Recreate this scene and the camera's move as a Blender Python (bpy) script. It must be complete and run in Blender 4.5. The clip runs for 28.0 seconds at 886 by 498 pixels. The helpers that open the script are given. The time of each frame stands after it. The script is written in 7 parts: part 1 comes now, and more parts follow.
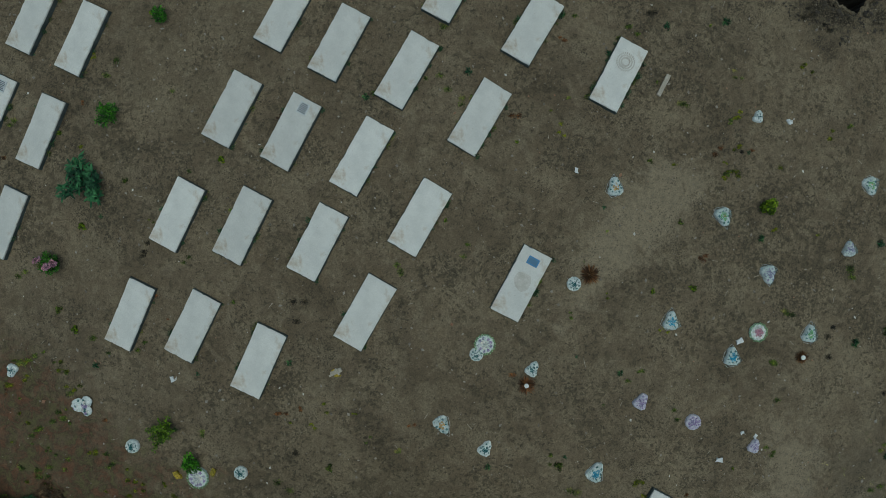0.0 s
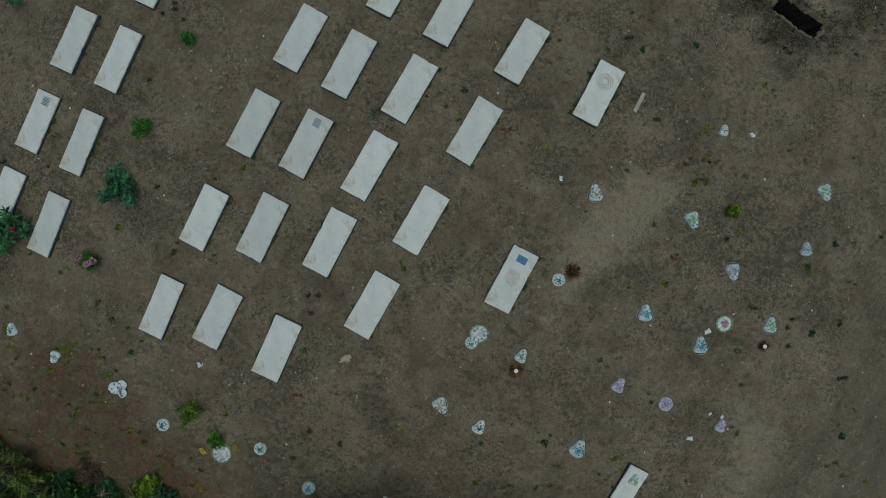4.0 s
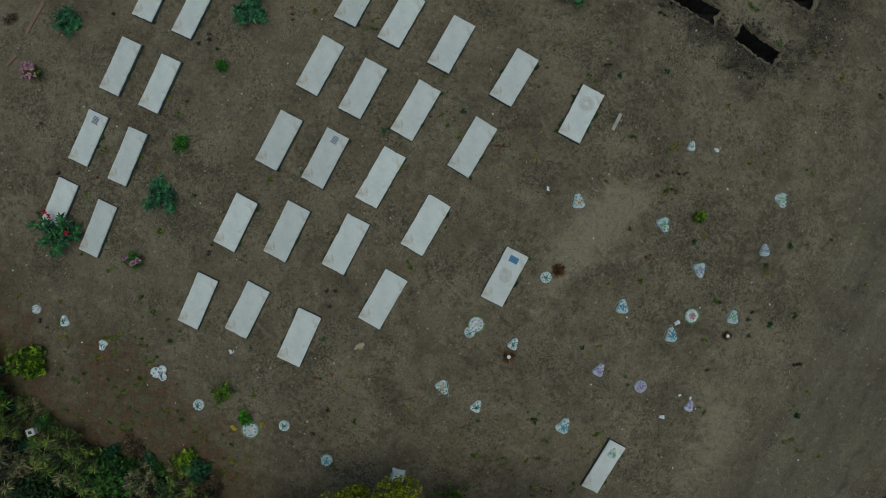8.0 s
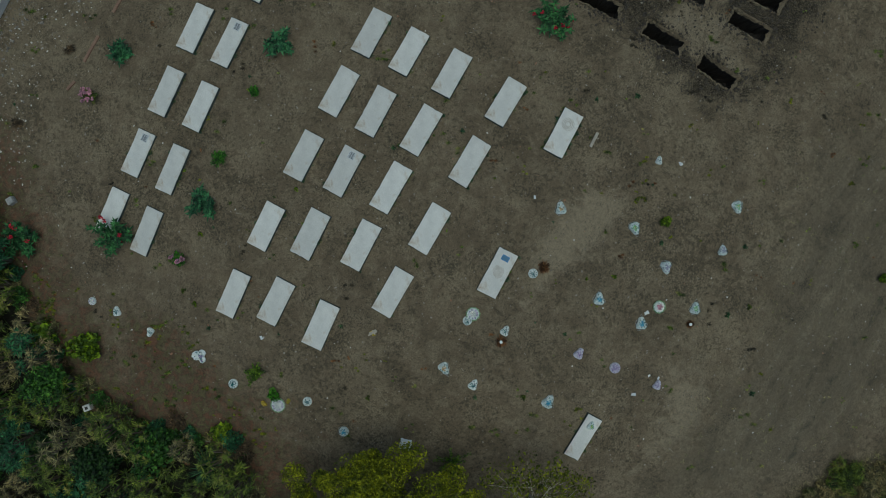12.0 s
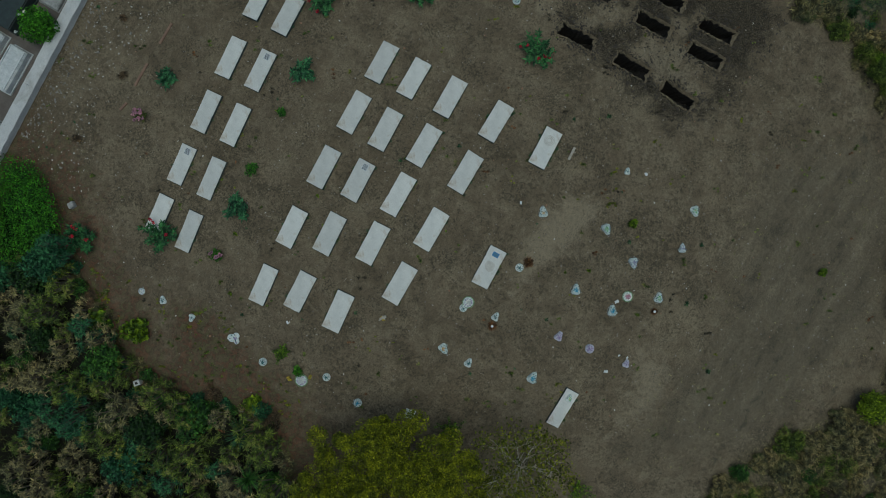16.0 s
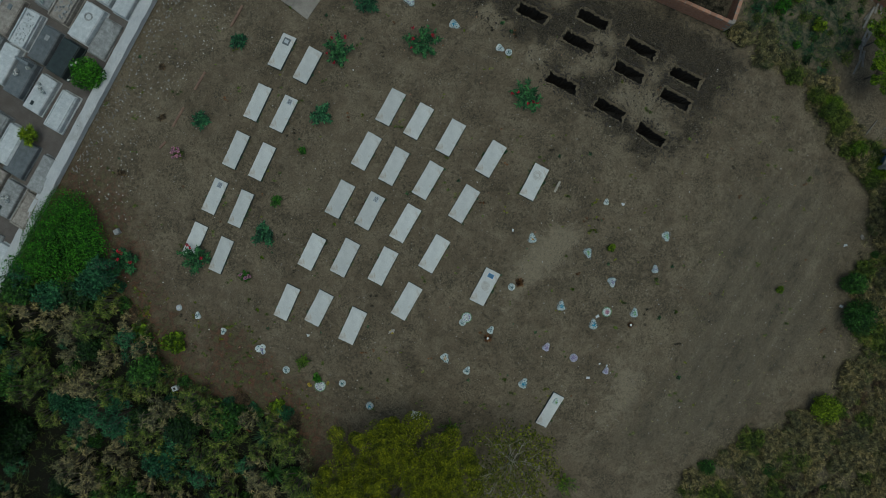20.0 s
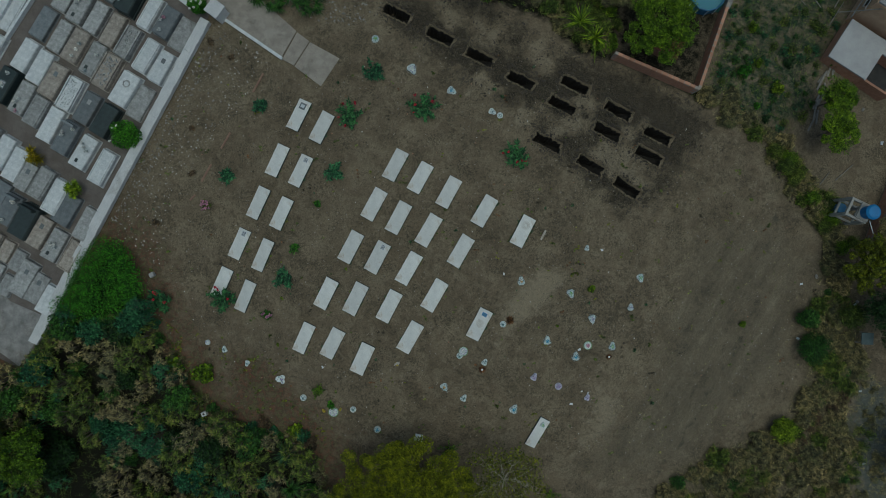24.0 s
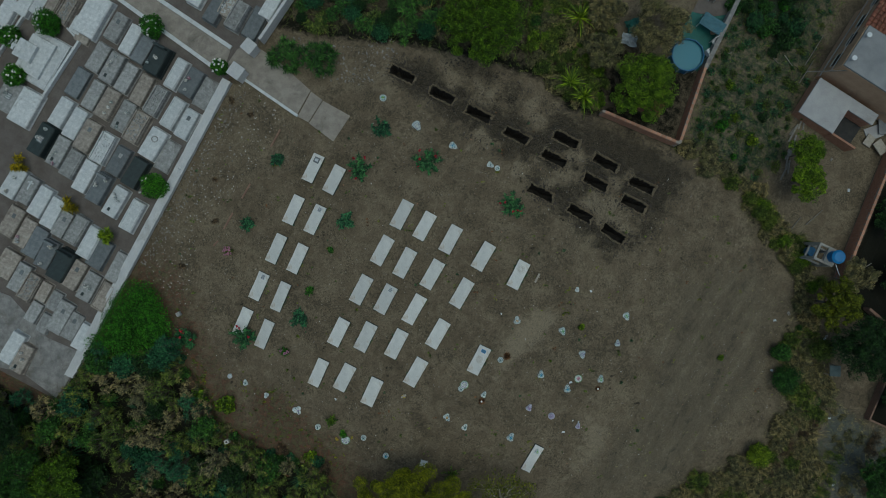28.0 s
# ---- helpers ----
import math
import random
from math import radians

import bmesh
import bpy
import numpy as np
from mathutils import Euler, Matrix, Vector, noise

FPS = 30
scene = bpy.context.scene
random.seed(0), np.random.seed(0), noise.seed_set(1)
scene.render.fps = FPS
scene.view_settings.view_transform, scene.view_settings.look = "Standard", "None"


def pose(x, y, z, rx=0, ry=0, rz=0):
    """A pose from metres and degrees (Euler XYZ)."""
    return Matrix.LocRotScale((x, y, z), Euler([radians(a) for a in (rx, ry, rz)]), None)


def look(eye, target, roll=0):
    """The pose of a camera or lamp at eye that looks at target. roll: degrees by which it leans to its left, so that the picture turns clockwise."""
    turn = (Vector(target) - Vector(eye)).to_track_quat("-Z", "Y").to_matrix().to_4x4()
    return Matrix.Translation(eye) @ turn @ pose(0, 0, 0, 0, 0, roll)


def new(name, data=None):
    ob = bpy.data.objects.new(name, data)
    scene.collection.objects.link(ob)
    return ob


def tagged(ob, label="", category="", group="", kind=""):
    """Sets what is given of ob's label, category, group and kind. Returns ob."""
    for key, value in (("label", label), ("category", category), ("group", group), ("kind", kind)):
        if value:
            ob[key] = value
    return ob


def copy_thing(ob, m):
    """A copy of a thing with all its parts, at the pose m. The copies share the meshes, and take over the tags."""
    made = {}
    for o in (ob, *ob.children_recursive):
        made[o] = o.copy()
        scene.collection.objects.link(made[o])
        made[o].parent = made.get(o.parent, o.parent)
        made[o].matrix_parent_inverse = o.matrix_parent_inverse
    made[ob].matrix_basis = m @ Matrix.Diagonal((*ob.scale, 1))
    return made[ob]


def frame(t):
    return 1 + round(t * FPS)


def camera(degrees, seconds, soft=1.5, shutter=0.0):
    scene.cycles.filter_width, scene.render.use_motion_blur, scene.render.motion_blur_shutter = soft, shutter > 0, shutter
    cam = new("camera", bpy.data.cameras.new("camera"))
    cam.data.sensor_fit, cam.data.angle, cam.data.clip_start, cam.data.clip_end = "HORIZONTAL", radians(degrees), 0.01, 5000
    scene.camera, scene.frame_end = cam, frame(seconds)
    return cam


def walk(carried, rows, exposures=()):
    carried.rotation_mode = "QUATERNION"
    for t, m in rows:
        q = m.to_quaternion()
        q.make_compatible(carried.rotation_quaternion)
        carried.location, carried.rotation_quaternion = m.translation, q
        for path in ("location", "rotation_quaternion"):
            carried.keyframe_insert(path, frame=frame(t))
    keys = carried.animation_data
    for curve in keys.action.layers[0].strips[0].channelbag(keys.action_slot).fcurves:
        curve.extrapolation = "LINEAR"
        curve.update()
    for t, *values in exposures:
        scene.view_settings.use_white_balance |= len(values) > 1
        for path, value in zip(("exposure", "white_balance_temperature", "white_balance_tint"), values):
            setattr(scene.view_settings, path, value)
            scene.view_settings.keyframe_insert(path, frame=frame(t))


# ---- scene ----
cam = camera(73.0, 28.0, soft=0.45)
# seconds, eye x, y, z in metres, heading in degrees: a drone that looks straight down while it climbs
PATH = [
    (0.0, 0.000, 0.000, 17.356, -0.00),
    (0.5, 0.001, -0.005, 17.502, 0.04),
    (1.0, -0.002, -0.016, 17.722, 0.05),
    (1.5, 0.001, -0.027, 17.961, 0.05),
    (2.0, 0.013, -0.028, 18.218, 0.05),
    (2.5, 0.020, -0.025, 18.506, 0.07),
    (3.0, 0.039, -0.017, 18.784, 0.08),
    (3.5, 0.047, -0.019, 19.130, 0.09),
    (5.5, 0.017, 0.010, 20.402, 0.07),
    (6.0, 0.016, 0.013, 20.779, 0.06),
    (6.5, 0.008, 0.019, 21.122, 0.07),
    (7.0, -0.003, 0.024, 21.507, 0.09),
    (7.5, -0.016, 0.032, 21.866, 0.10),
    (8.0, -0.026, 0.030, 22.248, 0.10),
    (8.5, -0.049, 0.024, 22.632, 0.10),
    (9.0, -0.052, 0.026, 23.034, 0.11),
    (9.5, -0.053, 0.006, 23.491, 0.11),
    (10.0, -0.061, -0.006, 23.981, 0.08),
    (10.5, -0.064, -0.015, 24.456, 0.06),
    (11.0, -0.080, -0.006, 24.907, 0.05),
    (11.5, -0.088, 0.008, 25.421, 0.09),
    (12.0, -0.091, 0.035, 25.888, 0.12),
    (12.5, -0.070, 0.024, 26.519, 0.14),
    (14.5, -0.136, -0.035, 28.540, 0.16),
    (15.0, -0.100, -0.044, 29.263, 0.18),
    (15.5, -0.070, -0.068, 29.849, 0.19),
    (16.0, -0.073, -0.079, 30.394, 0.18),
    (16.5, -0.105, -0.073, 30.931, 0.18),
    (17.0, -0.134, -0.019, 31.507, 0.20),
    (17.5, -0.164, 0.094, 32.056, 0.20),
    (18.0, -0.157, 0.235, 32.620, 0.20),
    (18.5, -0.163, 0.420, 33.133, 0.18),
    (19.0, -0.159, 0.651, 33.667, 0.16),
    (19.5, -0.169, 0.912, 34.189, 0.13),
    (20.0, -0.163, 1.187, 34.681, 0.08),
    (20.5, -0.156, 1.464, 35.249, 0.08),
    (21.0, -0.157, 1.763, 35.765, 0.07),
    (21.5, -0.147, 2.087, 36.494, 0.04),
    (23.5, -0.119, 3.537, 38.535, -0.04),
    (24.0, -0.105, 3.928, 39.169, -0.08),
    (24.5, -0.124, 4.304, 39.644, -0.12),
    (25.0, -0.171, 4.672, 40.147, -0.15),
    (25.5, -0.196, 5.043, 40.591, -0.17),
    (26.0, -0.220, 5.404, 41.031, -0.21),
    (26.5, -0.251, 5.791, 41.496, -0.25),
    (27.0, -0.264, 6.191, 41.959, -0.28),
    (27.5, -0.292, 6.578, 42.394, -0.28),
    (28.0, -0.273, 6.960, 42.847, -0.22),
]
walk(cam, [(t, pose(x, y, z, 0, 0, heading)) for t, x, y, z, heading in PATH], [(0.0, -0.43, 6150, -12), (12.0, -0.52, 6090, -10), (28.0, -0.64, 5980, -10)])

# ---- light: an overcast afternoon ----
world = bpy.data.worlds.new("sky")
scene.world = world
world.use_nodes = True
sky = world.node_tree.nodes.new("ShaderNodeTexSky")
sky.sky_type, sky.sun_disc = "NISHITA", False
sky.sun_elevation, sky.sun_rotation = radians(80), radians(120)
sky.air_density, sky.dust_density, sky.ozone_density = 1.0, 4.0, 1.0
world.node_tree.links.new(sky.outputs[0], world.node_tree.nodes["Background"].inputs[0])
world.node_tree.nodes["Background"].inputs[1].default_value = 0.105
sun = new("sun", bpy.data.lights.new("sun", "SUN"))
sun.data.energy, sun.data.angle, sun.data.color = 0.85, radians(50), (0.97, 0.98, 0.97)
sun.matrix_world = look((1.5, -1, 40), (0, 0, 0))

# ---- materials ----
def nodes_of(name):
    m = bpy.data.materials.new(name)
    m.use_nodes = True
    return m, m.node_tree.nodes, m.node_tree.links, m.node_tree.nodes["Principled BSDF"]


def ramp(nodes, links, source, stops):
    r = nodes.new("ShaderNodeValToRGB")
    e = r.color_ramp.elements
    while len(e) < len(stops):
        e.new(0.5)
    for el, (at, col) in zip(e, stops):
        el.position, el.color = at, (*col, 1) if len(col) == 3 else col
    links.new(source, r.inputs[0])
    return r.outputs[0]


def noise_tex(nodes, links, scale, detail=4.0, rough=0.6, coords="Object", warp=0.0):
    tc = nodes.new("ShaderNodeTexCoord")
    n = nodes.new("ShaderNodeTexNoise")
    n.inputs["Scale"].default_value, n.inputs["Detail"].default_value, n.inputs["Roughness"].default_value = scale, detail, rough
    n.inputs["Distortion"].default_value = warp
    links.new(tc.outputs[coords], n.inputs["Vector"])
    return n.outputs[0]


def mix(nodes, links, factor, a, b, how="MIX"):
    m = nodes.new("ShaderNodeMix")
    m.data_type, m.blend_type = "RGBA", how
    for socket, v in ((m.inputs[0], factor), (m.inputs[6], a), (m.inputs[7], b)):
        if isinstance(v, bpy.types.NodeSocket):
            links.new(v, socket)
        elif isinstance(v, tuple):
            socket.default_value = (*v, 1)
        else:
            socket.default_value = v
    return m.outputs[2]


def bump(nodes, links, bsdf, height, strength, distance):
    b = nodes.new("ShaderNodeBump")
    b.inputs["Strength"].default_value, b.inputs["Distance"].default_value = strength, distance
    links.new(height, b.inputs["Height"])
    links.new(b.outputs[0], bsdf.inputs["Normal"])


def surface(name, a, b, c=None, scale=6.0, fine=60.0, rough=0.85, metal=0.0, relief=0.3, depth=0.01, stain=0.35, vary=0.0, specks=None):
    """A worn surface: two tones at a broad scale, a stain tone at another, fine grain and relief."""
    m, nodes, links, bsdf = nodes_of(name)
    broad = noise_tex(nodes, links, scale, 5, 0.65)
    col = ramp(nodes, links, broad, [(0.36, a), (0.64, b)])
    if c:
        spots = noise_tex(nodes, links, scale * 0.43, 6, 0.7, warp=0.4)
        f = ramp(nodes, links, spots, [(0.66 - stain * 0.3, (0, 0, 0)), (0.74, (1, 1, 1))])
        col = mix(nodes, links, f, col, c)
    if specks:
        dots = noise_tex(nodes, links, scale * 6, 6, 0.75, warp=0.5)
        col = mix(nodes, links, ramp(nodes, links, dots, [(0.62, (0, 0, 0)), (0.72, (0.8, 0.8, 0.8))]), col, specks)
    grain = noise_tex(nodes, links, fine, 3, 0.6)
    g = ramp(nodes, links, grain, [(0.3, (0.8, 0.8, 0.8)), (0.7, (1.1, 1.1, 1.1))])
    col = mix(nodes, links, 1.0, col, g, "MULTIPLY")
    if vary:
        info = nodes.new("ShaderNodeObjectInfo")
        v = ramp(nodes, links, info.outputs["Random"], [(0.0, (1 - vary,) * 3), (1.0, (1 + vary * 0.5,) * 3)])
        col = mix(nodes, links, 1.0, col, v, "MULTIPLY")
    links.new(col, bsdf.inputs["Base Color"])
    bsdf.inputs["Roughness"].default_value, bsdf.inputs["Metallic"].default_value = rough, metal
    if relief:
        bump(nodes, links, bsdf, grain, relief, depth)
    return m


def foliage(name, a, b, dry=None, share=0.2, clumps=2.6):
    """Leaves: colour varies leaf by leaf and plant by plant; thin leaves let some light through."""
    m, nodes, links, bsdf = nodes_of(name)
    geo = nodes.new("ShaderNodeNewGeometry")
    col = ramp(nodes, links, geo.outputs["Random Per Island"], [(0.0, tuple(0.55 * v for v in a)), (0.55, tuple(0.45 * (v + w) for v, w in zip(a, b))), (1.0, tuple(1.2 * v for v in b))])
    if dry:
        clump = noise_tex(nodes, links, 1.3, 3, 0.6)
        f = ramp(nodes, links, clump, [(0.68 - share, (0, 0, 0)), (0.8 - share, (1, 1, 1))])
        col = mix(nodes, links, f, col, dry)
    sprays = noise_tex(nodes, links, clumps, 4, 0.65)
    col = mix(nodes, links, 1.0, col, ramp(nodes, links, sprays, [(0.38, (0.3, 0.36, 0.4)), (0.5, (0.85, 0.88, 0.9)), (0.64, (1.55, 1.5, 1.35))]), "MULTIPLY")
    info = nodes.new("ShaderNodeObjectInfo")
    v = ramp(nodes, links, info.outputs["Random"], [(0.0, (0.7, 0.75, 0.75)), (1.0, (1.25, 1.15, 1.1))])
    col = mix(nodes, links, 1.0, col, v, "MULTIPLY")
    links.new(col, bsdf.inputs["Base Color"])
    bsdf.inputs["Roughness"].default_value = 0.6
    bsdf.inputs["Specular IOR Level"].default_value = 0.25
    t = nodes.new("ShaderNodeBsdfTranslucent")
    links.new(col, t.inputs["Color"])
    mx = nodes.new("ShaderNodeMixShader")
    mx.inputs[0].default_value = 0.12
    links.new(bsdf.outputs[0], mx.inputs[1])
    links.new(t.outputs[0], mx.inputs[2])
    links.new(mx.outputs[0], nodes["Material Output"].inputs[0])
    return m


def soil_material():
    """Bare trodden earth; the ground's own masks say where it is sandy, red, grassy, littered or darkened for shade."""
    m, nodes, links, bsdf = nodes_of("soil")
    def mask(which):
        n = nodes.new("ShaderNodeAttribute")
        n.attribute_name = which
        return n.outputs["Fac"]
    broad = noise_tex(nodes, links, 0.35, 6, 0.6, warp=0.3)
    col = ramp(nodes, links, broad, [(0.3, (0.092, 0.072, 0.05)), (0.5, (0.142, 0.112, 0.079)), (0.7, (0.19, 0.154, 0.109))])
    damp = noise_tex(nodes, links, 0.9, 7, 0.62, warp=0.6)
    col = mix(nodes, links, ramp(nodes, links, damp, [(0.46, (0, 0, 0)), (0.6, (0.4, 0.4, 0.4))]), col, (0.092, 0.074, 0.053))
    crust = noise_tex(nodes, links, 1.5, 6, 0.58, warp=0.9)
    col = mix(nodes, links, ramp(nodes, links, crust, [(0.52, (0, 0, 0)), (0.555, (0.3, 0.3, 0.3)), (0.66, (0.5, 0.5, 0.5))]), col, (0.19, 0.157, 0.113))
    cloud = noise_tex(nodes, links, 0.75, 8, 0.62, warp=1.2)
    col = mix(nodes, links, ramp(nodes, links, cloud, [(0.5, (0, 0, 0)), (0.56, (0.3, 0.3, 0.3)), (0.7, (0.5, 0.5, 0.5))]), col, (0.185, 0.152, 0.108))
    def gated(where_scale, scale, detail, lo, hi, strength, tone, under):
        """Crisp-edged flecks that crowd together in some places and are missing in others."""
        where = noise_tex(nodes, links, where_scale, 4, 0.6)
        blot = noise_tex(nodes, links, scale, detail, 0.6, warp=0.5)
        gate = nodes.new("ShaderNodeMath")
        gate.operation = "MULTIPLY_ADD"
        links.new(where, gate.inputs[0])
        gate.inputs[1].default_value = 0.6
        links.new(blot, gate.inputs[2])
        return mix(nodes, links, ramp(nodes, links, gate.outputs[0], [(lo, (0, 0, 0)), (hi, (strength,) * 3)]), under, tone)
    col = gated(0.5, 4.2, 5, 0.87, 0.93, 0.55, (0.062, 0.051, 0.036), col)
    col = gated(0.6, 11.0, 5, 0.88, 0.925, 0.65, (0.05, 0.043, 0.031), col)
    sand_n = noise_tex(nodes, links, 1.6, 7, 0.72, warp=0.5)
    def patch(which, lo, hi):
        add = nodes.new("ShaderNodeMath")
        add.operation = "MULTIPLY_ADD"
        links.new(sand_n, add.inputs[0])
        add.inputs[1].default_value = 0.9
        links.new(mask(which), add.inputs[2])
        return ramp(nodes, links, add.outputs[0], [(lo, (0, 0, 0)), (hi, (1, 1, 1))])
    col = mix(nodes, links, patch("sand", 0.8, 1.12), col, (0.212, 0.175, 0.128))
    moss = noise_tex(nodes, links, 2.7, 6, 0.7, warp=0.7)
    moss_col = ramp(nodes, links, moss, [(0.4, (0.118, 0.062, 0.04)), (0.5, (0.08, 0.058, 0.039)), (0.62, (0.1, 0.092, 0.046))])
    col = mix(nodes, links, patch("red", 0.72, 1.25), col, moss_col)
    tc = nodes.new("ShaderNodeTexCoord")
    turn = nodes.new("ShaderNodeMapping")
    turn.inputs["Rotation"].default_value = (0, 0, radians(-58))
    links.new(tc.outputs["Object"], turn.inputs[0])
    pull = nodes.new("ShaderNodeMapping")
    pull.inputs["Scale"].default_value = (0.3, 1.0, 1)
    links.new(turn.outputs[0], pull.inputs[0])
    streak = nodes.new("ShaderNodeTexNoise")
    streak.inputs["Scale"].default_value, streak.inputs["Detail"].default_value, streak.inputs["Roughness"].default_value = 1.0, 7, 0.72
    links.new(pull.outputs[0], streak.inputs[0])
    streak_col = ramp(nodes, links, streak.outputs[0], [(0.34, (0.082, 0.069, 0.051)), (0.45, (0.116, 0.096, 0.071)), (0.56, (0.138, 0.115, 0.084)), (0.68, (0.185, 0.155, 0.114))])
    col = mix(nodes, links, patch("ruts", 0.7, 1.15), col, streak_col)
    clods = noise_tex(nodes, links, 17.0, 6, 0.7, warp=0.6)
    dug = ramp(nodes, links, clods, [(0.46, (0.02, 0.017, 0.013)), (0.52, (0.062, 0.051, 0.037)), (0.62, (0.13, 0.107, 0.077))])
    col = mix(nodes, links, patch("dug", 0.75, 1.05), col, dug)
    # near-black tone puts the shade under and between the scrub into the soil colour
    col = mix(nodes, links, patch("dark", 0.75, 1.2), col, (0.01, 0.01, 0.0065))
    straw = noise_tex(nodes, links, 7.0, 8, 0.75, warp=1.2)
    straw_col = ramp(nodes, links, straw, [(0.38, (0.05, 0.045, 0.032)), (0.5, (0.12, 0.097, 0.066)), (0.62, (0.2, 0.165, 0.11))])
    col = mix(nodes, links, patch("straw", 0.75, 1.2), col, straw_col)
    green_col = ramp(nodes, links, straw, [(0.4, (0.008, 0.024, 0.013)), (0.6, (0.03, 0.062, 0.032))])
    col = mix(nodes, links, patch("green", 0.8, 1.2), col, green_col)
    col = mix(nodes, links, patch("rut", 0.8, 1.35), col, (0.066, 0.06, 0.046))
    lot_col = ramp(nodes, links, straw, [(0.38, (0.055, 0.06, 0.053)), (0.62, (0.125, 0.13, 0.118))])
    col = mix(nodes, links, patch("lot", 0.75, 1.1), col, lot_col)
    mid = noise_tex(nodes, links, 7.0, 6, 0.72, warp=0.3)
    col = mix(nodes, links, 1.0, col, ramp(nodes, links, mid, [(0.34, (0.77, 0.77, 0.735)), (0.5, (1, 1, 0.95)), (0.67, (1.18, 1.18, 1.11))]), "MULTIPLY")
    col = gated(0.8, 24.0, 3, 0.945, 0.995, 0.7, (0.03, 0.026, 0.02), col)
    col = gated(1.1, 34.0, 3, 1.0, 1.06, 0.6, (0.3, 0.27, 0.22), col)
    fine = noise_tex(nodes, links, 26, 6, 0.75)
    col = mix(nodes, links, 1.0, col, ramp(nodes, links, fine, [(0.3, (0.55, 0.55, 0.55)), (0.5, (1, 1, 1)), (0.7, (1.4, 1.39, 1.36))]), "MULTIPLY")
    links.new(col, bsdf.inputs["Base Color"])
    bsdf.inputs["Roughness"].default_value = 0.95
    bsdf.inputs["Specular IOR Level"].default_value = 0.15
    bump(nodes, links, bsdf, fine, 0.6, 0.03)
    return m


SOIL = soil_material()
# pit soil darkened to near black: the shade down the pit is in its colour
SHADED_PIT_SOIL = surface("shaded_pit_soil", (0.009, 0.007, 0.005), (0.022, 0.017, 0.012), scale=5, fine=30, relief=0.8, depth=0.04)
LIME = surface("limewashed_concrete", (0.555, 0.555, 0.535), (0.635, 0.632, 0.605), (0.36, 0.26, 0.16), scale=2.4, fine=150, rough=0.9, relief=0.2, stain=0.42, vary=0.12, specks=(0.26, 0.2, 0.14))
RAMP_CEMENT = surface("ramp_cement", (0.23, 0.2, 0.17), (0.32, 0.285, 0.24), (0.14, 0.12, 0.1), scale=1.6, fine=40, stain=0.45, specks=(0.12, 0.1, 0.08))
# a far darker tone than the slab's top, for the sides below it
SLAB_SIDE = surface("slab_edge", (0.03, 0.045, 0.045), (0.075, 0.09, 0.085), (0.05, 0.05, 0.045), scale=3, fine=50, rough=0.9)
WALL_PAINT = surface("white_wall_paint", (0.47, 0.47, 0.475), (0.56, 0.555, 0.55), (0.36, 0.345, 0.325), scale=1.2, fine=30, rough=0.85, stain=0.2, specks=(0.4, 0.385, 0.37))
TOMB_WHITE = surface("tomb_white", (0.46, 0.48, 0.49), (0.64, 0.65, 0.65), (0.3, 0.3, 0.285), scale=3.2, fine=30, rough=0.8, stain=0.35, vary=0.1, specks=(0.3, 0.3, 0.29))
TOMB_GREY = surface("tomb_grey_render", (0.23, 0.23, 0.225), (0.4, 0.4, 0.39), (0.14, 0.135, 0.125), scale=3.6, fine=30, rough=0.85, stain=0.5, vary=0.2, specks=(0.5, 0.49, 0.47))
TOMB_BEIGE = surface("tomb_weathered", (0.24, 0.205, 0.175), (0.42, 0.38, 0.33), (0.15, 0.125, 0.1), scale=3.6, fine=30, rough=0.9, stain=0.6, vary=0.15, specks=(0.5, 0.48, 0.45))
TOMB_SLATE = surface("tomb_grey_tile", (0.115, 0.13, 0.138), (0.19, 0.205, 0.215), (0.08, 0.08, 0.08), scale=3, fine=40, rough=0.5, relief=0.1, stain=0.4, vary=0.25, specks=(0.26, 0.27, 0.27))
TOMB_DARK = surface("tomb_black_granite", (0.01, 0.02, 0.021), (0.022, 0.036, 0.036), scale=4, fine=90, rough=0.55, relief=0.0)
CONCRETE = surface("path_concrete", (0.26, 0.25, 0.225), (0.34, 0.33, 0.3), (0.18, 0.165, 0.14), scale=1.3, fine=40, rough=0.9, stain=0.4)
PAVING = surface("cemetery_paving", (0.17, 0.165, 0.16), (0.29, 0.28, 0.265), (0.12, 0.105, 0.09), scale=1.7, fine=30, rough=0.92, stain=0.5, specks=(0.1, 0.09, 0.08))
EARTH_LANE = surface("lane_earth", (0.105, 0.088, 0.077), (0.15, 0.13, 0.117), (0.1, 0.085, 0.07), scale=1.0, fine=30, rough=0.95, stain=0.4)
KERB = surface("whitewashed_kerb", (0.5, 0.52, 0.53), (0.62, 0.63, 0.63), (0.34, 0.32, 0.29), scale=3, fine=40, stain=0.25)
BRICK = surface("red_brick", (0.37, 0.185, 0.115), (0.47, 0.25, 0.165), (0.36, 0.22, 0.15), scale=5, fine=40, rough=0.9, stain=0.25, vary=0.25)
KERB_BRICK = surface("kerb_brick", (0.17, 0.1, 0.07), (0.24, 0.145, 0.1), (0.13, 0.1, 0.075), scale=5, fine=40)
MORTAR = surface("mortar", (0.24, 0.2, 0.17), (0.32, 0.28, 0.24), scale=5, fine=60)
TILE = surface("clay_tile", (0.16, 0.06, 0.04), (0.27, 0.1, 0.06), (0.07, 0.05, 0.045), scale=4, fine=40, rough=0.85, stain=0.4, vary=0.3)
OCHRE = surface("ochre_render", (0.42, 0.27, 0.17), (0.5, 0.34, 0.22), (0.28, 0.22, 0.17), scale=1.5, fine=40, stain=0.3)
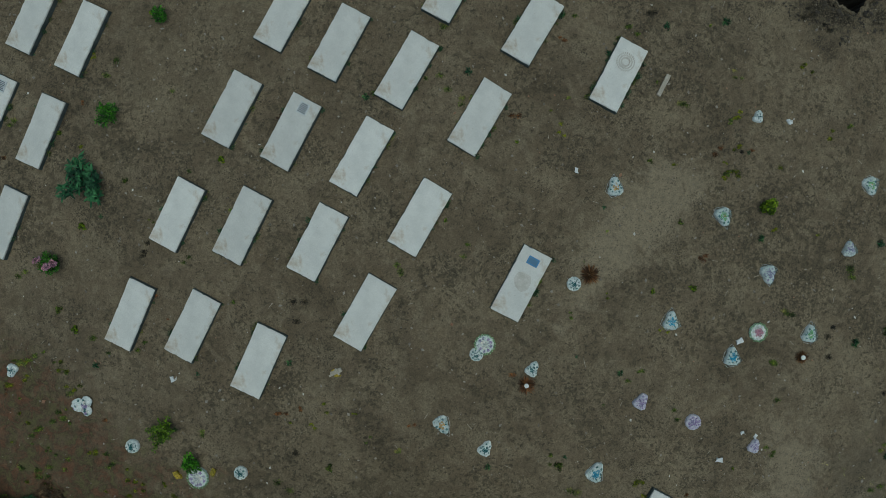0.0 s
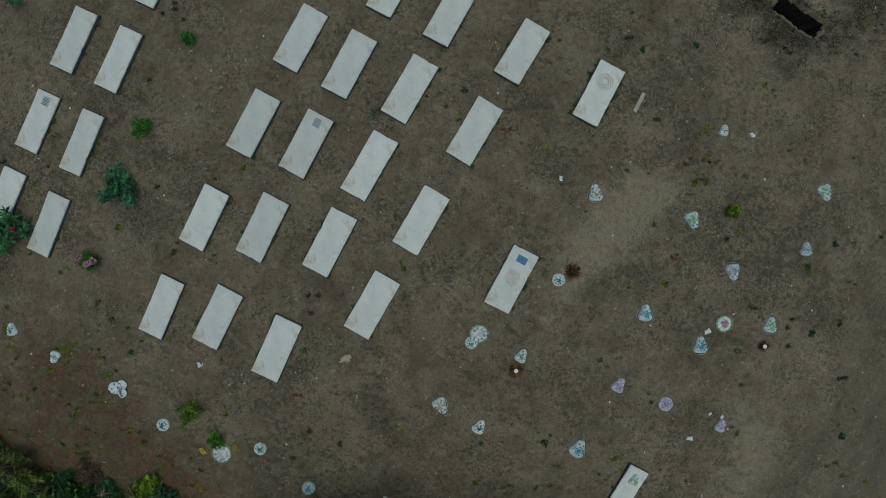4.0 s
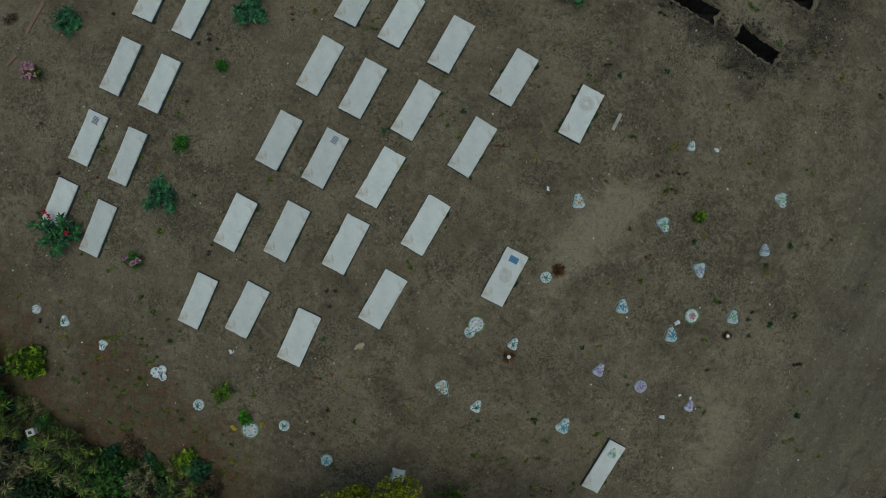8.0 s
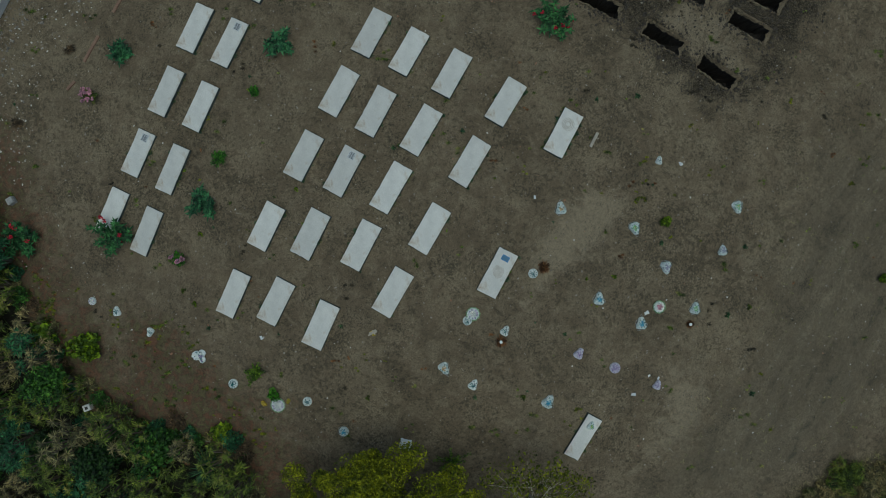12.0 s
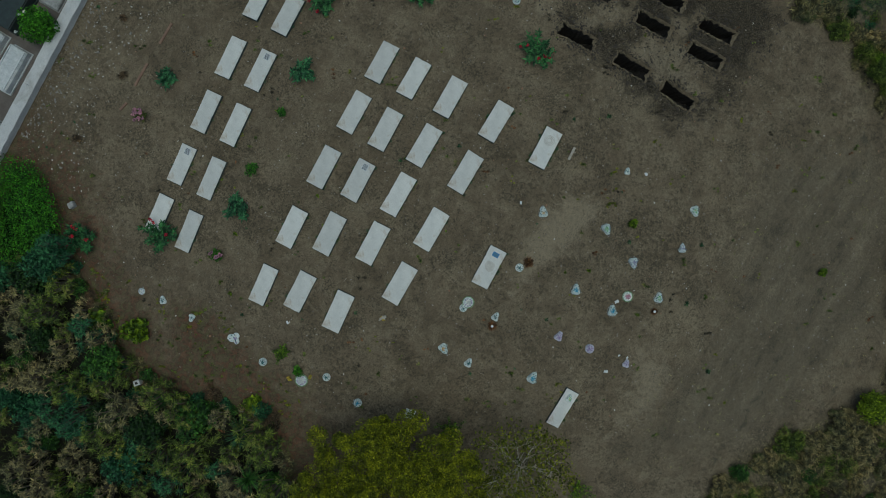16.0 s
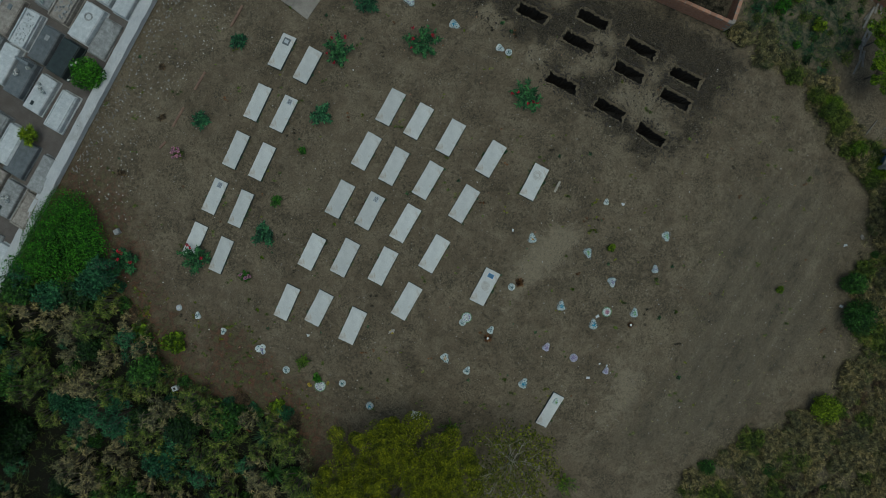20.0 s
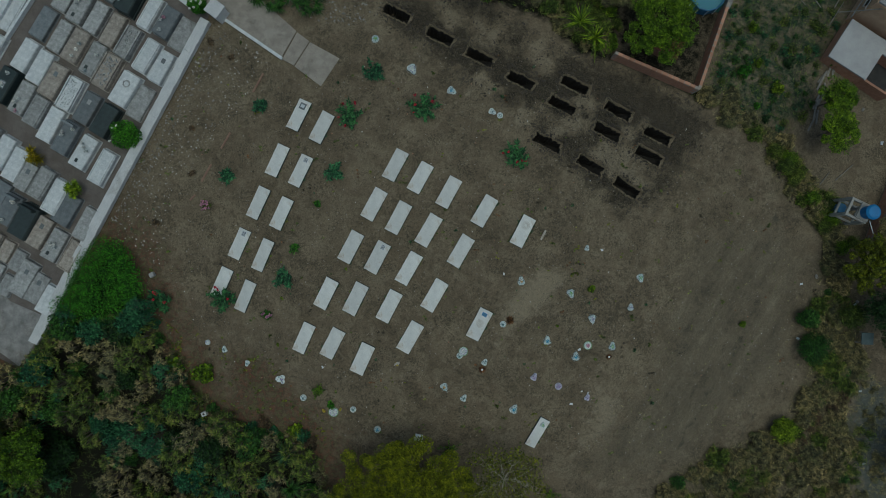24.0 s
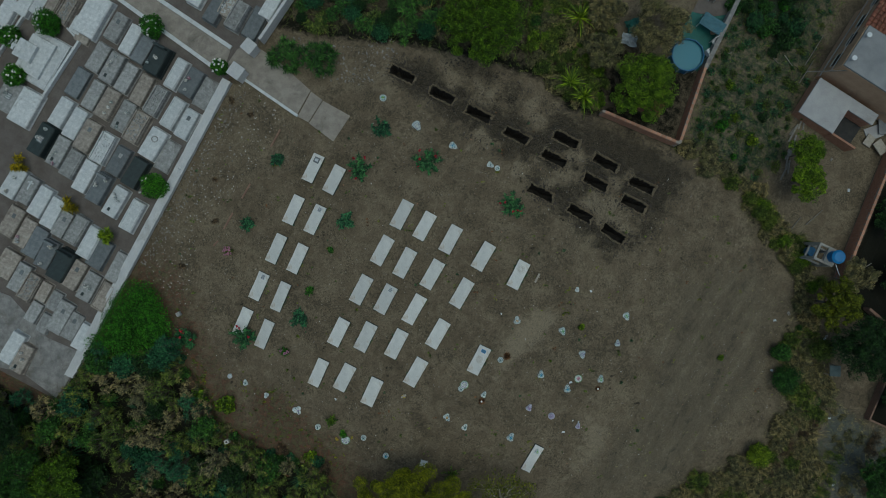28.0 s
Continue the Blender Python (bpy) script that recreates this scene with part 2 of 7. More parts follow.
ROOF_GREY = surface("cement_roof", (0.2, 0.205, 0.215), (0.26, 0.265, 0.27), (0.15, 0.15, 0.15), scale=0.8, fine=30, stain=0.3)
ROOF_WHITE = surface("pale_roof", (0.32, 0.315, 0.325), (0.4, 0.395, 0.395), (0.25, 0.24, 0.23), scale=0.7, fine=30, stain=0.25)
# near-black colour carries the shade of the patio, window slits and block hollow
DARK_VOID = surface("void_shade", (0.02, 0.02, 0.02), (0.035, 0.033, 0.03), scale=2)
BARK = surface("bark", (0.1, 0.08, 0.06), (0.17, 0.14, 0.11), scale=6, fine=40, relief=0.8)
PALE_WOOD = surface("dead_wood", (0.3, 0.27, 0.22), (0.42, 0.38, 0.32), scale=8, fine=50)
BLUE_PLASTIC = surface("blue_tank_plastic", (0.01, 0.13, 0.33), (0.015, 0.17, 0.4), (0.03, 0.14, 0.26), scale=1.5, rough=0.45, relief=0.05)
POOL_BLUE = surface("pool_liner", (0.02, 0.1, 0.2), (0.03, 0.13, 0.25), scale=2, rough=0.5)
GREEN_TARP = surface("green_tarpaulin", (0.01, 0.085, 0.07), (0.018, 0.12, 0.1), (0.04, 0.085, 0.07), scale=1.2, rough=0.6)
WHITE_PLASTIC = surface("white_plastic", (0.6, 0.62, 0.64), (0.68, 0.7, 0.7), scale=4, rough=0.4, relief=0.05)
STONE = surface("rubble_stone", (0.16, 0.14, 0.12), (0.38, 0.35, 0.31), scale=9, fine=60, vary=0.4)
PAD_WHITE = surface("wreath_white", (0.6, 0.65, 0.64), (0.8, 0.83, 0.82), (0.34, 0.46, 0.44), scale=22, fine=70, rough=0.7, relief=0.6, depth=0.02, stain=0.5)
PAD_MAUVE = surface("wreath_mauve", (0.46, 0.45, 0.56), (0.64, 0.63, 0.68), (0.32, 0.3, 0.42), scale=22, fine=70, rough=0.7, relief=0.6, depth=0.02, stain=0.5)
INK = surface("plaque_ink", (0.1, 0.11, 0.13), (0.14, 0.15, 0.17), scale=20)
PLAQUE = surface("plaque_face", (0.45, 0.48, 0.5), (0.52, 0.55, 0.57), scale=10, rough=0.4)
LEAF_GREEN = foliage("leaf_green", (0.02, 0.07, 0.012), (0.065, 0.165, 0.022))
LEAF_DEEP = foliage("leaf_deep", (0.008, 0.03, 0.006), (0.028, 0.072, 0.014))
LEAF_FRESH = foliage("leaf_fresh", (0.018, 0.1, 0.005), (0.08, 0.25, 0.01))
LEAF_MID = foliage("leaf_mid", (0.045, 0.115, 0.005), (0.18, 0.28, 0.012))
LEAF_GOLD = foliage("leaf_gold", (0.17, 0.14, 0.003), (0.36, 0.28, 0.007))
LEAF_CROWN = foliage("leaf_olive_crown", (0.11, 0.135, 0.003), (0.21, 0.235, 0.006))
LEAF_OLEANDER = foliage("leaf_oleander", (0.02, 0.095, 0.03), (0.065, 0.19, 0.06))
LEAF_TEAL = foliage("leaf_teal", (0.014, 0.08, 0.034), (0.055, 0.17, 0.07))
LEAF_BLUE = foliage("leaf_bluish", (0.013, 0.06, 0.022), (0.042, 0.12, 0.036))
LEAF_YELLOW = foliage("leaf_yellow_green", (0.075, 0.095, 0.003), (0.18, 0.2, 0.006))
LEAF_LIME = foliage("leaf_lime", (0.065, 0.13, 0.004), (0.22, 0.31, 0.011))
LEAF_OLIVE = foliage("leaf_olive", (0.036, 0.076, 0.008), (0.162, 0.205, 0.03), (0.185, 0.175, 0.058), 0.12)
LEAF_STRAW = foliage("leaf_straw", (0.14, 0.118, 0.045), (0.38, 0.32, 0.15), (0.055, 0.075, 0.026), 0.14)
LEAF_DRY = foliage("leaf_dry", (0.085, 0.056, 0.03), (0.16, 0.11, 0.062))
PETAL_WHITE = foliage("petal_white", (0.55, 0.56, 0.55), (0.72, 0.72, 0.7), clumps=30.0)
PETAL_RED = foliage("petal_red", (0.3, 0.008, 0.02), (0.5, 0.02, 0.05), clumps=30.0)
PETAL_PINK = foliage("petal_pink", (0.38, 0.17, 0.25), (0.5, 0.26, 0.34), clumps=30.0)
PETAL_MAUVE = foliage("petal_mauve", (0.22, 0.18, 0.36), (0.34, 0.28, 0.48), clumps=30.0)
PETAL_BLUE = foliage("petal_blue", (0.01, 0.24, 0.46), (0.04, 0.36, 0.6), clumps=30.0)
PETAL_GREEN = foliage("petal_green", (0.1, 0.4, 0.08), (0.24, 0.55, 0.16), clumps=30.0)
PETAL_ORANGE = foliage("petal_orange", (0.58, 0.26, 0.05), (0.7, 0.4, 0.08), clumps=30.0)
PETAL_TEAL = foliage("petal_teal", (0.012, 0.085, 0.1), (0.03, 0.15, 0.17), clumps=30.0)
PALE_LEAF = foliage("wreath_leaf", (0.16, 0.3, 0.16), (0.26, 0.42, 0.24), clumps=30.0)
DRY_BROWN = foliage("withered_brown", (0.1, 0.04, 0.015), (0.18, 0.085, 0.03))
LEAF_TAN = foliage("leaf_tan", (0.11, 0.098, 0.042), (0.29, 0.255, 0.12), (0.09, 0.1, 0.035), 0.1)
STAIN = surface("faded_stain", (0.44, 0.42, 0.38), (0.55, 0.53, 0.5), (0.36, 0.32, 0.27), scale=6, fine=60, stain=0.4)
DARK_LEAF = foliage("dark_leaf_litter", (0.02, 0.018, 0.012), (0.05, 0.043, 0.026))
FENCE_WOOD = surface("grey_weathered_wood", (0.15, 0.14, 0.12), (0.27, 0.25, 0.22), scale=8, fine=50, vary=0.3)
CLOD = surface("clod_soil", (0.025, 0.02, 0.015), (0.06, 0.048, 0.035), scale=3, fine=20)
TERRACOTTA = surface("terracotta_chip", (0.2, 0.1, 0.06), (0.32, 0.18, 0.11), scale=3)
PETAL_YELLOW = foliage("petal_yellow", (0.45, 0.33, 0.03), (0.6, 0.46, 0.08), clumps=30.0)


def water_material():
    m, nodes, links, bsdf = nodes_of("pool_water")
    bsdf.inputs["Base Color"].default_value = (0.07, 0.2, 0.25, 1)
    bsdf.inputs["Roughness"].default_value = 0.08
    bump(nodes, links, bsdf, noise_tex(nodes, links, 3, 3), 0.15, 0.02)
    return m


def film_material():
    """Clear cellophane round the wreaths."""
    m, nodes, links, bsdf = nodes_of("cellophane")
    bsdf.inputs["Base Color"].default_value = (0.24, 0.38, 0.38, 1)
    bsdf.inputs["Roughness"].default_value = 0.3
    bsdf.inputs["Alpha"].default_value = 0.2
    bump(nodes, links, bsdf, noise_tex(nodes, links, 14, 3), 0.6, 0.03)
    return m


WATER = water_material()
FILM = film_material()

# ---- shaping helpers ----
RNG = np.random.default_rng(7)


def mesh_of(name, verts, faces, material=None, smooth=False):
    me = bpy.data.meshes.new(name)
    me.from_pydata([tuple(map(float, v)) for v in verts], [], faces)
    if material:
        me.materials.append(material)
    if smooth:
        me.polygons.foreach_set("use_smooth", [True] * len(me.polygons))
    me.update()
    return me


def part(name, bm, material, parent=None, label="", at=None):
    """Links a bmesh (or ready mesh) as one mesh object under a thing or a part."""
    if isinstance(bm, bpy.types.Mesh):
        me = bm
    else:
        me = bpy.data.meshes.new(name)
        bm.to_mesh(me)
        bm.free()
        if material:
            me.materials.append(material)
    ob = new(name, me)
    if parent:
        ob.parent = parent
    if at is not None:
        ob.matrix_basis = at
    if label:
        ob["label"] = label
    return ob


def thing(name, m, label, category, group=""):
    e = new(name)
    e.empty_display_size = 0.2
    e.matrix_basis = m
    return tagged(e, label, category, group)


def box(sx, sy, sz, at=(0, 0, 0), bevel=0.0, taper=1.0, bm=None, jag=0.0, cuts=0):
    """A box that stands on its base at 'at'; taper narrows its top; jag roughens it."""
    b = bmesh.new()
    bmesh.ops.create_cube(b, size=1.0)
    for v in b.verts:
        k = taper if v.co.z > 0 else 1.0
        v.co = Vector((v.co.x * sx * k, v.co.y * sy * k, (v.co.z + 0.5) * sz))
    if cuts:
        bmesh.ops.subdivide_edges(b, edges=b.edges[:], cuts=cuts, use_grid_fill=True)
    if bevel:
        bmesh.ops.bevel(b, geom=b.edges[:] if not cuts else [e for e in b.edges if e.calc_face_angle(0) > 0.5], offset=bevel, segments=2, affect="EDGES", profile=0.6)
    for v in b.verts:
        if jag:
            v.co += noise.noise_vector(v.co * 7.3 + Vector(at) * 3.1) * jag
        v.co += Vector(at)
    if bm is None:
        return b
    me = bpy.data.meshes.new("tmp")
    b.to_mesh(me)
    b.free()
    bm.from_mesh(me)
    bpy.data.meshes.remove(me)
    return bm


def rod(a, b, r0, r1=None, sides=8, bm=None):
    """A tapered round bar from a to b."""
    bm = bm or bmesh.new()
    a, b = Vector(a), Vector(b)
    d = b - a
    m = Matrix.Translation((a + b) / 2) @ d.to_track_quat("Z", "Y").to_matrix().to_4x4()
    bmesh.ops.create_cone(bm, cap_ends=True, segments=sides, radius1=r0, radius2=r0 if r1 is None else r1, depth=d.length, matrix=m)
    return bm


def inside(poly, x, y):
    """Which of the points lie in the polygon."""
    x, y = np.asarray(x), np.asarray(y)
    hit = np.zeros(x.shape, bool)
    for (x0, y0), (x1, y1) in zip(poly, poly[1:] + poly[:1]):
        if y0 != y1:
            hit ^= ((y0 > y) != (y1 > y)) & (x < (x1 - x0) * (y - y0) / (y1 - y0) + x0)
    return hit


def edge_distance(poly, x, y):
    """Distance to the polygon's outline, positive inside it."""
    best = np.full(np.shape(x), 1e9)
    for (x0, y0), (x1, y1) in zip(poly, poly[1:] + poly[:1]):
        dx, dy = x1 - x0, y1 - y0
        k = np.clip(((x - x0) * dx + (y - y0) * dy) / (dx * dx + dy * dy), 0, 1)
        best = np.minimum(best, np.hypot(x - x0 - k * dx, y - y0 - k * dy))
    return np.where(inside(poly, x, y), best, -best)


def line_distance(line, x, y):
    """Distance to an open line."""
    best = np.full(np.shape(x), 1e9)
    for (x0, y0), (x1, y1) in zip(line, line[1:]):
        dx, dy = x1 - x0, y1 - y0
        k = np.clip(((x - x0) * dx + (y - y0) * dy) / (dx * dx + dy * dy), 0, 1)
        best = np.minimum(best, np.hypot(x - x0 - k * dx, y - y0 - k * dy))
    return best


def pairs(*v):
    return list(zip(v[::2], v[1::2]))


# ---- plan of the place ----
WALL_TOP, WALL_FOOT = (-15.23, 18.74), (-26.40, -2.02)
# bare earth of the new burial ground, and the scrub round it
FOREST = pairs(-26.97, -2.94, -24.47, 0.65, -22.13, 5.05, -20.26, 4.24, -19.19, 1.43, -18.48, -1.37, -16.81, -3.58, -15.78, -5.86, -13.10, -6.99, -9.50, -7.61, -7.71, -9.42, -6.94, -17.42, -43.75, -17.27, -43.69, -1.67, -31.68, -1.52, -29.29, -3.53)
THICKET = pairs(-24.95, 0.26, -22.21, 4.97, -20.26, 4.04, -19.19, 1.63, -19.67, 0.63, -22.28, -0.95)
EAST_SCRUB = pairs(8.66, -17.49, 15.50, -9.91, 21.51, -7.54, 23.44, -4.34, 23.74, 0.46, 24.76, 3.65, 24.16, 5.66, 21.97, 7.47, 20.38, 10.87, 17.39, 12.89, 18.00, 14.88, 21.99, 11.27, 25.17, 7.65, 25.95, 2.05, 27.13, -3.56, 25.91, -7.15, 27.47, -17.56)
NORTH_SCRUB = pairs(-11.98, 22.81, -9.18, 22.12, -4.38, 21.58, -1.18, 21.17, 3.22, 20.15, 6.81, 18.93, 8.80, 16.72, 10.80, 16.31, 12.41, 16.71, 17.19, 13.09, 18.40, 15.08, 16.20, 14.29, 10.80, 16.51, 11.63, 22.11, 11.67, 32.52, -10.34, 32.61)
YARD = pairs(16.40, 14.29, 20.85, 26.88, 29.25, 26.84, 25.41, 17.45, 23.99, 12.46, 21.59, 11.27)
BEHIND_WALL = pairs(28.08, 4.24, 29.78, 8.23, 31.27, 12.03, 38.79, 12.00, 38.74, -2.01, 31.33, -1.98, 29.55, 2.03)
ENCLOSURE = pairs(29.72, -5.05, 30.93, -2.17, 36.34, -1.20, 36.31, -8.80, 31.92, -6.30)
YARD_DARK = pairs(20.45, 26.88, 19.44, 23.68, 21.63, 22.07, 24.02, 20.66, 25.64, 23.26, 27.65, 26.85)
RED_MOSS = pairs(-14.49, -1.67, -11.64, -2.67, -9.29, -5.02, -7.11, -7.04, -7.62, -8.54, -14.49, -8.54)
SAND = pairs(6.18, 2.90, 7.83, 2.43, 7.12, 0.78, 5.24, -0.64, 4.06, -1.81, 3.35, -2.29, 4.06, 0.31, 5.00, 1.72)
SAND_EAST = pairs(9.00, -3.77, 11.70, -4.66, 12.60, -6.15, 11.70, -8.25, 8.12, -10.35, 7.52, -9.45, 8.71, -7.36)
RED = pairs(-18.81, 0.05, -16.71, -1.44, -16.11, -4.73, -13.71, -7.41, -11.01, -9.50, -14.60, -8.91, -16.70, -6.22, -18.21, -2.34)
TRACKS = pairs(15.56, 5.29, 21.57, 6.87, 24.36, 3.66, 23.13, -3.54, 16.30, -10.32, 8.29, -11.48, 8.29, -9.88, 12.72, -4.30)
RUBBLE = pairs(-14.99, 19.22, -11.60, 17.01, -12.41, 14.21, -15.63, 10.22, -17.64, 7.83, -18.46, 3.03, -20.06, 3.84, -22.05, 5.45, -18.43, 11.43)
DIGGINGS = pairs(-3.98, 20.78, 2.82, 20.15, 8.40, 16.92, 13.20, 15.30, 17.99, 12.48, 16.38, 10.09, 14.16, 6.70, 11.36, 5.91, 8.57, 8.52, 5.18, 11.74, 1.19, 14.95, -3.99, 18.58)
LOTS = pairs(24.35, 2.85, 27.14, 0.44, 27.53, -3.56, 29.52, -5.37, 32.31, -6.78, 32.28, -15.58, 15.47, -15.51, 16.30, -10.32, 22.11, -8.14, 23.72, -4.34)
RUTS = [pairs(19.9, -0.3, 19.08, -2.15, 17.47, -4.87, 15.11, -8.84, 13.3, -11.0), pairs(22.85, -3.07, 21.6, -3.95, 20.2, -6.5, 18.6, -9.5), pairs(21.6, 6.3, 21.3, 4.6, 20.9, 3.4)]
GARDEN_FLOOR = pairs(10.9, 16.3, 16.1, 14.3, 18.0, 19.4, 15.6, 20.7, 11.6, 22.0)
CEMETERY = pairs(-26.97, -2.86, -15.19, 19.42, -13.38, 21.22, -10.74, 30.61, -43.55, 30.74, -43.69, -1.27, -31.68, -1.52, -27.89, -3.53)
PITS = [(-3.11, 19.33, -27), (-0.31, 17.84, -28), (2.28, 16.47, -28), (4.96, 14.94, -27), (8.48, 14.64, -27), (7.67, 13.29, -28), (11.27, 12.99, -28), (10.58, 11.59, -27), (6.66, 10.89, -27), (13.86, 11.38, -26), (13.26, 10.06, -27), (9.45, 9.40, -30), (11.81, 7.95, -33)]
# pale heaps of thrown-out soil between the dug graves: x, y, radius
HEAPS = [(2.77, 17.9, 1.3), (6.3, 16.5, 1.2), (7.9, 12.0, 1.0), (2.2, 14.6, 0.9), (12.3, 8.9, 1.3), (10.6, 10.1, 1.1), (5.3, 12.7, 1.0), (0.3, 19.3, 1.0), (9.2, 13.4, 0.8), (12.2, 11.7, 0.7)]


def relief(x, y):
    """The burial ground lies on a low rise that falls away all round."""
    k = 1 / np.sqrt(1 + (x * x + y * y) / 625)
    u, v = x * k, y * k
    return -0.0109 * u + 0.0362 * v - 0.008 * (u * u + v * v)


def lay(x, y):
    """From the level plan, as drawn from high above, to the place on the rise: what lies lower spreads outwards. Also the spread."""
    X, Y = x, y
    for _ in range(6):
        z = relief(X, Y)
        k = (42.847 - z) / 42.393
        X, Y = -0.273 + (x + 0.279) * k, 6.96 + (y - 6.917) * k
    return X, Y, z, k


def ground_height(x, y):
    """Gentle unevenness, wheel ruts, spoil round the dug graves, and the pits themselves."""
    h = 0.05 * np.sin(x * 0.5 + 1.3 * np.sin(y * 0.31)) * np.sin(y * 0.43 + 0.8) * 0.5
    k = np.clip(edge_distance(TRACKS, x, y), 0, 2) / 2
    across = x * 0.87 + y * -0.49
    h += k * 0.05 * (np.sin(across * 2.6 + 0.6 * np.sin(y * 0.4)) + 0.5 * np.sin(across * 6.1 + 1.0))
    dig = np.clip(edge_distance(DIGGINGS, x, y), 0, 1.2) / 1.2
    lumps = np.sin(x * 2.1 + 2 * np.sin(y * 1.3)) * np.sin(y * 2.6 + 1.5 * np.sin(x * 1.7))
    h += dig * (0.12 * np.clip(lumps, -0.3, 1) + 0.05 * np.sin(x * 7.7 + y * 3) * np.sin(y * 8.3 - x * 2))
    h -= np.clip((edge_distance(FOREST, x, y) - 0.8) * 0.3, 0, 2.6) + np.clip((edge_distance(BEHIND_WALL, x, y) - 0.3) * 0.8, 0, 1.5)
    for hx, hy, r in HEAPS:
        h += 0.07 * np.exp(-((x - hx) ** 2 + (y - hy) ** 2) / (0.5 * r * r))
    for px, py, ang in PITS:
        c, s = math.cos(radians(ang)), math.sin(radians(ang))
        u, v = (x - px) * c + (y - py) * s, -(x - px) * s + (y - py) * c
        near = (np.abs(u) < 1.3) & (np.abs(v) < 0.8)
        deep = np.clip(np.minimum(0.98 - np.abs(u), 0.38 - np.abs(v)) / 0.1, 0, 1)
        h = np.where(near, h * (1 - deep) - 1.5 * deep, h)
    return h


def build_ground():
    fine = 0.14
    xs = np.concatenate([[-600, -250, -120, -70, -50], np.arange(-34, 34.01, fine), [50, 70, 120, 250, 600]])
    ys = np.concatenate([[-600, -250, -120, -60, -35, -25, -20], np.arange(-15, 28.01, fine), [33, 45, 70, 120, 250, 600]])
    X, Y = np.meshgrid(xs, ys)
    jx = RNG.uniform(-0.03, 0.03, X.shape) * (np.abs(X) < 33.9) * (Y > -14.9) * (Y < 27.9)
    X, Y = X + jx, Y + jx[::-1, ::-1] * 0.5
    Z = ground_height(X, Y) + RNG.normal(0, 0.0025, X.shape)
    ny, nx = X.shape
    i = np.arange(nx * ny).reshape(ny, nx)
    quads = np.stack([i[:-1, :-1], i[:-1, 1:], i[1:, 1:], i[1:, :-1]], -1).reshape(-1, 4)
    me = bpy.data.meshes.new("ground")
    me.vertices.add(nx * ny)
    me.vertices.foreach_set("co", np.stack([X, Y, Z], -1).ravel().astype(np.float32))
    me.loops.add(quads.size)
    me.polygons.add(len(quads))
    me.loops.foreach_set("vertex_index", quads.ravel().astype(np.int32))
    me.polygons.foreach_set("loop_start", np.arange(0, quads.size, 4).astype(np.int32))
    me.polygons.foreach_set("use_smooth", np.ones(len(quads), bool))
    me.update()
    me.validate()
    far = (np.abs(X) > 34) | (Y < -15) | (Y > 28)
    def soft(poly, width):
        return np.clip(edge_distance(poly, X, Y) / width + 0.5, 0, 1)
    bentx, benty = X + 0.35 * np.sin(Y * 2.3 + X) + 0.2 * np.sin(Y * 5.1), Y + 0.35 * np.sin(X * 2.7 - Y) + 0.2 * np.sin(X * 4.7)
    heaps = sum(np.clip(1.5 - np.hypot((bentx - hx) * 0.8, benty - hy) / r, 0, 1) for hx, hy, r in HEAPS)
    masks = {
        "sand": np.maximum(soft(SAND, 2.2) * 0.82, np.maximum(soft(SAND_EAST, 3.0) * 0.55, np.clip(heaps, 0, 1) * 0.44)),
        "dug": soft(DIGGINGS, 2.5) * 0.64 * (1 - np.clip(heaps, 0, 1) * 0.6),
        "red": np.maximum(np.maximum(soft(RED, 3.0) * 0.75, soft(RED_MOSS, 2.5) * 0.55), np.clip(1.0 + edge_distance(FOREST, X, Y) / 5.0, 0, 1) * 0.6 * (1 - far)),
        "ruts": soft(TRACKS, 4.0) * 0.5,
        # painted shade under scrub, in garden and yards, along with dark leaf litter
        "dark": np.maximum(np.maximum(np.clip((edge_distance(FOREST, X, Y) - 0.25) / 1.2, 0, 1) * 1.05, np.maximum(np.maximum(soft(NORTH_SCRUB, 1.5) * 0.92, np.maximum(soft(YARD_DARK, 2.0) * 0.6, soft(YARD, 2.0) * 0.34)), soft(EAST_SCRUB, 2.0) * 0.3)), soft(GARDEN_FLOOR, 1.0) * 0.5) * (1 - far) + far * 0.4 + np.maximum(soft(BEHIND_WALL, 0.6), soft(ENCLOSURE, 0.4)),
        "rut": sum(np.clip(1 - line_distance(line, X + 0.12 * np.sin(Y * 3.1), Y) / w, 0, 1) for line, w in zip(RUTS, (0.6, 0.6, 1.1))) * 0.4,
        "lot": np.clip(soft(LOTS, 2.0) - soft(EAST_SCRUB, 2.0), 0, 1) * 0.6,
        "straw": np.maximum(np.maximum(soft(EAST_SCRUB, 2.5) * 0.8, soft(NORTH_SCRUB, 2.0) * 0.4), soft(YARD, 2.0) * 0.38),
        "green": np.maximum(soft(YARD, 2.0) * 0.46, far * 0.6),
    }
    for key, v in masks.items():
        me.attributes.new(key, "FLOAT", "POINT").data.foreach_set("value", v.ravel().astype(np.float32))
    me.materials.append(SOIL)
    ob = new("ground", me)
    return tagged(ob, "bare brown trodden earth with sandy patches and wheel ruts", "ground", kind="structure")


build_ground()

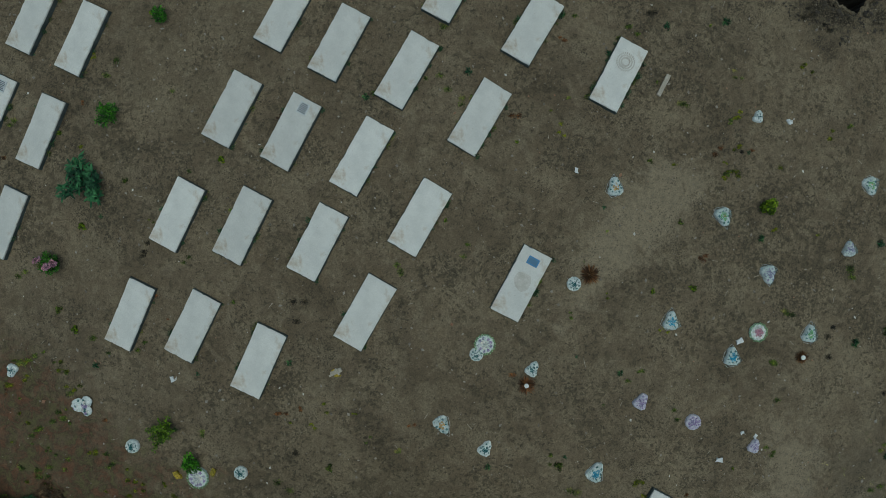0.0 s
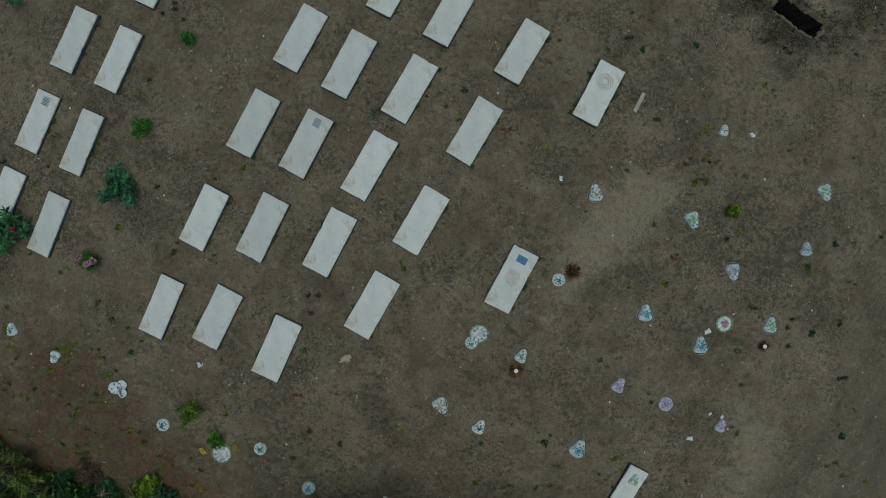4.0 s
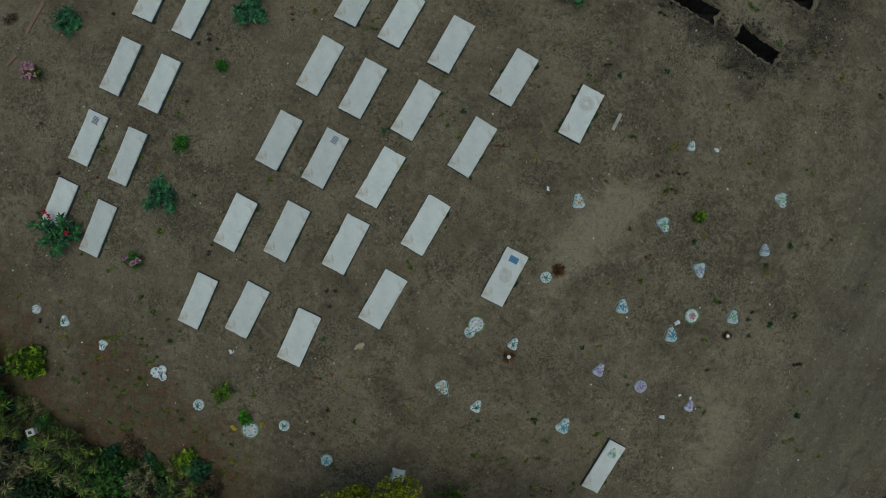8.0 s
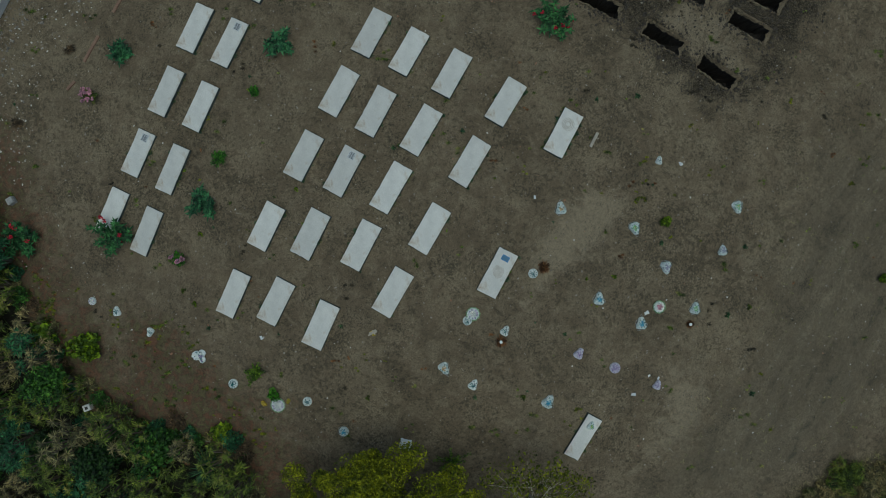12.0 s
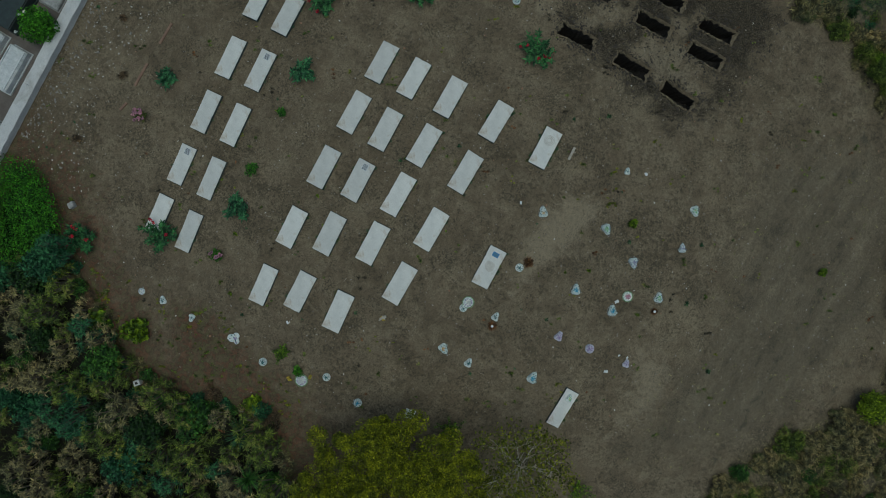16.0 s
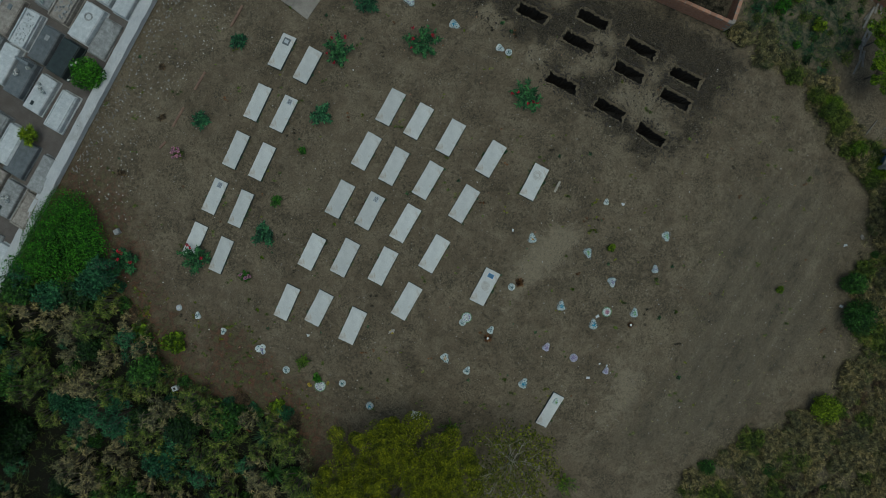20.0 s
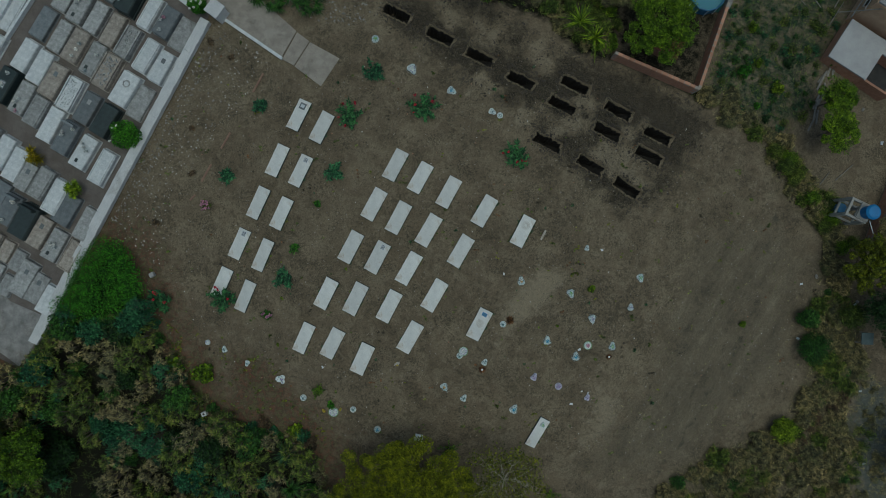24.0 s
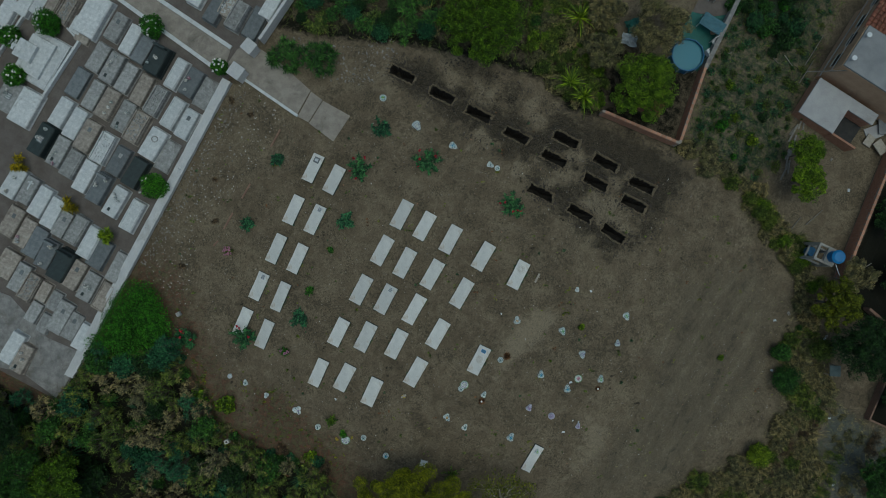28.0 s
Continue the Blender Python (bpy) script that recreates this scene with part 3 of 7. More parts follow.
def open_grave(x, y, ang, n):
    """A dug grave: a ragged lip of spoil, rough soil walls and a floor, coloured near black for shade."""
    b = bmesh.new()
    around = []
    for i in range(18):
        around.append((-0.92 + 1.84 * i / 18, -0.33))
    for i in range(8):
        around.append((0.92, -0.33 + 0.66 * i / 8))
    for i in range(18):
        around.append((0.92 - 1.84 * i / 18, 0.33))
    for i in range(8):
        around.append((-0.92, 0.33 - 0.66 * i / 8))
    rings = []
    for grow, z in ((0.2, -0.06), (0.14, 0.012), (0.04, 0.0), (-0.03, -0.1), (-0.03, -0.5), (-0.04, -1.0), (-0.06, -1.4)):
        ring = []
        for u, v in around:
            k = Vector((u * 2.2 + n * 3.7, v * 2.2, z))
            g = grow + 0.07 * noise.noise(k) + 0.1 * noise.noise(k * 4) + 0.07 * noise.noise(k * 9)
            su, sv = u * (1 + g), v * (1 + g * 2.2)
            fill = 1.0 if z > -0.1 else 1 - (0.55 + 0.1 * (n % 4)) * min(1.0, max(0.0, (u - 0.1) / 0.9))
            ring.append(b.verts.new((su, sv, z * fill + 0.03 * noise.noise(k * 3))))
        rings.append(ring)
    m = len(around)
    for p, q in zip(rings, rings[1:]):
        for i in range(m):
            b.faces.new((p[i], p[(i + 1) % m], q[(i + 1) % m], q[i]))
    b.faces.new(rings[-1])
    bmesh.ops.recalc_face_normals(b, faces=b.faces[:])
    if b.faces[-1].normal.z < 0:
        bmesh.ops.reverse_faces(b, faces=b.faces[:])
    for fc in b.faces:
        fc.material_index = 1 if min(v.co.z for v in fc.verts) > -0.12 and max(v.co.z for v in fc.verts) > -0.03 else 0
    ob = part("open_grave", b, SHADED_PIT_SOIL, at=pose(x, y, 0, 0, 0, ang))
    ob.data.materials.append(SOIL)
    tagged(ob, "empty open grave freshly dug, its soil coloured near black for shade", "grave", "open graves")


for n, (px, py, ang) in enumerate(PITS):
    open_grave(px, py, ang, n)

# ---- plants ----
def leaves(seed, count, radii, size, centre=(0, 0, 0), flat=0.0, long=1.6, core=0.25, even=0.5):
    """Small folded leaves scattered through a ball, denser towards its outside: vertices and faces."""
    g = np.random.default_rng(seed)
    d = g.normal(size=(count, 3))
    d /= np.linalg.norm(d, axis=1)[:, None]
    p = d * (g.uniform(core, 1, count) ** even)[:, None] * np.array(radii) + np.array(centre)
    nrm = d * 0.6 + g.normal(size=(count, 3)) * 0.55 + np.array([0, 0, 0.6 + flat])
    nrm /= np.linalg.norm(nrm, axis=1)[:, None]
    a = np.cross(nrm, g.normal(size=(count, 3)))
    a /= np.linalg.norm(a, axis=1)[:, None] + 1e-9
    b = np.cross(nrm, a)
    s = (size * g.uniform(0.6, 1.35, count))[:, None]
    fold = nrm * s * 0.18
    v = np.stack([p - a * s * long * 0.5, p - b * s * 0.5 + fold, p + a * s * long * 0.5, p + b * s * 0.5 + fold], 1).reshape(-1, 3)
    i = np.arange(count) * 4
    f = np.concatenate([np.stack([i, i + 1, i + 2], -1), np.stack([i, i + 2, i + 3], -1)])
    return v, f.tolist()


def join(pieces):
    vs, fs, n = [], [], 0
    for v, f in pieces:
        vs.append(v)
        fs += [[k + n for k in q] for q in f]
        n += len(v)
    return np.concatenate(vs), fs


def blades(seed, count, length, width, rise=0.6, droop=0.5, centre=(0, 0, 0), start=0.02):
    """Narrow arching blades that radiate from one point."""
    g = np.random.default_rng(seed)
    ang = g.uniform(0, 2 * np.pi, count)
    el = np.clip(g.normal(rise, 0.35, count), -0.1, 1.5)
    L = length * g.uniform(0.55, 1.1, count)
    ks = np.array([0, 0.35, 0.7, 1.0])
    wd = np.array([0.7, 1.0, 0.7, 0.05])
    v = []
    for k, w in zip(ks, wd):
        r = start + L * k * np.cos(el)
        z = L * k * np.sin(el) - droop * L * k * k
        x, y = r * np.cos(ang), r * np.sin(ang)
        ox, oy = -np.sin(ang) * width * w / 2, np.cos(ang) * width * w / 2
        v.append(np.stack([x + ox, y + oy, z], -1))
        v.append(np.stack([x - ox, y - oy, z], -1))
    v = np.stack(v, 1) + np.array(centre)
    i = np.arange(count)[:, None] * 8
    f = np.concatenate([i + np.array([2 * k, 2 * k + 1, 2 * k + 3, 2 * k + 2]) for k in range(3)])
    return v.reshape(-1, 3), f.tolist()


def limbs(seed, height, spread, trunk, count=9, twigs=4, lean=(0, 0)):
    """Trunk with forking limbs; returns the mesh and the tips."""
    r = random.Random(seed)
    b = bmesh.new()
    fork = Vector((lean[0], lean[1], height * 0.35))
    rod((0, 0, -0.05), fork, trunk, trunk * 0.75, 9, b)
    tips = []
    for i in range(count):
        a = i / count * 2 * math.pi + r.uniform(-0.3, 0.3)
        reach = spread * r.uniform(0.45, 0.75)
        mid = fork + Vector((math.cos(a) * reach * 0.5, math.sin(a) * reach * 0.5, height * r.uniform(0.15, 0.35)))
        end = fork + Vector((math.cos(a) * reach, math.sin(a) * reach, height * r.uniform(0.3, 0.6)))
        rod(fork, mid, trunk * 0.5, trunk * 0.32, 6, b)
        rod(mid, end, trunk * 0.32, trunk * 0.14, 6, b)
        for j in range(twigs):
            tip = end + Vector((r.uniform(-1, 1), r.uniform(-1, 1), r.uniform(-0.1, 0.5))) * spread * 0.4
            rod(mid if j % 2 else end, tip, trunk * 0.15, trunk * 0.04, 5, b)
            tips.append(tip)
        tips.append(end)
    return b, tips


def tree(name, x, y, height, spread, leaf, material, count, label, seed, squash=0.8, clump=0.34, category="tree", sprays=30):
    """Trunk, limbs, and a crown of leaf clumps with gaps and an uneven outline."""
    t = thing(name, pose(x, y, float(ground_height(np.array([x]), np.array([y]))[0]) - 0.02, 0, 0, seed * 47 % 360), label, category)
    b, tips = limbs(seed, height, spread, max(0.04, spread * 0.05))
    part("trunk", b, BARK, t)
    r = random.Random(seed)
    tips = tips + [Vector((r.gauss(0, 0.33), r.gauss(0, 0.33), 0)) * spread + Vector((0, 0, height * r.uniform(0.75, 1.0))) for _ in range(14)]
    for _ in range(sprays):
        a, d = r.uniform(0, 6.283), math.sqrt(r.random())
        tips.append(Vector((math.cos(a) * d * spread, math.sin(a) * d * spread, height * (0.62 + 0.42 * math.sqrt(max(0.0, 1 - d * d)) + r.uniform(-0.08, 0.05)))))
    each = max(8, count // len(tips))
    pieces = []
    for i, p in enumerate(tips):
        k = spread * clump * r.uniform(0.4, 0.95)
        pieces.append(leaves(seed * 100 + i, each, (k, k, k * squash), leaf, p))
    v, f = join(pieces)
    part("crown", mesh_of("crown", v, f, material), None, t)
    return t


def rosette_shrub(seed, nodes, spread, length, width, material, rise=0.7, count=34, height=0.6):
    """A spiky shrub: tufts of blades at the ends of short stems."""
    r = random.Random(seed)
    stems = bmesh.new()
    pieces = []
    for i in range(nodes):
        a, d = r.uniform(0, 6.28), spread * math.sqrt(r.random())
        tip = Vector((math.cos(a) * d, math.sin(a) * d, height * r.uniform(0.6, 1.3) * (1.1 - 0.4 * d / max(spread, 0.01))))
        rod((tip.x * 0.3, tip.y * 0.3, -0.05), tip, 0.04, 0.025, 5, stems)
        pieces.append(blades(seed * 31 + i, count, length, width, rise, 0.45, tip))
    v, f = join(pieces)
    return stems, mesh_of("tufts", v, f, material)


def plant(name, m, label, category, stems, crown, group=""):
    t = thing(name, m, label, category, group)
    part("stem", stems, BARK, t)["kind"] = "stuff"
    part("foliage", crown, None, t)
    return t


def leafy_bush(seed, radius, height, leaf, material, count, lobes=6):
    r = random.Random(seed)
    stems = bmesh.new()
    pieces = []
    for i in range(lobes):
        a, d = i * 2.4, radius * 0.6 * math.sqrt((i + 0.3) / lobes)
        k = radius * r.uniform(0.4, 0.62)
        c = (math.cos(a) * d, math.sin(a) * d, height * r.uniform(0.45, 0.75))
        rod((0, 0, -0.03), c, 0.03, 0.012, 5, stems)
        pieces.append(leaves(seed * 57 + i, count // lobes, (k, k, height * 0.4), leaf, c))
    v, f = join(pieces)
    return stems, mesh_of("leaves", v, f, material)


def twiggy(seed, radius, height, count, material, size=0.03, lobes=9):
    """A tangle of fine dry twigs and slivers of leaf."""
    r = random.Random(seed)
    stems = bmesh.new()
    pieces = []
    for i in range(lobes):
        a, d, k = r.uniform(0, 6.28), radius * math.sqrt(r.random()) * 0.75, radius * r.uniform(0.25, 0.5)
        c = (math.cos(a) * d, math.sin(a) * d, height * r.uniform(0.3, 0.7))
        rod((c[0] * 0.2, c[1] * 0.2, -0.03), c, 0.02, 0.01, 5, stems)
        pieces.append(leaves(seed * 77 + i, count // lobes, (k, k, height * 0.35), size, c, 0.2, r.uniform(4, 9)))
    v, f = join(pieces)
    return stems, mesh_of("twigs", v, f, material)


def branchy(seed, stalks, reach, leaf, material, rise=0.5):
    """A low shrub of arching stalks with narrow leaves set along them."""
    g = np.random.default_rng(seed)
    stems = bmesh.new()
    pieces = []
    for i in range(stalks):
        a, L, e = i / stalks * 6.283 + g.uniform(-0.35, 0.35), reach * g.uniform(0.55, 1.05), g.uniform(0.25, 1.0) * rise
        tip = Vector((math.cos(a) * L * math.cos(e), math.sin(a) * L * math.cos(e), 0.1 + L * math.sin(e)))
        rod((0, 0, -0.03), tip, 0.022, 0.008, 5, stems)
        for k in np.linspace(0.3, 1.0, 7):
            p = tip * float(k)
            pieces.append(blades(seed * 91 + i * 9 + int(k * 8), 6, leaf, leaf * 0.28, 0.35, 0.25, (p.x, p.y, p.z)))
    v, f = join(pieces)
    return stems, mesh_of("leaves", v, f, material)

# ---- the new burial ground: whitewashed slabs ----
def slab_thing(x, y, ang, length, width, plaque="", seed=0):
    """A poured concrete slab, chipped along its edges, on a low rough footing."""
    t = thing("grave_slab", pose(x, y, 0, 0, 0, ang), "whitewashed concrete grave slab, stained, on bare earth", "grave slab", "rows of grave slabs")
    r = random.Random(seed)
    skew = r.uniform(-0.02, 0.02)
    b = bmesh.new()
    n, k = 36, 16
    L, Wd, H = length, width, 0.15 + r.uniform(-0.02, 0.02)
    ring = []
    for i in range(n):
        ring.append((-L / 2 + L * i / n, -Wd / 2))
    for i in range(k):
        ring.append((L / 2, -Wd / 2 + Wd * i / k))
    for i in range(n):
        ring.append((L / 2 - L * i / n, Wd / 2))
    for i in range(k):
        ring.append((-L / 2, Wd / 2 - Wd * i / k))
    rows = []
    for z, grow in ((H - 0.04, 0.0), (H - 0.015, 0.0), (H, -0.014)):
        row = []
        for j, (u, v) in enumerate(ring):
            chip = -abs(noise.noise(Vector((u * 3 + seed, v * 3, seed * 1.7)))) * 0.012 - (0.016 if noise.noise(Vector((u * 9, v * 9, seed * 3.3))) > 0.34 else 0)
            s = 1 + (chip + grow) / max(abs(u), abs(v), 0.3)
            row.append(b.verts.new((u * s + skew * v, v * s, z + 0.006 * noise.noise(Vector((u, v, seed))))))
        rows.append(row)
    m = len(ring)
    for a, c in zip(rows, rows[1:]):
        for j in range(m):
            b.faces.new((a[j], a[(j + 1) % m], c[(j + 1) % m], c[j]))
    b.faces.new(rows[-1])
    b.faces.new(rows[0][::-1])
    part("slab", b, LIME, t)
    part("footing", box(L + 0.02, Wd + 0.02, H + 0.055, (0, 0, -0.1), cuts=6, jag=0.02), SLAB_SIDE, t, "rough footing, much darker than the slab on it")
    if plaque == "text":
        p = part("plaque", box(0.34, 0.3, 0.02, (L * 0.36, -0.02, H), bevel=0.005), PLAQUE, t, "pale tile plaque with dark illegible lines")
        for i in range(6):
            part("line", box(0.028, 0.2 + 0.05 * ((i * 7) % 3) / 2, 0.004, (L * 0.36 + 0.12 - i * 0.048, -0.02, H + 0.02)), INK, p)
    elif plaque == "blue":
        p = part("plaque", box(0.24, 0.34, 0.03, (L * 0.34, 0.0, H), bevel=0.006), BLUE_PLASTIC, t, "blue framed plaque")
        part("picture", box(0.17, 0.27, 0.006, (L * 0.34, 0.0, H + 0.03)), POOL_BLUE, p)
        disc = bmesh.new()
        bmesh.ops.create_circle(disc, cap_ends=True, segments=30, radius=0.26, matrix=Matrix.Translation((0.05, 0.0, H + 0.005)))
        for vert in disc.verts:
            vert.co += noise.noise_vector(vert.co * 5) * 0.07 * Vector((1, 1, 0))
        part("stain", disc, STAIN, t, "faint stain left by a wreath")
    elif plaque == "ring":
        ring_bm = bmesh.new()
        for j in range(26):
            a = j / 26 * 2 * math.pi
            for rad in (0.12, 0.19, 0.26):
                box(0.05, 0.03, 0.012, (L * 0.2 + rad * math.cos(a + rad), rad * math.sin(a + rad), H + 0.001), bm=ring_bm)
        part("inscription", ring_bm, STAIN, t, "worn round relief")
    elif plaque == "tile":
        p = part("plaque", box(0.42, 0.42, 0.03, (L * 0.3, 0, H), bevel=0.01), TOMB_SLATE, t, "dark square plaque")
        part("photo", box(0.2, 0.24, 0.006, (L * 0.3, 0, H + 0.03)), PLAQUE, p)
    return t


SLABS = [  # x, y, turn, length, width, plaque
    (-9.42, 12.66, 64, 2.05, 0.85, "tile"), (-7.94, 11.84, 63, 2.05, 0.9, ""), (-10.82, 9.72, 65, 2.1, 0.85, ""), (-9.31, 9.04, 64, 2.1, 0.84, "text"),
    (-12.05, 6.98, 65, 2.1, 0.84, ""), (-10.54, 6.28, 65, 2.1, 0.84, ""), (-13.28, 4.34, 65, 2.0, 0.84, "text"), (-11.75, 3.60, 66, 2.1, 0.8, ""),
    (-14.43, 1.82, 65, 2.05, 0.85, ""), (-12.90, 0.96, 66, 2.05, 0.8, ""),
]
SLABS_MID = [
    (-3.18, 9.36, 62, 2.08, 0.9, ""), (-1.57, 8.54, 61, 2.05, 0.9, ""), (0.26, 7.59, 61, 2.05, 0.9, ""), (2.56, 6.38, 59, 2.05, 0.92, ""),
    (-4.56, 6.83, 61.5, 2.1, 0.92, ""), (-2.98, 5.95, 62, 2.12, 0.92, ""), (-1.04, 5.13, 60, 2.12, 0.92, ""), (5.03, 5.08, 62, 2.05, 0.9, "ring"),
    (-6.06, 4.07, 62, 2.08, 0.92, ""), (-4.35, 3.39, 62, 2.08, 0.92, "text"), (-2.32, 2.67, 60, 2.16, 0.9, ""), (1.03, 3.79, 59.5, 2.1, 0.92, ""),
]
SLABS_SOUTH = [
    (-7.66, 1.08, 63, 2.0, 0.9, ""), (-5.76, 0.73, 63, 2.1, 0.93, ""), (-3.59, 0.24, 62, 2.1, 0.92, ""), (-0.67, 0.93, 60, 2.1, 0.93, ""),
    (-9.10, -1.77, 65, 2.0, 0.84, ""), (-7.26, -2.13, 62, 2.0, 0.92, ""), (-5.33, -3.14, 65, 2.05, 0.93, ""), (-2.24, -1.76, 60, 2.08, 0.92, ""),
    (2.22, -0.93, 62, 2.08, 0.9, "blue"), (5.97, -7.89, 60, 2.05, 0.7, ""),
]
for n, row in enumerate(SLABS + SLABS_MID + SLABS_SOUTH):
    slab_thing(*row, seed=n + 1)


# ---- the old cemetery: wall, gate, lane, tombs ----
def strip(name, pts, width, z0, z1, material, label, category, bevel=0.01, kind="structure"):
    """A low built strip that follows a line, in one mesh."""
    b = bmesh.new()
    for (x0, y0), (x1, y1) in zip(pts, pts[1:]):
        L = math.hypot(x1 - x0, y1 - y0)
        seg = box(L + width * 0.02, width, z1 - z0, (0, 0, z0), bevel=bevel, cuts=max(1, int(L / 1.2)))
        bmesh.ops.transform(seg, matrix=pose((x0 + x1) / 2, (y0 + y1) / 2, 0, 0, 0, math.degrees(math.atan2(y1 - y0, x1 - x0))), verts=seg.verts)
        me = bpy.data.meshes.new("tmp")
        seg.to_mesh(me)
        seg.free()
        b.from_mesh(me)
        bpy.data.meshes.remove(me)
    ob = part(name, b, material)
    return tagged(ob, label, category, kind=kind)


def sheet(name, poly, z, material, label, category, thick=0.06, kind="structure"):
    b = bmesh.new()
    fc = b.faces.new([b.verts.new((x, y, z)) for x, y in poly])
    if fc.normal.z < 0:
        bmesh.ops.reverse_faces(b, faces=[fc])
    fc.normal_update()
    bmesh.ops.triangulate(b, faces=[fc])
    for _ in range(7):
        long = [e for e in b.edges if e.calc_length() > 1.6]
        if not long:
            break
        bmesh.ops.subdivide_edges(b, edges=long, cuts=1)
        bmesh.ops.triangulate(b, faces=b.faces[:])
    r = bmesh.ops.extrude_face_region(b, geom=b.faces[:])
    for v in r["geom"]:
        if isinstance(v, bmesh.types.BMVert):
            v.co.z -= thick
    bmesh.ops.recalc_face_normals(b, faces=b.faces[:])
    return tagged(part(name, b, material), label, category, kind=kind)


sheet("pavement", CEMETERY, 0.05, EARTH_LANE, "grey-brown packed floor of the old cemetery", "pavement", 2.8)


def boundary_wall():
    """Whitewashed wall with a flaking lip along its top, in bays between shallow joints."""
    (x0, y0), (x1, y1) = WALL_TOP, WALL_FOOT
    L, ang = math.hypot(x1 - x0, y1 - y0), math.degrees(math.atan2(y1 - y0, x1 - x0))
    t = thing("wall_east", pose(x0, y0, 0, 0, 0, ang), "whitewashed cemetery wall, flaking along its top and foot", "wall")
    t["kind"] = "structure"
    bays = 10
    for i in range(bays):
        b = box(L / bays - 0.006, 0.56, 1.4, (L * (i + 0.5) / bays, -0.2, -1.0), cuts=8, jag=0.03)
        part("panel", b, WALL_PAINT, t)
        c = box(L / bays, 0.64, 0.06, (L * (i + 0.5) / bays, -0.2, 0.402), cuts=7, jag=0.04)
        part("coping", c, WALL_PAINT, t, "flaking cement coping")
    return t


boundary_wall()


def pillar(x, y, ang, w, h):
    t = thing("gate_pillar", pose(x, y, 0, 0, 0, ang), "whitewashed square gate pillar with a flat cap", "pillar", "gate pillars")
    part("shaft", box(w, w, h, bevel=0.02), WALL_PAINT, t)
    part("cap", box(w + 0.12, w + 0.12, 0.12, (0, 0, h + 0.002), bevel=0.02), WALL_PAINT, t)


pillar(-14.51, 19.24, -36, 0.85, 1.1)
pillar(-13.61, 20.95, -40, 0.75, 1.1)
strip("wall_north", [(-12.94, 21.49), (-10.69, 24.81), (-9.08, 27.20)], 0.2, 0, 1.05, WALL_PAINT, "whitewashed cemetery wall beyond the gate", "wall")

sheet("path", pairs(-26.76, 27.27, -23.96, 27.26, -20.29, 24.64, -15.18, 21.18, -15.67, 19.82, -16.19, 19.63, -23.37, 24.86), 0.09, RAMP_CEMENT, "cement lane between white kerbs", "path", 0.1)
strip("kerb", [(-26.76, 27.27), (-23.37, 24.86), (-16.19, 19.63)], 0.28, 0, 0.2, KERB, "whitewashed low kerb along the lane", "kerb")
strip("kerb", [(-23.96, 27.26), (-20.29, 24.64), (-15.18, 21.18)], 0.28, 0, 0.2, KERB, "whitewashed low kerb along the lane", "kerb")
sheet("ramp", pairs(-15.59, 19.90, -14.78, 21.10, -13.70, 21.50, -11.99, 20.33, -9.60, 18.16, -10.60, 16.40, -14.39, 19.02), 0.075, RAMP_CEMENT, "cement apron outside the gate", "path", 0.1)
strip("kerb", [(-14.47, 19.10), (-10.52, 16.36)], 0.2, 0, 0.16, KERB, "pale cement kerb of the apron", "kerb")
RAMP = [pairs(-9.56, 18.08, -8.76, 17.48, -9.76, 15.92, -10.52, 16.32), pairs(-8.72, 17.43, -6.80, 16.35, -8.01, 14.55, -9.72, 15.84)]
for poly in RAMP:
    sheet("paving_slab", poly, 0.08, RAMP_CEMENT, "cast cement slab at the end of the path", "paving slab", 0.12, "")



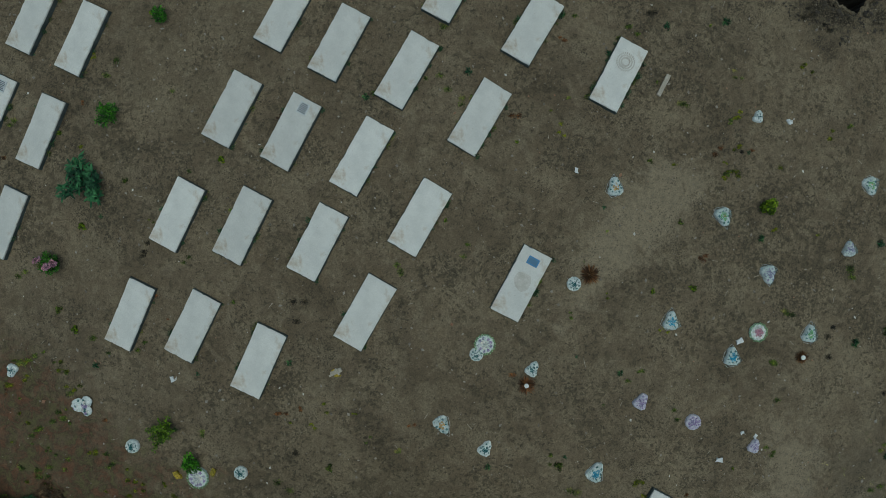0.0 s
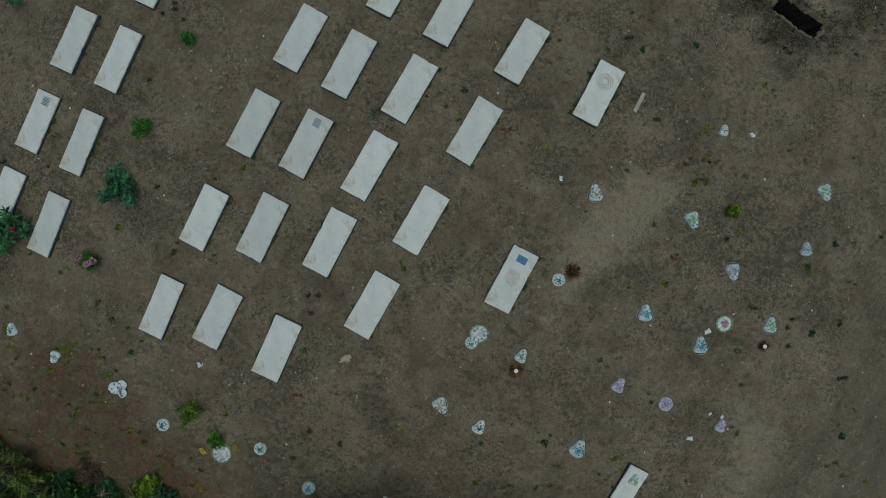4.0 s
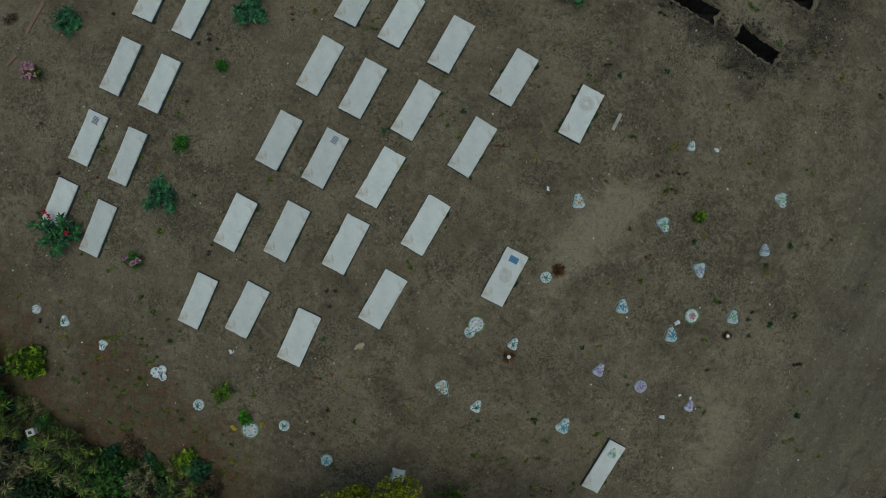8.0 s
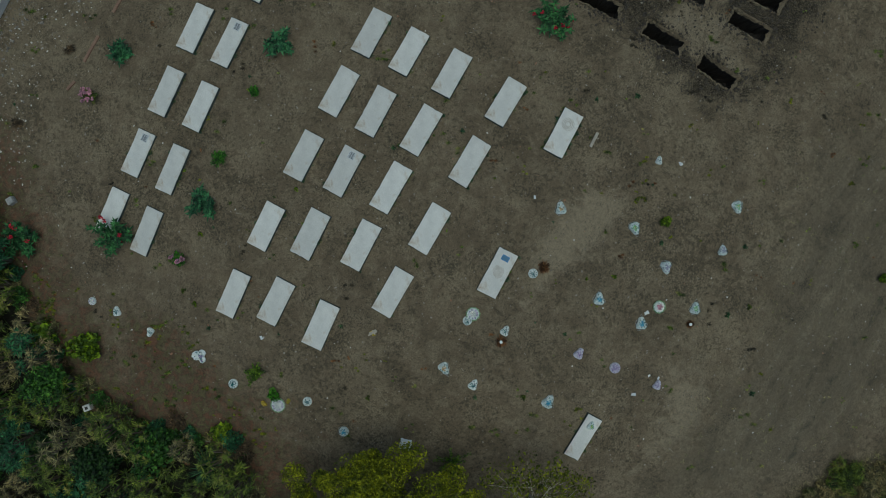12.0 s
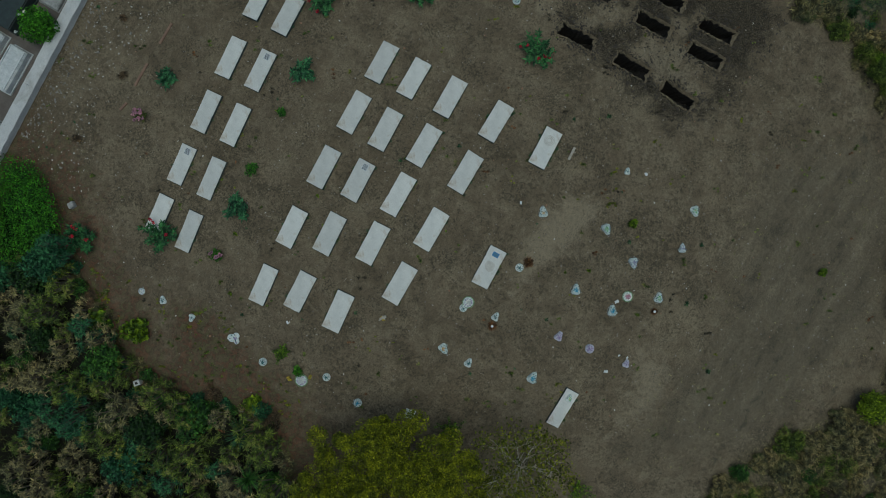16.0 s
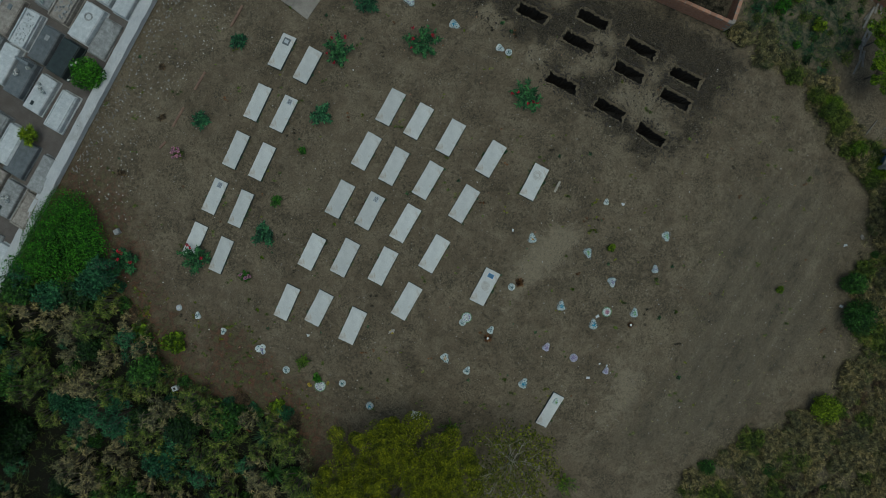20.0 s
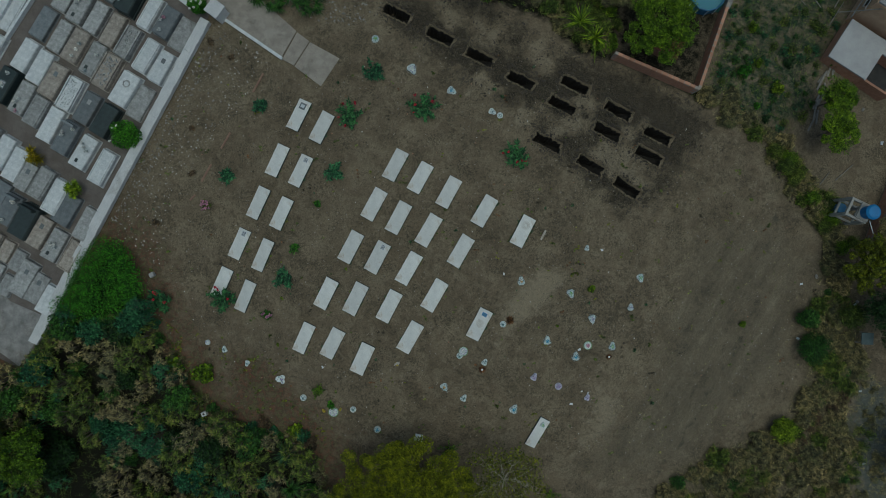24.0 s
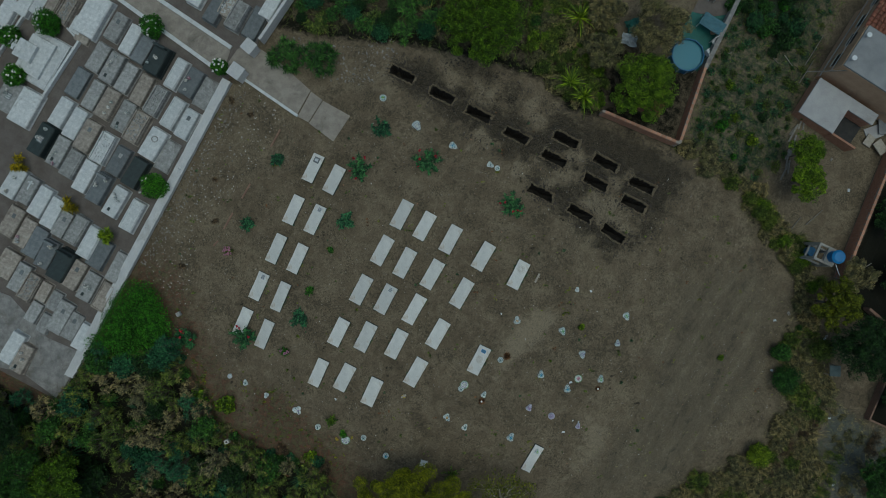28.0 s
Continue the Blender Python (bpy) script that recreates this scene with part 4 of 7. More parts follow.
def tomb(x, y, ang, length, width, height, look_, extra="", seed=0):
    """A masonry tomb: plinth, body, lid with a rim, and what lies on it."""
    height, width = height * (0.8 if look_ != "k" else 1.0), width * 1.06
    mats = {"w": TOMB_WHITE, "g": TOMB_GREY, "b": TOMB_BEIGE, "s": TOMB_SLATE, "k": TOMB_DARK}
    words = {"w": "whitewashed masonry tomb", "g": "grey rendered tomb", "b": "weathered brownish tomb", "s": "grey tiled tomb", "k": "black polished granite tomb"}
    tail = {"": "with a plain lid", "frame": "with a raised rim", "plate": "with a small plaque", "photo": "with a square photo plate", "flowers": "with flowers on its lid", "cross": "with a cross lying on it", "ring": "with a round relief", "rubble": "with a broken lid", "tier": "in stepped tiers", "bars": "with three pale strips", "head": "with a raised headstone"}
    t = thing("tomb", pose(x, y, 0.05, 0, 0, ang), words[look_] + " " + tail[extra], "tomb", "tombs in rows")
    r = random.Random(seed)
    m = mats[look_]
    part("plinth", box(length + 0.1, width + 0.1, height * 0.25 + 0.3, (0, 0, -0.3), bevel=0.015, jag=0.008), m, t)
    part("body", box(length, width, height * 0.66, (0, 0, height * 0.25 + 0.002), bevel=0.02, taper=0.99), m, t)
    lid_z = height * 0.91 + 0.004
    part("lid", box(length * 0.97, width * 0.93, height * 0.09, (0, 0, lid_z), bevel=0.025, cuts=3, jag=0.008), m, t)
    top = lid_z + height * 0.09 + 0.001
    if extra == "frame":
        for s in (-1, 1):
            part("rim", box(length * 0.93, 0.06, 0.06, (0, s * width * 0.4, top), bevel=0.01), m, t)
            part("rim", box(0.06, width * 0.72, 0.06, (s * length * 0.44, 0, top), bevel=0.01), m, t)
    elif extra == "plate":
        part("plaque", box(0.25, 0.18, 0.025, (-length * 0.3, 0.1, top), bevel=0.005), TOMB_DARK, t, "small dark plaque")
    elif extra == "photo":
        part("plaque", box(0.32, 0.24, 0.03, (length * 0.2, 0, top), bevel=0.008), TOMB_GREY if look_ == "s" else TOMB_SLATE, t, "grey square plate")
    elif extra == "bars":
        part("plaque", box(0.5, 0.42, 0.02, (length * 0.0, 0, top), bevel=0.005), TOMB_SLATE, t)
        for i in range(3):
            part("strip", box(0.07, 0.36, 0.02, (length * 0.0 + (i - 1) * 0.14, 0, top + 0.021)), TOMB_WHITE, t, "pale strip")
    elif extra == "cross":
        part("cross", box(0.7, 0.1, 0.05, (length * 0.2, 0, top), bevel=0.01), TOMB_WHITE, t)
        part("cross", box(0.1, 0.4, 0.052, (length * 0.3, 0, top), bevel=0.01), TOMB_WHITE, t)
    elif extra == "ring":
        for i in range(14):
            a = i / 14 * 2 * math.pi
            part("petal", box(0.1, 0.08, 0.03, (length * 0.16 + 0.2 * math.cos(a), 0.2 * math.sin(a), top), bevel=0.01), TOMB_GREY, t)
    elif extra == "rubble":
        b = bmesh.new()
        for i in range(70):
            lump = box(r.uniform(0.05, 0.2), r.uniform(0.04, 0.14), r.uniform(0.03, 0.12), jag=0.05, taper=0.7)
            bmesh.ops.transform(lump, matrix=pose(r.uniform(-0.42, 0.42) * length, r.uniform(-0.34, 0.34) * width, top - 0.02, r.uniform(-20, 20), r.uniform(-20, 20), r.uniform(0, 180)), verts=lump.verts)
            me = bpy.data.meshes.new("tmp")
            lump.to_mesh(me)
            lump.free()
            b.from_mesh(me)
            bpy.data.meshes.remove(me)
        part("debris", b, TOMB_WHITE if seed % 2 else TOMB_GREY, t, "crumbled render")["kind"] = "stuff"
        for s in (-1, 1):
            part("rim", box(length * 0.96, 0.07, 0.12, (0, s * width * 0.43, top), bevel=0.01, cuts=4, jag=0.02), m, t)
    elif extra == "tier":
        part("tier", box(length * 0.74, width * 0.7, 0.22, (0, width * 0.12, top), bevel=0.02), m, t)
        block = part("tier", box(length * 0.36, width * 0.5, 0.3, (0, width * 0.36, top + 0.222), bevel=0.03), m, t)
        part("cross", box(0.24, width * 0.4, 0.14, (0, width * 0.62, top + 0.3), bevel=0.02), m, block)
        part("cross", box(0.75, 0.2, 0.14, (0, width * 0.7, top + 0.302), bevel=0.02), m, block)
    elif extra == "head":
        part("headstone", box(0.16, width * 0.8, 0.5, (length * 0.42, 0, top), bevel=0.03), m, t)
    if extra == "flowers" or (extra in ("plate", "bars", "head") and r.random() < 0.8):
        for i in range(3):
            u, v = length * r.uniform(-0.42, 0.4), width * r.uniform(-0.3, 0.3)
            part("vase", rod((u, v, top), (u, v, top + 0.16), 0.05, 0.07), TOMB_WHITE, t)
            vs, fs = leaves(r.randint(0, 9999), 26, (0.13, 0.13, 0.09), 0.07)
            part("bouquet", mesh_of("bouquet", vs + np.array([u, v, top + 0.2]), fs, PETAL_PINK if r.random() < 0.07 else PETAL_WHITE), None, t)
    return t

# tombs row by row, from the lane down the slope: x, y, length, width, height, look, what lies on it
TOMB_ROWS = [
    [(-23.13, 22.55, 2.0, 0.95, 0.6, "g", "photo"), (-22.06, 21.65, 2.15, 0.85, 0.7, "w", ""), (-21.26, 21.04, 2.1, 0.95, 0.5, "s", ""), (-20.12, 20.16, 2.1, 1.05, 0.9, "k", "head"),
     (-18.93, 19.26, 2.2, 0.85, 0.6, "w", "frame"), (-17.86, 18.64, 2.0, 1.0, 0.7, "s", "flowers"), (-16.94, 17.92, 2.1, 1.1, 0.25, "g", "")],
    [(-24.42, 20.46, 2.1, 1.0, 0.5, "g", ""), (-23.40, 19.68, 2.2, 1.0, 0.7, "g", "plate"), (-22.40, 18.96, 2.1, 0.9, 0.6, "g", ""), (-21.34, 18.17, 2.2, 0.9, 0.6, "b", ""),
     (-20.35, 17.37, 2.1, 0.95, 0.6, "g", "rubble"), (-19.17, 16.50, 2.2, 0.95, 0.6, "w", "frame"), (-18.23, 15.75, 2.1, 0.9, 0.6, "w", "photo")],
    [(-25.91, 18.71, 2.1, 1.0, 0.4, "s", ""), (-24.73, 17.79, 2.1, 0.9, 0.6, "g", ""), (-23.75, 17.19, 2.2, 1.05, 0.6, "b", "flowers"), (-22.61, 16.32, 2.2, 0.95, 0.6, "g", "plate"),
     (-21.70, 15.53, 2.3, 1.1, 0.6, "b", "rubble"), (-20.55, 14.36, 2.2, 1.15, 0.7, "w", "ring"), (-19.66, 13.52, 2.2, 1.05, 0.25, "g", "")],
    [(-26.96, 16.59, 2.1, 0.95, 0.7, "w", ""), (-25.98, 15.80, 2.2, 0.95, 0.7, "w", ""), (-25.18, 14.95, 2.3, 1.1, 0.6, "b", "photo"), (-24.07, 14.08, 2.2, 1.0, 0.6, "w", "rubble"),
     (-23.01, 13.16, 2.1, 1.0, 0.6, "s", "photo"), (-21.78, 12.32, 2.1, 1.05, 0.7, "k", "")],
    [(-28.20, 14.65, 2.3, 1.0, 0.8, "k", "bars"), (-27.19, 13.85, 2.2, 0.95, 0.6, "g", "plate"), (-26.29, 12.98, 2.0, 1.0, 0.6, "g", "frame"), (-25.34, 12.11, 2.3, 0.95, 0.6, "w", ""),
     (-24.34, 11.27, 2.2, 1.0, 0.7, "s", "head"), (-23.22, 10.32, 2.2, 1.0, 0.6, "w", "plate"), (-22.04, 9.33, 2.3, 0.95, 0.6, "w", "frame")],
]
TOMB_ROWS_LOW = [
    [(-30.32, 11.68, 2.2, 1.1, 0.7, "w", "flowers"), (-29.30, 11.13, 2.0, 0.9, 0.7, "g", "cross"), (-28.44, 10.34, 2.2, 0.95, 0.7, "w", ""), (-27.58, 9.55, 2.2, 0.95, 0.7, "w", ""),
     (-26.94, 8.76, 1.9, 0.85, 0.6, "g", "photo"), (-25.93, 8.32, 2.1, 1.0, 0.7, "g", "frame"), (-24.99, 7.45, 2.3, 1.0, 0.7, "w", "frame"), (-24.40, 6.66, 2.1, 1.15, 0.5, "s", ""), (-23.14, 5.71, 2.2, 0.9, 0.5, "g", "")],
    [(-30.49, 8.97, 2.2, 1.1, 0.6, "b", "photo"), (-29.54, 8.14, 2.1, 0.95, 0.6, "b", "flowers"), (-28.90, 7.51, 2.2, 1.1, 0.5, "s", ""), (-28.05, 6.68, 2.1, 1.0, 0.6, "s", "head"),
     (-26.84, 5.89, 2.2, 1.15, 0.9, "k", "head"), (-26.08, 5.21, 2.1, 1.0, 0.6, "b", "photo"), (-25.16, 4.37, 2.1, 1.0, 0.5, "g", "plate"), (-24.10, 3.65, 2.1, 0.95, 0.5, "b", "frame")],
    [(-30.81, 5.98, 2.0, 1.3, 0.6, "b", ""), (-29.95, 5.03, 2.1, 0.95, 0.6, "g", "photo"), (-29.24, 4.35, 2.0, 0.95, 0.6, "b", "rubble"), (-28.35, 4.02, 1.4, 0.75, 0.4, "b", ""),
     (-27.60, 3.38, 1.4, 0.75, 0.4, "g", ""), (-29.07, 2.60, 1.5, 0.8, 0.4, "g", ""), (-28.32, 1.80, 1.4, 0.75, 0.4, "g", ""), (-27.15, 2.24, 2.4, 1.1, 0.5, "g", "photo"), (-26.40, 1.58, 2.0, 1.0, 0.3, "g", "photo"), (-25.57, 0.81, 1.9, 0.95, 0.5, "w", "")],
    [(-30.45, 0.12, 2.3, 0.95, 0.7, "w", ""), (-29.82, -0.65, 2.1, 0.9, 0.6, "b", "plate")],
    [(-30.82, 23.65, 2.0, 1.0, 0.6, "w", ""), (-27.65, 24.15, 1.8, 0.8, 0.5, "b", "frame"), (-26.62, 23.75, 2.0, 0.9, 0.5, "b", "rubble"), (-29.48, 24.27, 1.8, 0.9, 0.6, "w", ""), (-28.52, 24.23, 1.6, 0.8, 0.5, "w", "")],
    [(-16.15, 23.74, 2.0, 0.9, 0.8, "s", ""), (-15.12, 24.14, 2.0, 0.9, 0.7, "b", "rubble"), (-14.58, 23.27, 2.1, 0.95, 0.8, "g", "rubble"), (-13.42, 22.83, 2.3, 1.0, 0.5, "s", ""), (-17.28, 24.97, 2.0, 1.0, 0.7, "w", ""), (-12.25, 24.01, 2.0, 0.9, 0.7, "w", "")],
]
for i, row in enumerate(TOMB_ROWS + TOMB_ROWS_LOW):
    for j, (x, y, L, Wd, H, how, extra) in enumerate(row):
        tomb(x, y, 60 + ((i * 5 + j * 3) % 5 - 2) * 0.6, L, Wd, H, how, extra, seed=i * 20 + j)

# family plots with big white monuments, and their low border walls
tomb(-28.38, 20.32, 60, 3.6, 2.5, 0.5, "w", "tier", 301)
tomb(-24.71, 23.31, 60, 3.0, 1.6, 0.8, "w", "", 302)
tomb(-25.90, 22.72, 60, 1.2, 0.85, 0.4, "w", "", 303)
tomb(-25.45, 22.14, 60, 1.3, 1.0, 0.35, "b", "", 304)
tomb(-30.61, 17.73, 60, 2.3, 1.5, 0.6, "g", "bars", 305)
tomb(-29.51, 16.94, 60, 2.6, 1.5, 0.6, "w", "", 306)
strip("border", [(-25.83, 21.63), (-28.64, 17.32), (-30.00, 18.16)], 0.16, 0.05, 0.4, KERB, "low white border wall of a family plot", "border", kind="")
strip("border", [(-29.10, 24.48), (-30.46, 22.37), (-31.91, 20.21)], 0.14, 0.05, 0.35, KERB, "low white border wall of a family plot", "border", kind="")
strip("border", [(-26.70, 22.59), (-25.83, 21.63)], 0.12, 0.05, 0.3, KERB, "low white border wall of a family plot", "border", kind="")
sheet("pavement_south", pairs(-32.86, 4.49, -30.86, 3.68, -28.27, 0.75, -26.08, -0.22, -25.07, 1.06, -26.97, -2.54, -27.69, -3.49, -30.08, -1.72, -31.68, -1.32), 0.07, PAVING, "bare grey cement floor at the cemetery's end", "pavement", 0.03)

# clipped round bushes with white flowers, and yellowish shrubs between the tombs
ROUND_BUSHES = [(-27.72, 22.77, 0.95), (-30.38, 21.85, 0.8), (-30.00, 19.11, 0.75), (-20.42, 22.39, 0.8), (-15.77, 19.58, 0.6), (-20.36, 11.32, 1.0)]
for n, (x, y, rad) in enumerate(ROUND_BUSHES):
    stems, crown = leafy_bush(400 + n, rad * 1.02, 1.3, 0.075, LEAF_FRESH, 4200, 11)
    t = plant("flowering_bush", pose(x, y, 0.05, 0, 0, n * 40), "clipped round green bush dotted with white flowers", "bush", stems, crown, "cemetery bushes")
    g = np.random.default_rng(500 + n)
    for k in range(14 if n < 5 else 3):
        a, d = g.uniform(0, 6.28), rad * g.uniform(0.2, 0.92)
        v, f = leaves(510 + n * 20 + k, 7, (0.06, 0.06, 0.03), 0.1, (0, 0, 0), 1.0, 1.0)
        part("flower", mesh_of("flower", v, f, PETAL_WHITE), None, t, at=Matrix.Translation((d * math.cos(a), d * math.sin(a), 1.35 - 0.35 * (d / rad) ** 2)))
YELLOW_BUSHES = [(-26.45, 10.13, 1.0), (-23.77, 7.96, 0.65), (-29.95, 12.97, 0.9)]
for n, (x, y, rad) in enumerate(YELLOW_BUSHES):
    stems, crown = rosette_shrub(430 + n, 12, rad * 0.6, 0.42, 0.06, LEAF_GOLD if n != 1 else LEAF_LIME, 0.8, 34, 0.7)
    plant("shrub", pose(x, y, 0.05), "yellow-green ornamental shrub between tombs", "shrub", stems, crown)

# ---- scrub and woods round the burial ground ----
def scatter(poly, count, seed, gap, margin=0.35):
    """Places in a polygon, no two nearer than the gap."""
    g = np.random.default_rng(seed)
    xs, ys = [p[0] for p in poly], [p[1] for p in poly]
    out = []
    for _ in range(count * 30):
        x, y = g.uniform(min(xs), max(xs)), g.uniform(min(ys), max(ys))
        if edge_distance(poly, np.array([x]), np.array([y]))[0] > margin and all((x - a) ** 2 + (y - b) ** 2 > gap * gap for a, b in out):
            out.append((x, y))
            if len(out) == count:
                break
    return out


def variants(name, label, category, group, makers):
    """A few differing plants of a kind, to be copied; the first ones are placed by the copies' poses too."""
    made = []
    for stems, crown in makers:
        made.append(plant(name, pose(0, 0, -50), label, category, stems, crown, group))
    return made


def spread_over(made, places, seed, low=0.75, high=1.3, sink=0.0):
    """Sets the variants on the places, the first of each as it is, the rest as copies."""
    g = np.random.default_rng(seed)
    for n, (x, y) in enumerate(places):
        m = pose(x, y, g.uniform(-sink, sink * 0.3) + float(ground_height(np.array([x]), np.array([y]))[0]) - 0.03, g.uniform(-6, 6), g.uniform(-6, 6), g.uniform(0, 360))
        k = g.uniform(low, high)
        if n < len(made):
            made[n].matrix_basis = m @ Matrix.Diagonal((k, k, k, 1))
        else:
            c = copy_thing(made[n % len(made)], m)
            c.matrix_basis = m @ Matrix.Diagonal((k, k, k, 1))


SPIKY = variants("spiky_shrub", "olive and straw-coloured spiky shrub", "shrub", "scrub shrubs",
    [rosette_shrub(600 + i, 26, 0.8, 0.3, 0.034, (LEAF_OLIVE, LEAF_TAN, LEAF_OLIVE, LEAF_TAN, LEAF_TEAL, LEAF_OLIVE)[i], 0.6, 22, 1.4) for i in range(6)])
HOLLOW = (-24.3, -10.9)


def clear_of_hollow(places):
    return [p for p in places if math.hypot(p[0] - HOLLOW[0], (p[1] - HOLLOW[1]) * 0.6) > 1.3 and edge_distance(THICKET, np.array([p[0]]), np.array([p[1]]))[0] < 0.2]


spread_over(SPIKY, clear_of_hollow(scatter(FOREST, 330, 61, 0.8)), 62, 0.6, 1.25, 0.9)
GREEN_SHRUBS = variants("green_shrub", "green leafy wild shrub", "shrub", "wild shrubs",
    [leafy_bush(620 + i, 0.9, 1.5, 0.09, (LEAF_GREEN, LEAF_DEEP, LEAF_TEAL)[i], 2600, 11) for i in range(3)])
spread_over(GREEN_SHRUBS, clear_of_hollow(scatter(FOREST, 80, 63, 1.3)), 64, 0.5, 1.3, 0.6)
FEATHER = variants("feathery_plant", "dark green feathery palm-like plant", "plant", "feathery plants",
    [rosette_shrub(640 + i, 1, 0.1, 1.3, 0.06, (LEAF_BLUE, LEAF_GREEN)[i], 0.7, 90, 0.8) for i in range(2)])
spread_over(FEATHER, scatter(FOREST, 34, 65, 1.8), 66, 0.55, 1.15)

EDGE_LINE = pairs(-19.4, 1.5, -18.75, -0.2, -18.3, -1.7, -17.3, -3.0, -16.6, -4.2, -15.9, -5.6, -14.6, -6.3, -13.2, -6.9, -11.6, -7.2, -10.2, -7.5, -9.2, -7.9, -8.2, -8.7)
EDGE_GROWTH = variants("edge_shrub", "low shrub where the wood meets bare earth", "shrub", "growth along the wood's edge",
    [leafy_bush(606, 0.5, 0.5, 0.06, LEAF_TEAL, 700, 7), twiggy(607, 0.6, 0.5, 700, LEAF_TAN, 0.03), leafy_bush(608, 0.5, 0.5, 0.06, LEAF_GREEN, 700, 7), twiggy(609, 0.6, 0.4, 600, LEAF_DRY, 0.03), leafy_bush(610, 0.45, 0.4, 0.055, LEAF_OLIVE, 600, 7)])
edge_rng = random.Random(611)
EDGE_PLACES = [(x0 + (x1 - x0) * k + edge_rng.gauss(-0.45, 0.3), y0 + (y1 - y0) * k + edge_rng.gauss(-0.45, 0.3)) for (x0, y0), (x1, y1) in zip(EDGE_LINE, EDGE_LINE[1:]) for k in (0.1, 0.35, 0.6, 0.85)]
spread_over(EDGE_GROWTH, EDGE_PLACES, 612, 0.5, 1.1)

v, f = join([leaves(660 + n, 420, (0.8, 0.8, 0.4), 0.07, (x, y, 0.75 + 0.2 * math.sin(n * 2.3) + float(ground_height(np.array([x]), np.array([y]))[0])), 0.5, 1.2) for n, (x, y) in enumerate(scatter(THICKET, 110, 67, 0.45))])
tagged(new("creeper_thicket", mesh_of("creeper_thicket", v, f, LEAF_FRESH)), "dense bright green creeper along the wall's foot", "creeper", kind="stuff")

EAST = variants("dry_shrub", "dry straw-coloured shrub with thin twigs", "shrub", "dry shrubs",
    [twiggy(670 + i, 0.8, 0.6, 1300, (LEAF_STRAW, LEAF_TAN, LEAF_STRAW, LEAF_OLIVE, LEAF_TAN)[i], 0.042, 14) for i in range(5)])
spread_over(EAST, scatter(EAST_SCRUB, 130, 68, 0.8) + [p for p in scatter(NORTH_SCRUB, 150, 69, 0.85) if p[0] > 6.5], 70, 0.6, 1.2)
GREEN_EAST = variants("hedge_shrub", "green leafy shrub in the hedge", "shrub", "hedge shrubs",
    [leafy_bush(690, 0.7, 0.7, 0.055, LEAF_OLIVE, 2200, 14), leafy_bush(691, 0.6, 0.7, 0.05, LEAF_GREEN, 1900, 12), twiggy(692, 0.9, 0.6, 1500, LEAF_TAN, 0.045, 14)])
spread_over(GREEN_EAST, scatter(EAST_SCRUB, 30, 71, 1.4) + scatter(NORTH_SCRUB, 60, 72, 1.3), 74, 0.3, 1.0)

# ---- single trees ----
tree("tree", -2.4, -11.6, 3.9, 4.3, 0.055, LEAF_CROWN, 130000, "broad tree with a yellow-green crown at the wood's edge", 801, 0.45, 0.22, sprays=110)
tree("tree", 2.45, 21.95, 3.8, 2.6, 0.065, LEAF_MID, 36000, "round green tree beside the diggings", 802, 0.6, 0.26, sprays=60)
tree("tree", 13.25, 17.75, 3.2, 2.1, 0.06, LEAF_MID, 30000, "bushy yellow-green tree inside the brick wall", 803, 0.6, 0.28, sprays=40)
tree("tree", 26.05, 3.15, 3.0, 1.6, 0.07, LEAF_YELLOW, 16000, "young tree with dense yellow-green leaves", 804, 0.7, 0.26)
tree("tree", 28.13, 0.28, 3.2, 2.1, 0.075, LEAF_DEEP, 16000, "dark green tree beside the eastern lots", 805, 0.6, 0.3)
tree("tree", 29.24, -8.61, 3.0, 1.5, 0.075, LEAF_GREEN, 11000, "dark green tree beside the cement yard", 806, 0.6, 0.3)
tree("tree", 24.30, 11.45, 2.6, 1.25, 0.06, LEAF_MID, 10000, "small bright green tree beside the yard", 807, 0.6, 0.32)
tree("tree", 24.31, 13.37, 2.6, 1.1, 0.06, LEAF_MID, 8500, "small bright green tree beside the yard", 808, 0.6, 0.32)
tree("tree", -29.41, -8.94, 4.0, 2.1, 0.075, LEAF_GREEN, 14000, "dark green tree in the wood", 809, 0.6, 0.32)
tree("tree", -26.68, -8.95, 3.6, 1.7, 0.075, LEAF_MID, 11000, "green tree in the wood", 810, 0.6, 0.32)
tree("tree", -30.17, -4.84, 3.2, 1.6, 0.075, LEAF_DEEP, 9500, "dark green tree in the wood", 811, 0.6, 0.32)
for n, (x, y, rad) in enumerate([(21.70, -7.51, 1.0), (23.63, -2.28, 1.2), (23.29, -0.37, 0.7), (26.10, -0.18, 1.0)]):
    stems, crown = leafy_bush(830 + n, rad * 0.9, 1.2, 0.06, (LEAF_LIME, LEAF_GREEN, LEAF_GREEN, LEAF_OLIVE)[n], 5200, 18)
    plant("round_bush", pose(x, y, 0), ("bright green round bush", "dark green round bush", "small green bush", "olive bush")[n] + " at the scrub's edge", "bush", stems, crown)


def bare_tree(x, y):
    t = thing("bare_tree", pose(x, y, float(ground_height(np.array([x]), np.array([y]))[0]) - 0.02), "nearly leafless pale grey tree with thin branches", "tree")
    b, tips = limbs(815, 3.2, 2.6, 0.09, 11, 9)
    part("trunk", b, PALE_WOOD, t)
    v, f = join([leaves(816 + i, 44, (0.5, 0.5, 0.25), 0.075, p) for i, p in enumerate(tips)])
    part("crown", mesh_of("crown", v, f, LEAF_YELLOW), None, t, "sparse yellowish leaves")


bare_tree(3.7, -10.5)

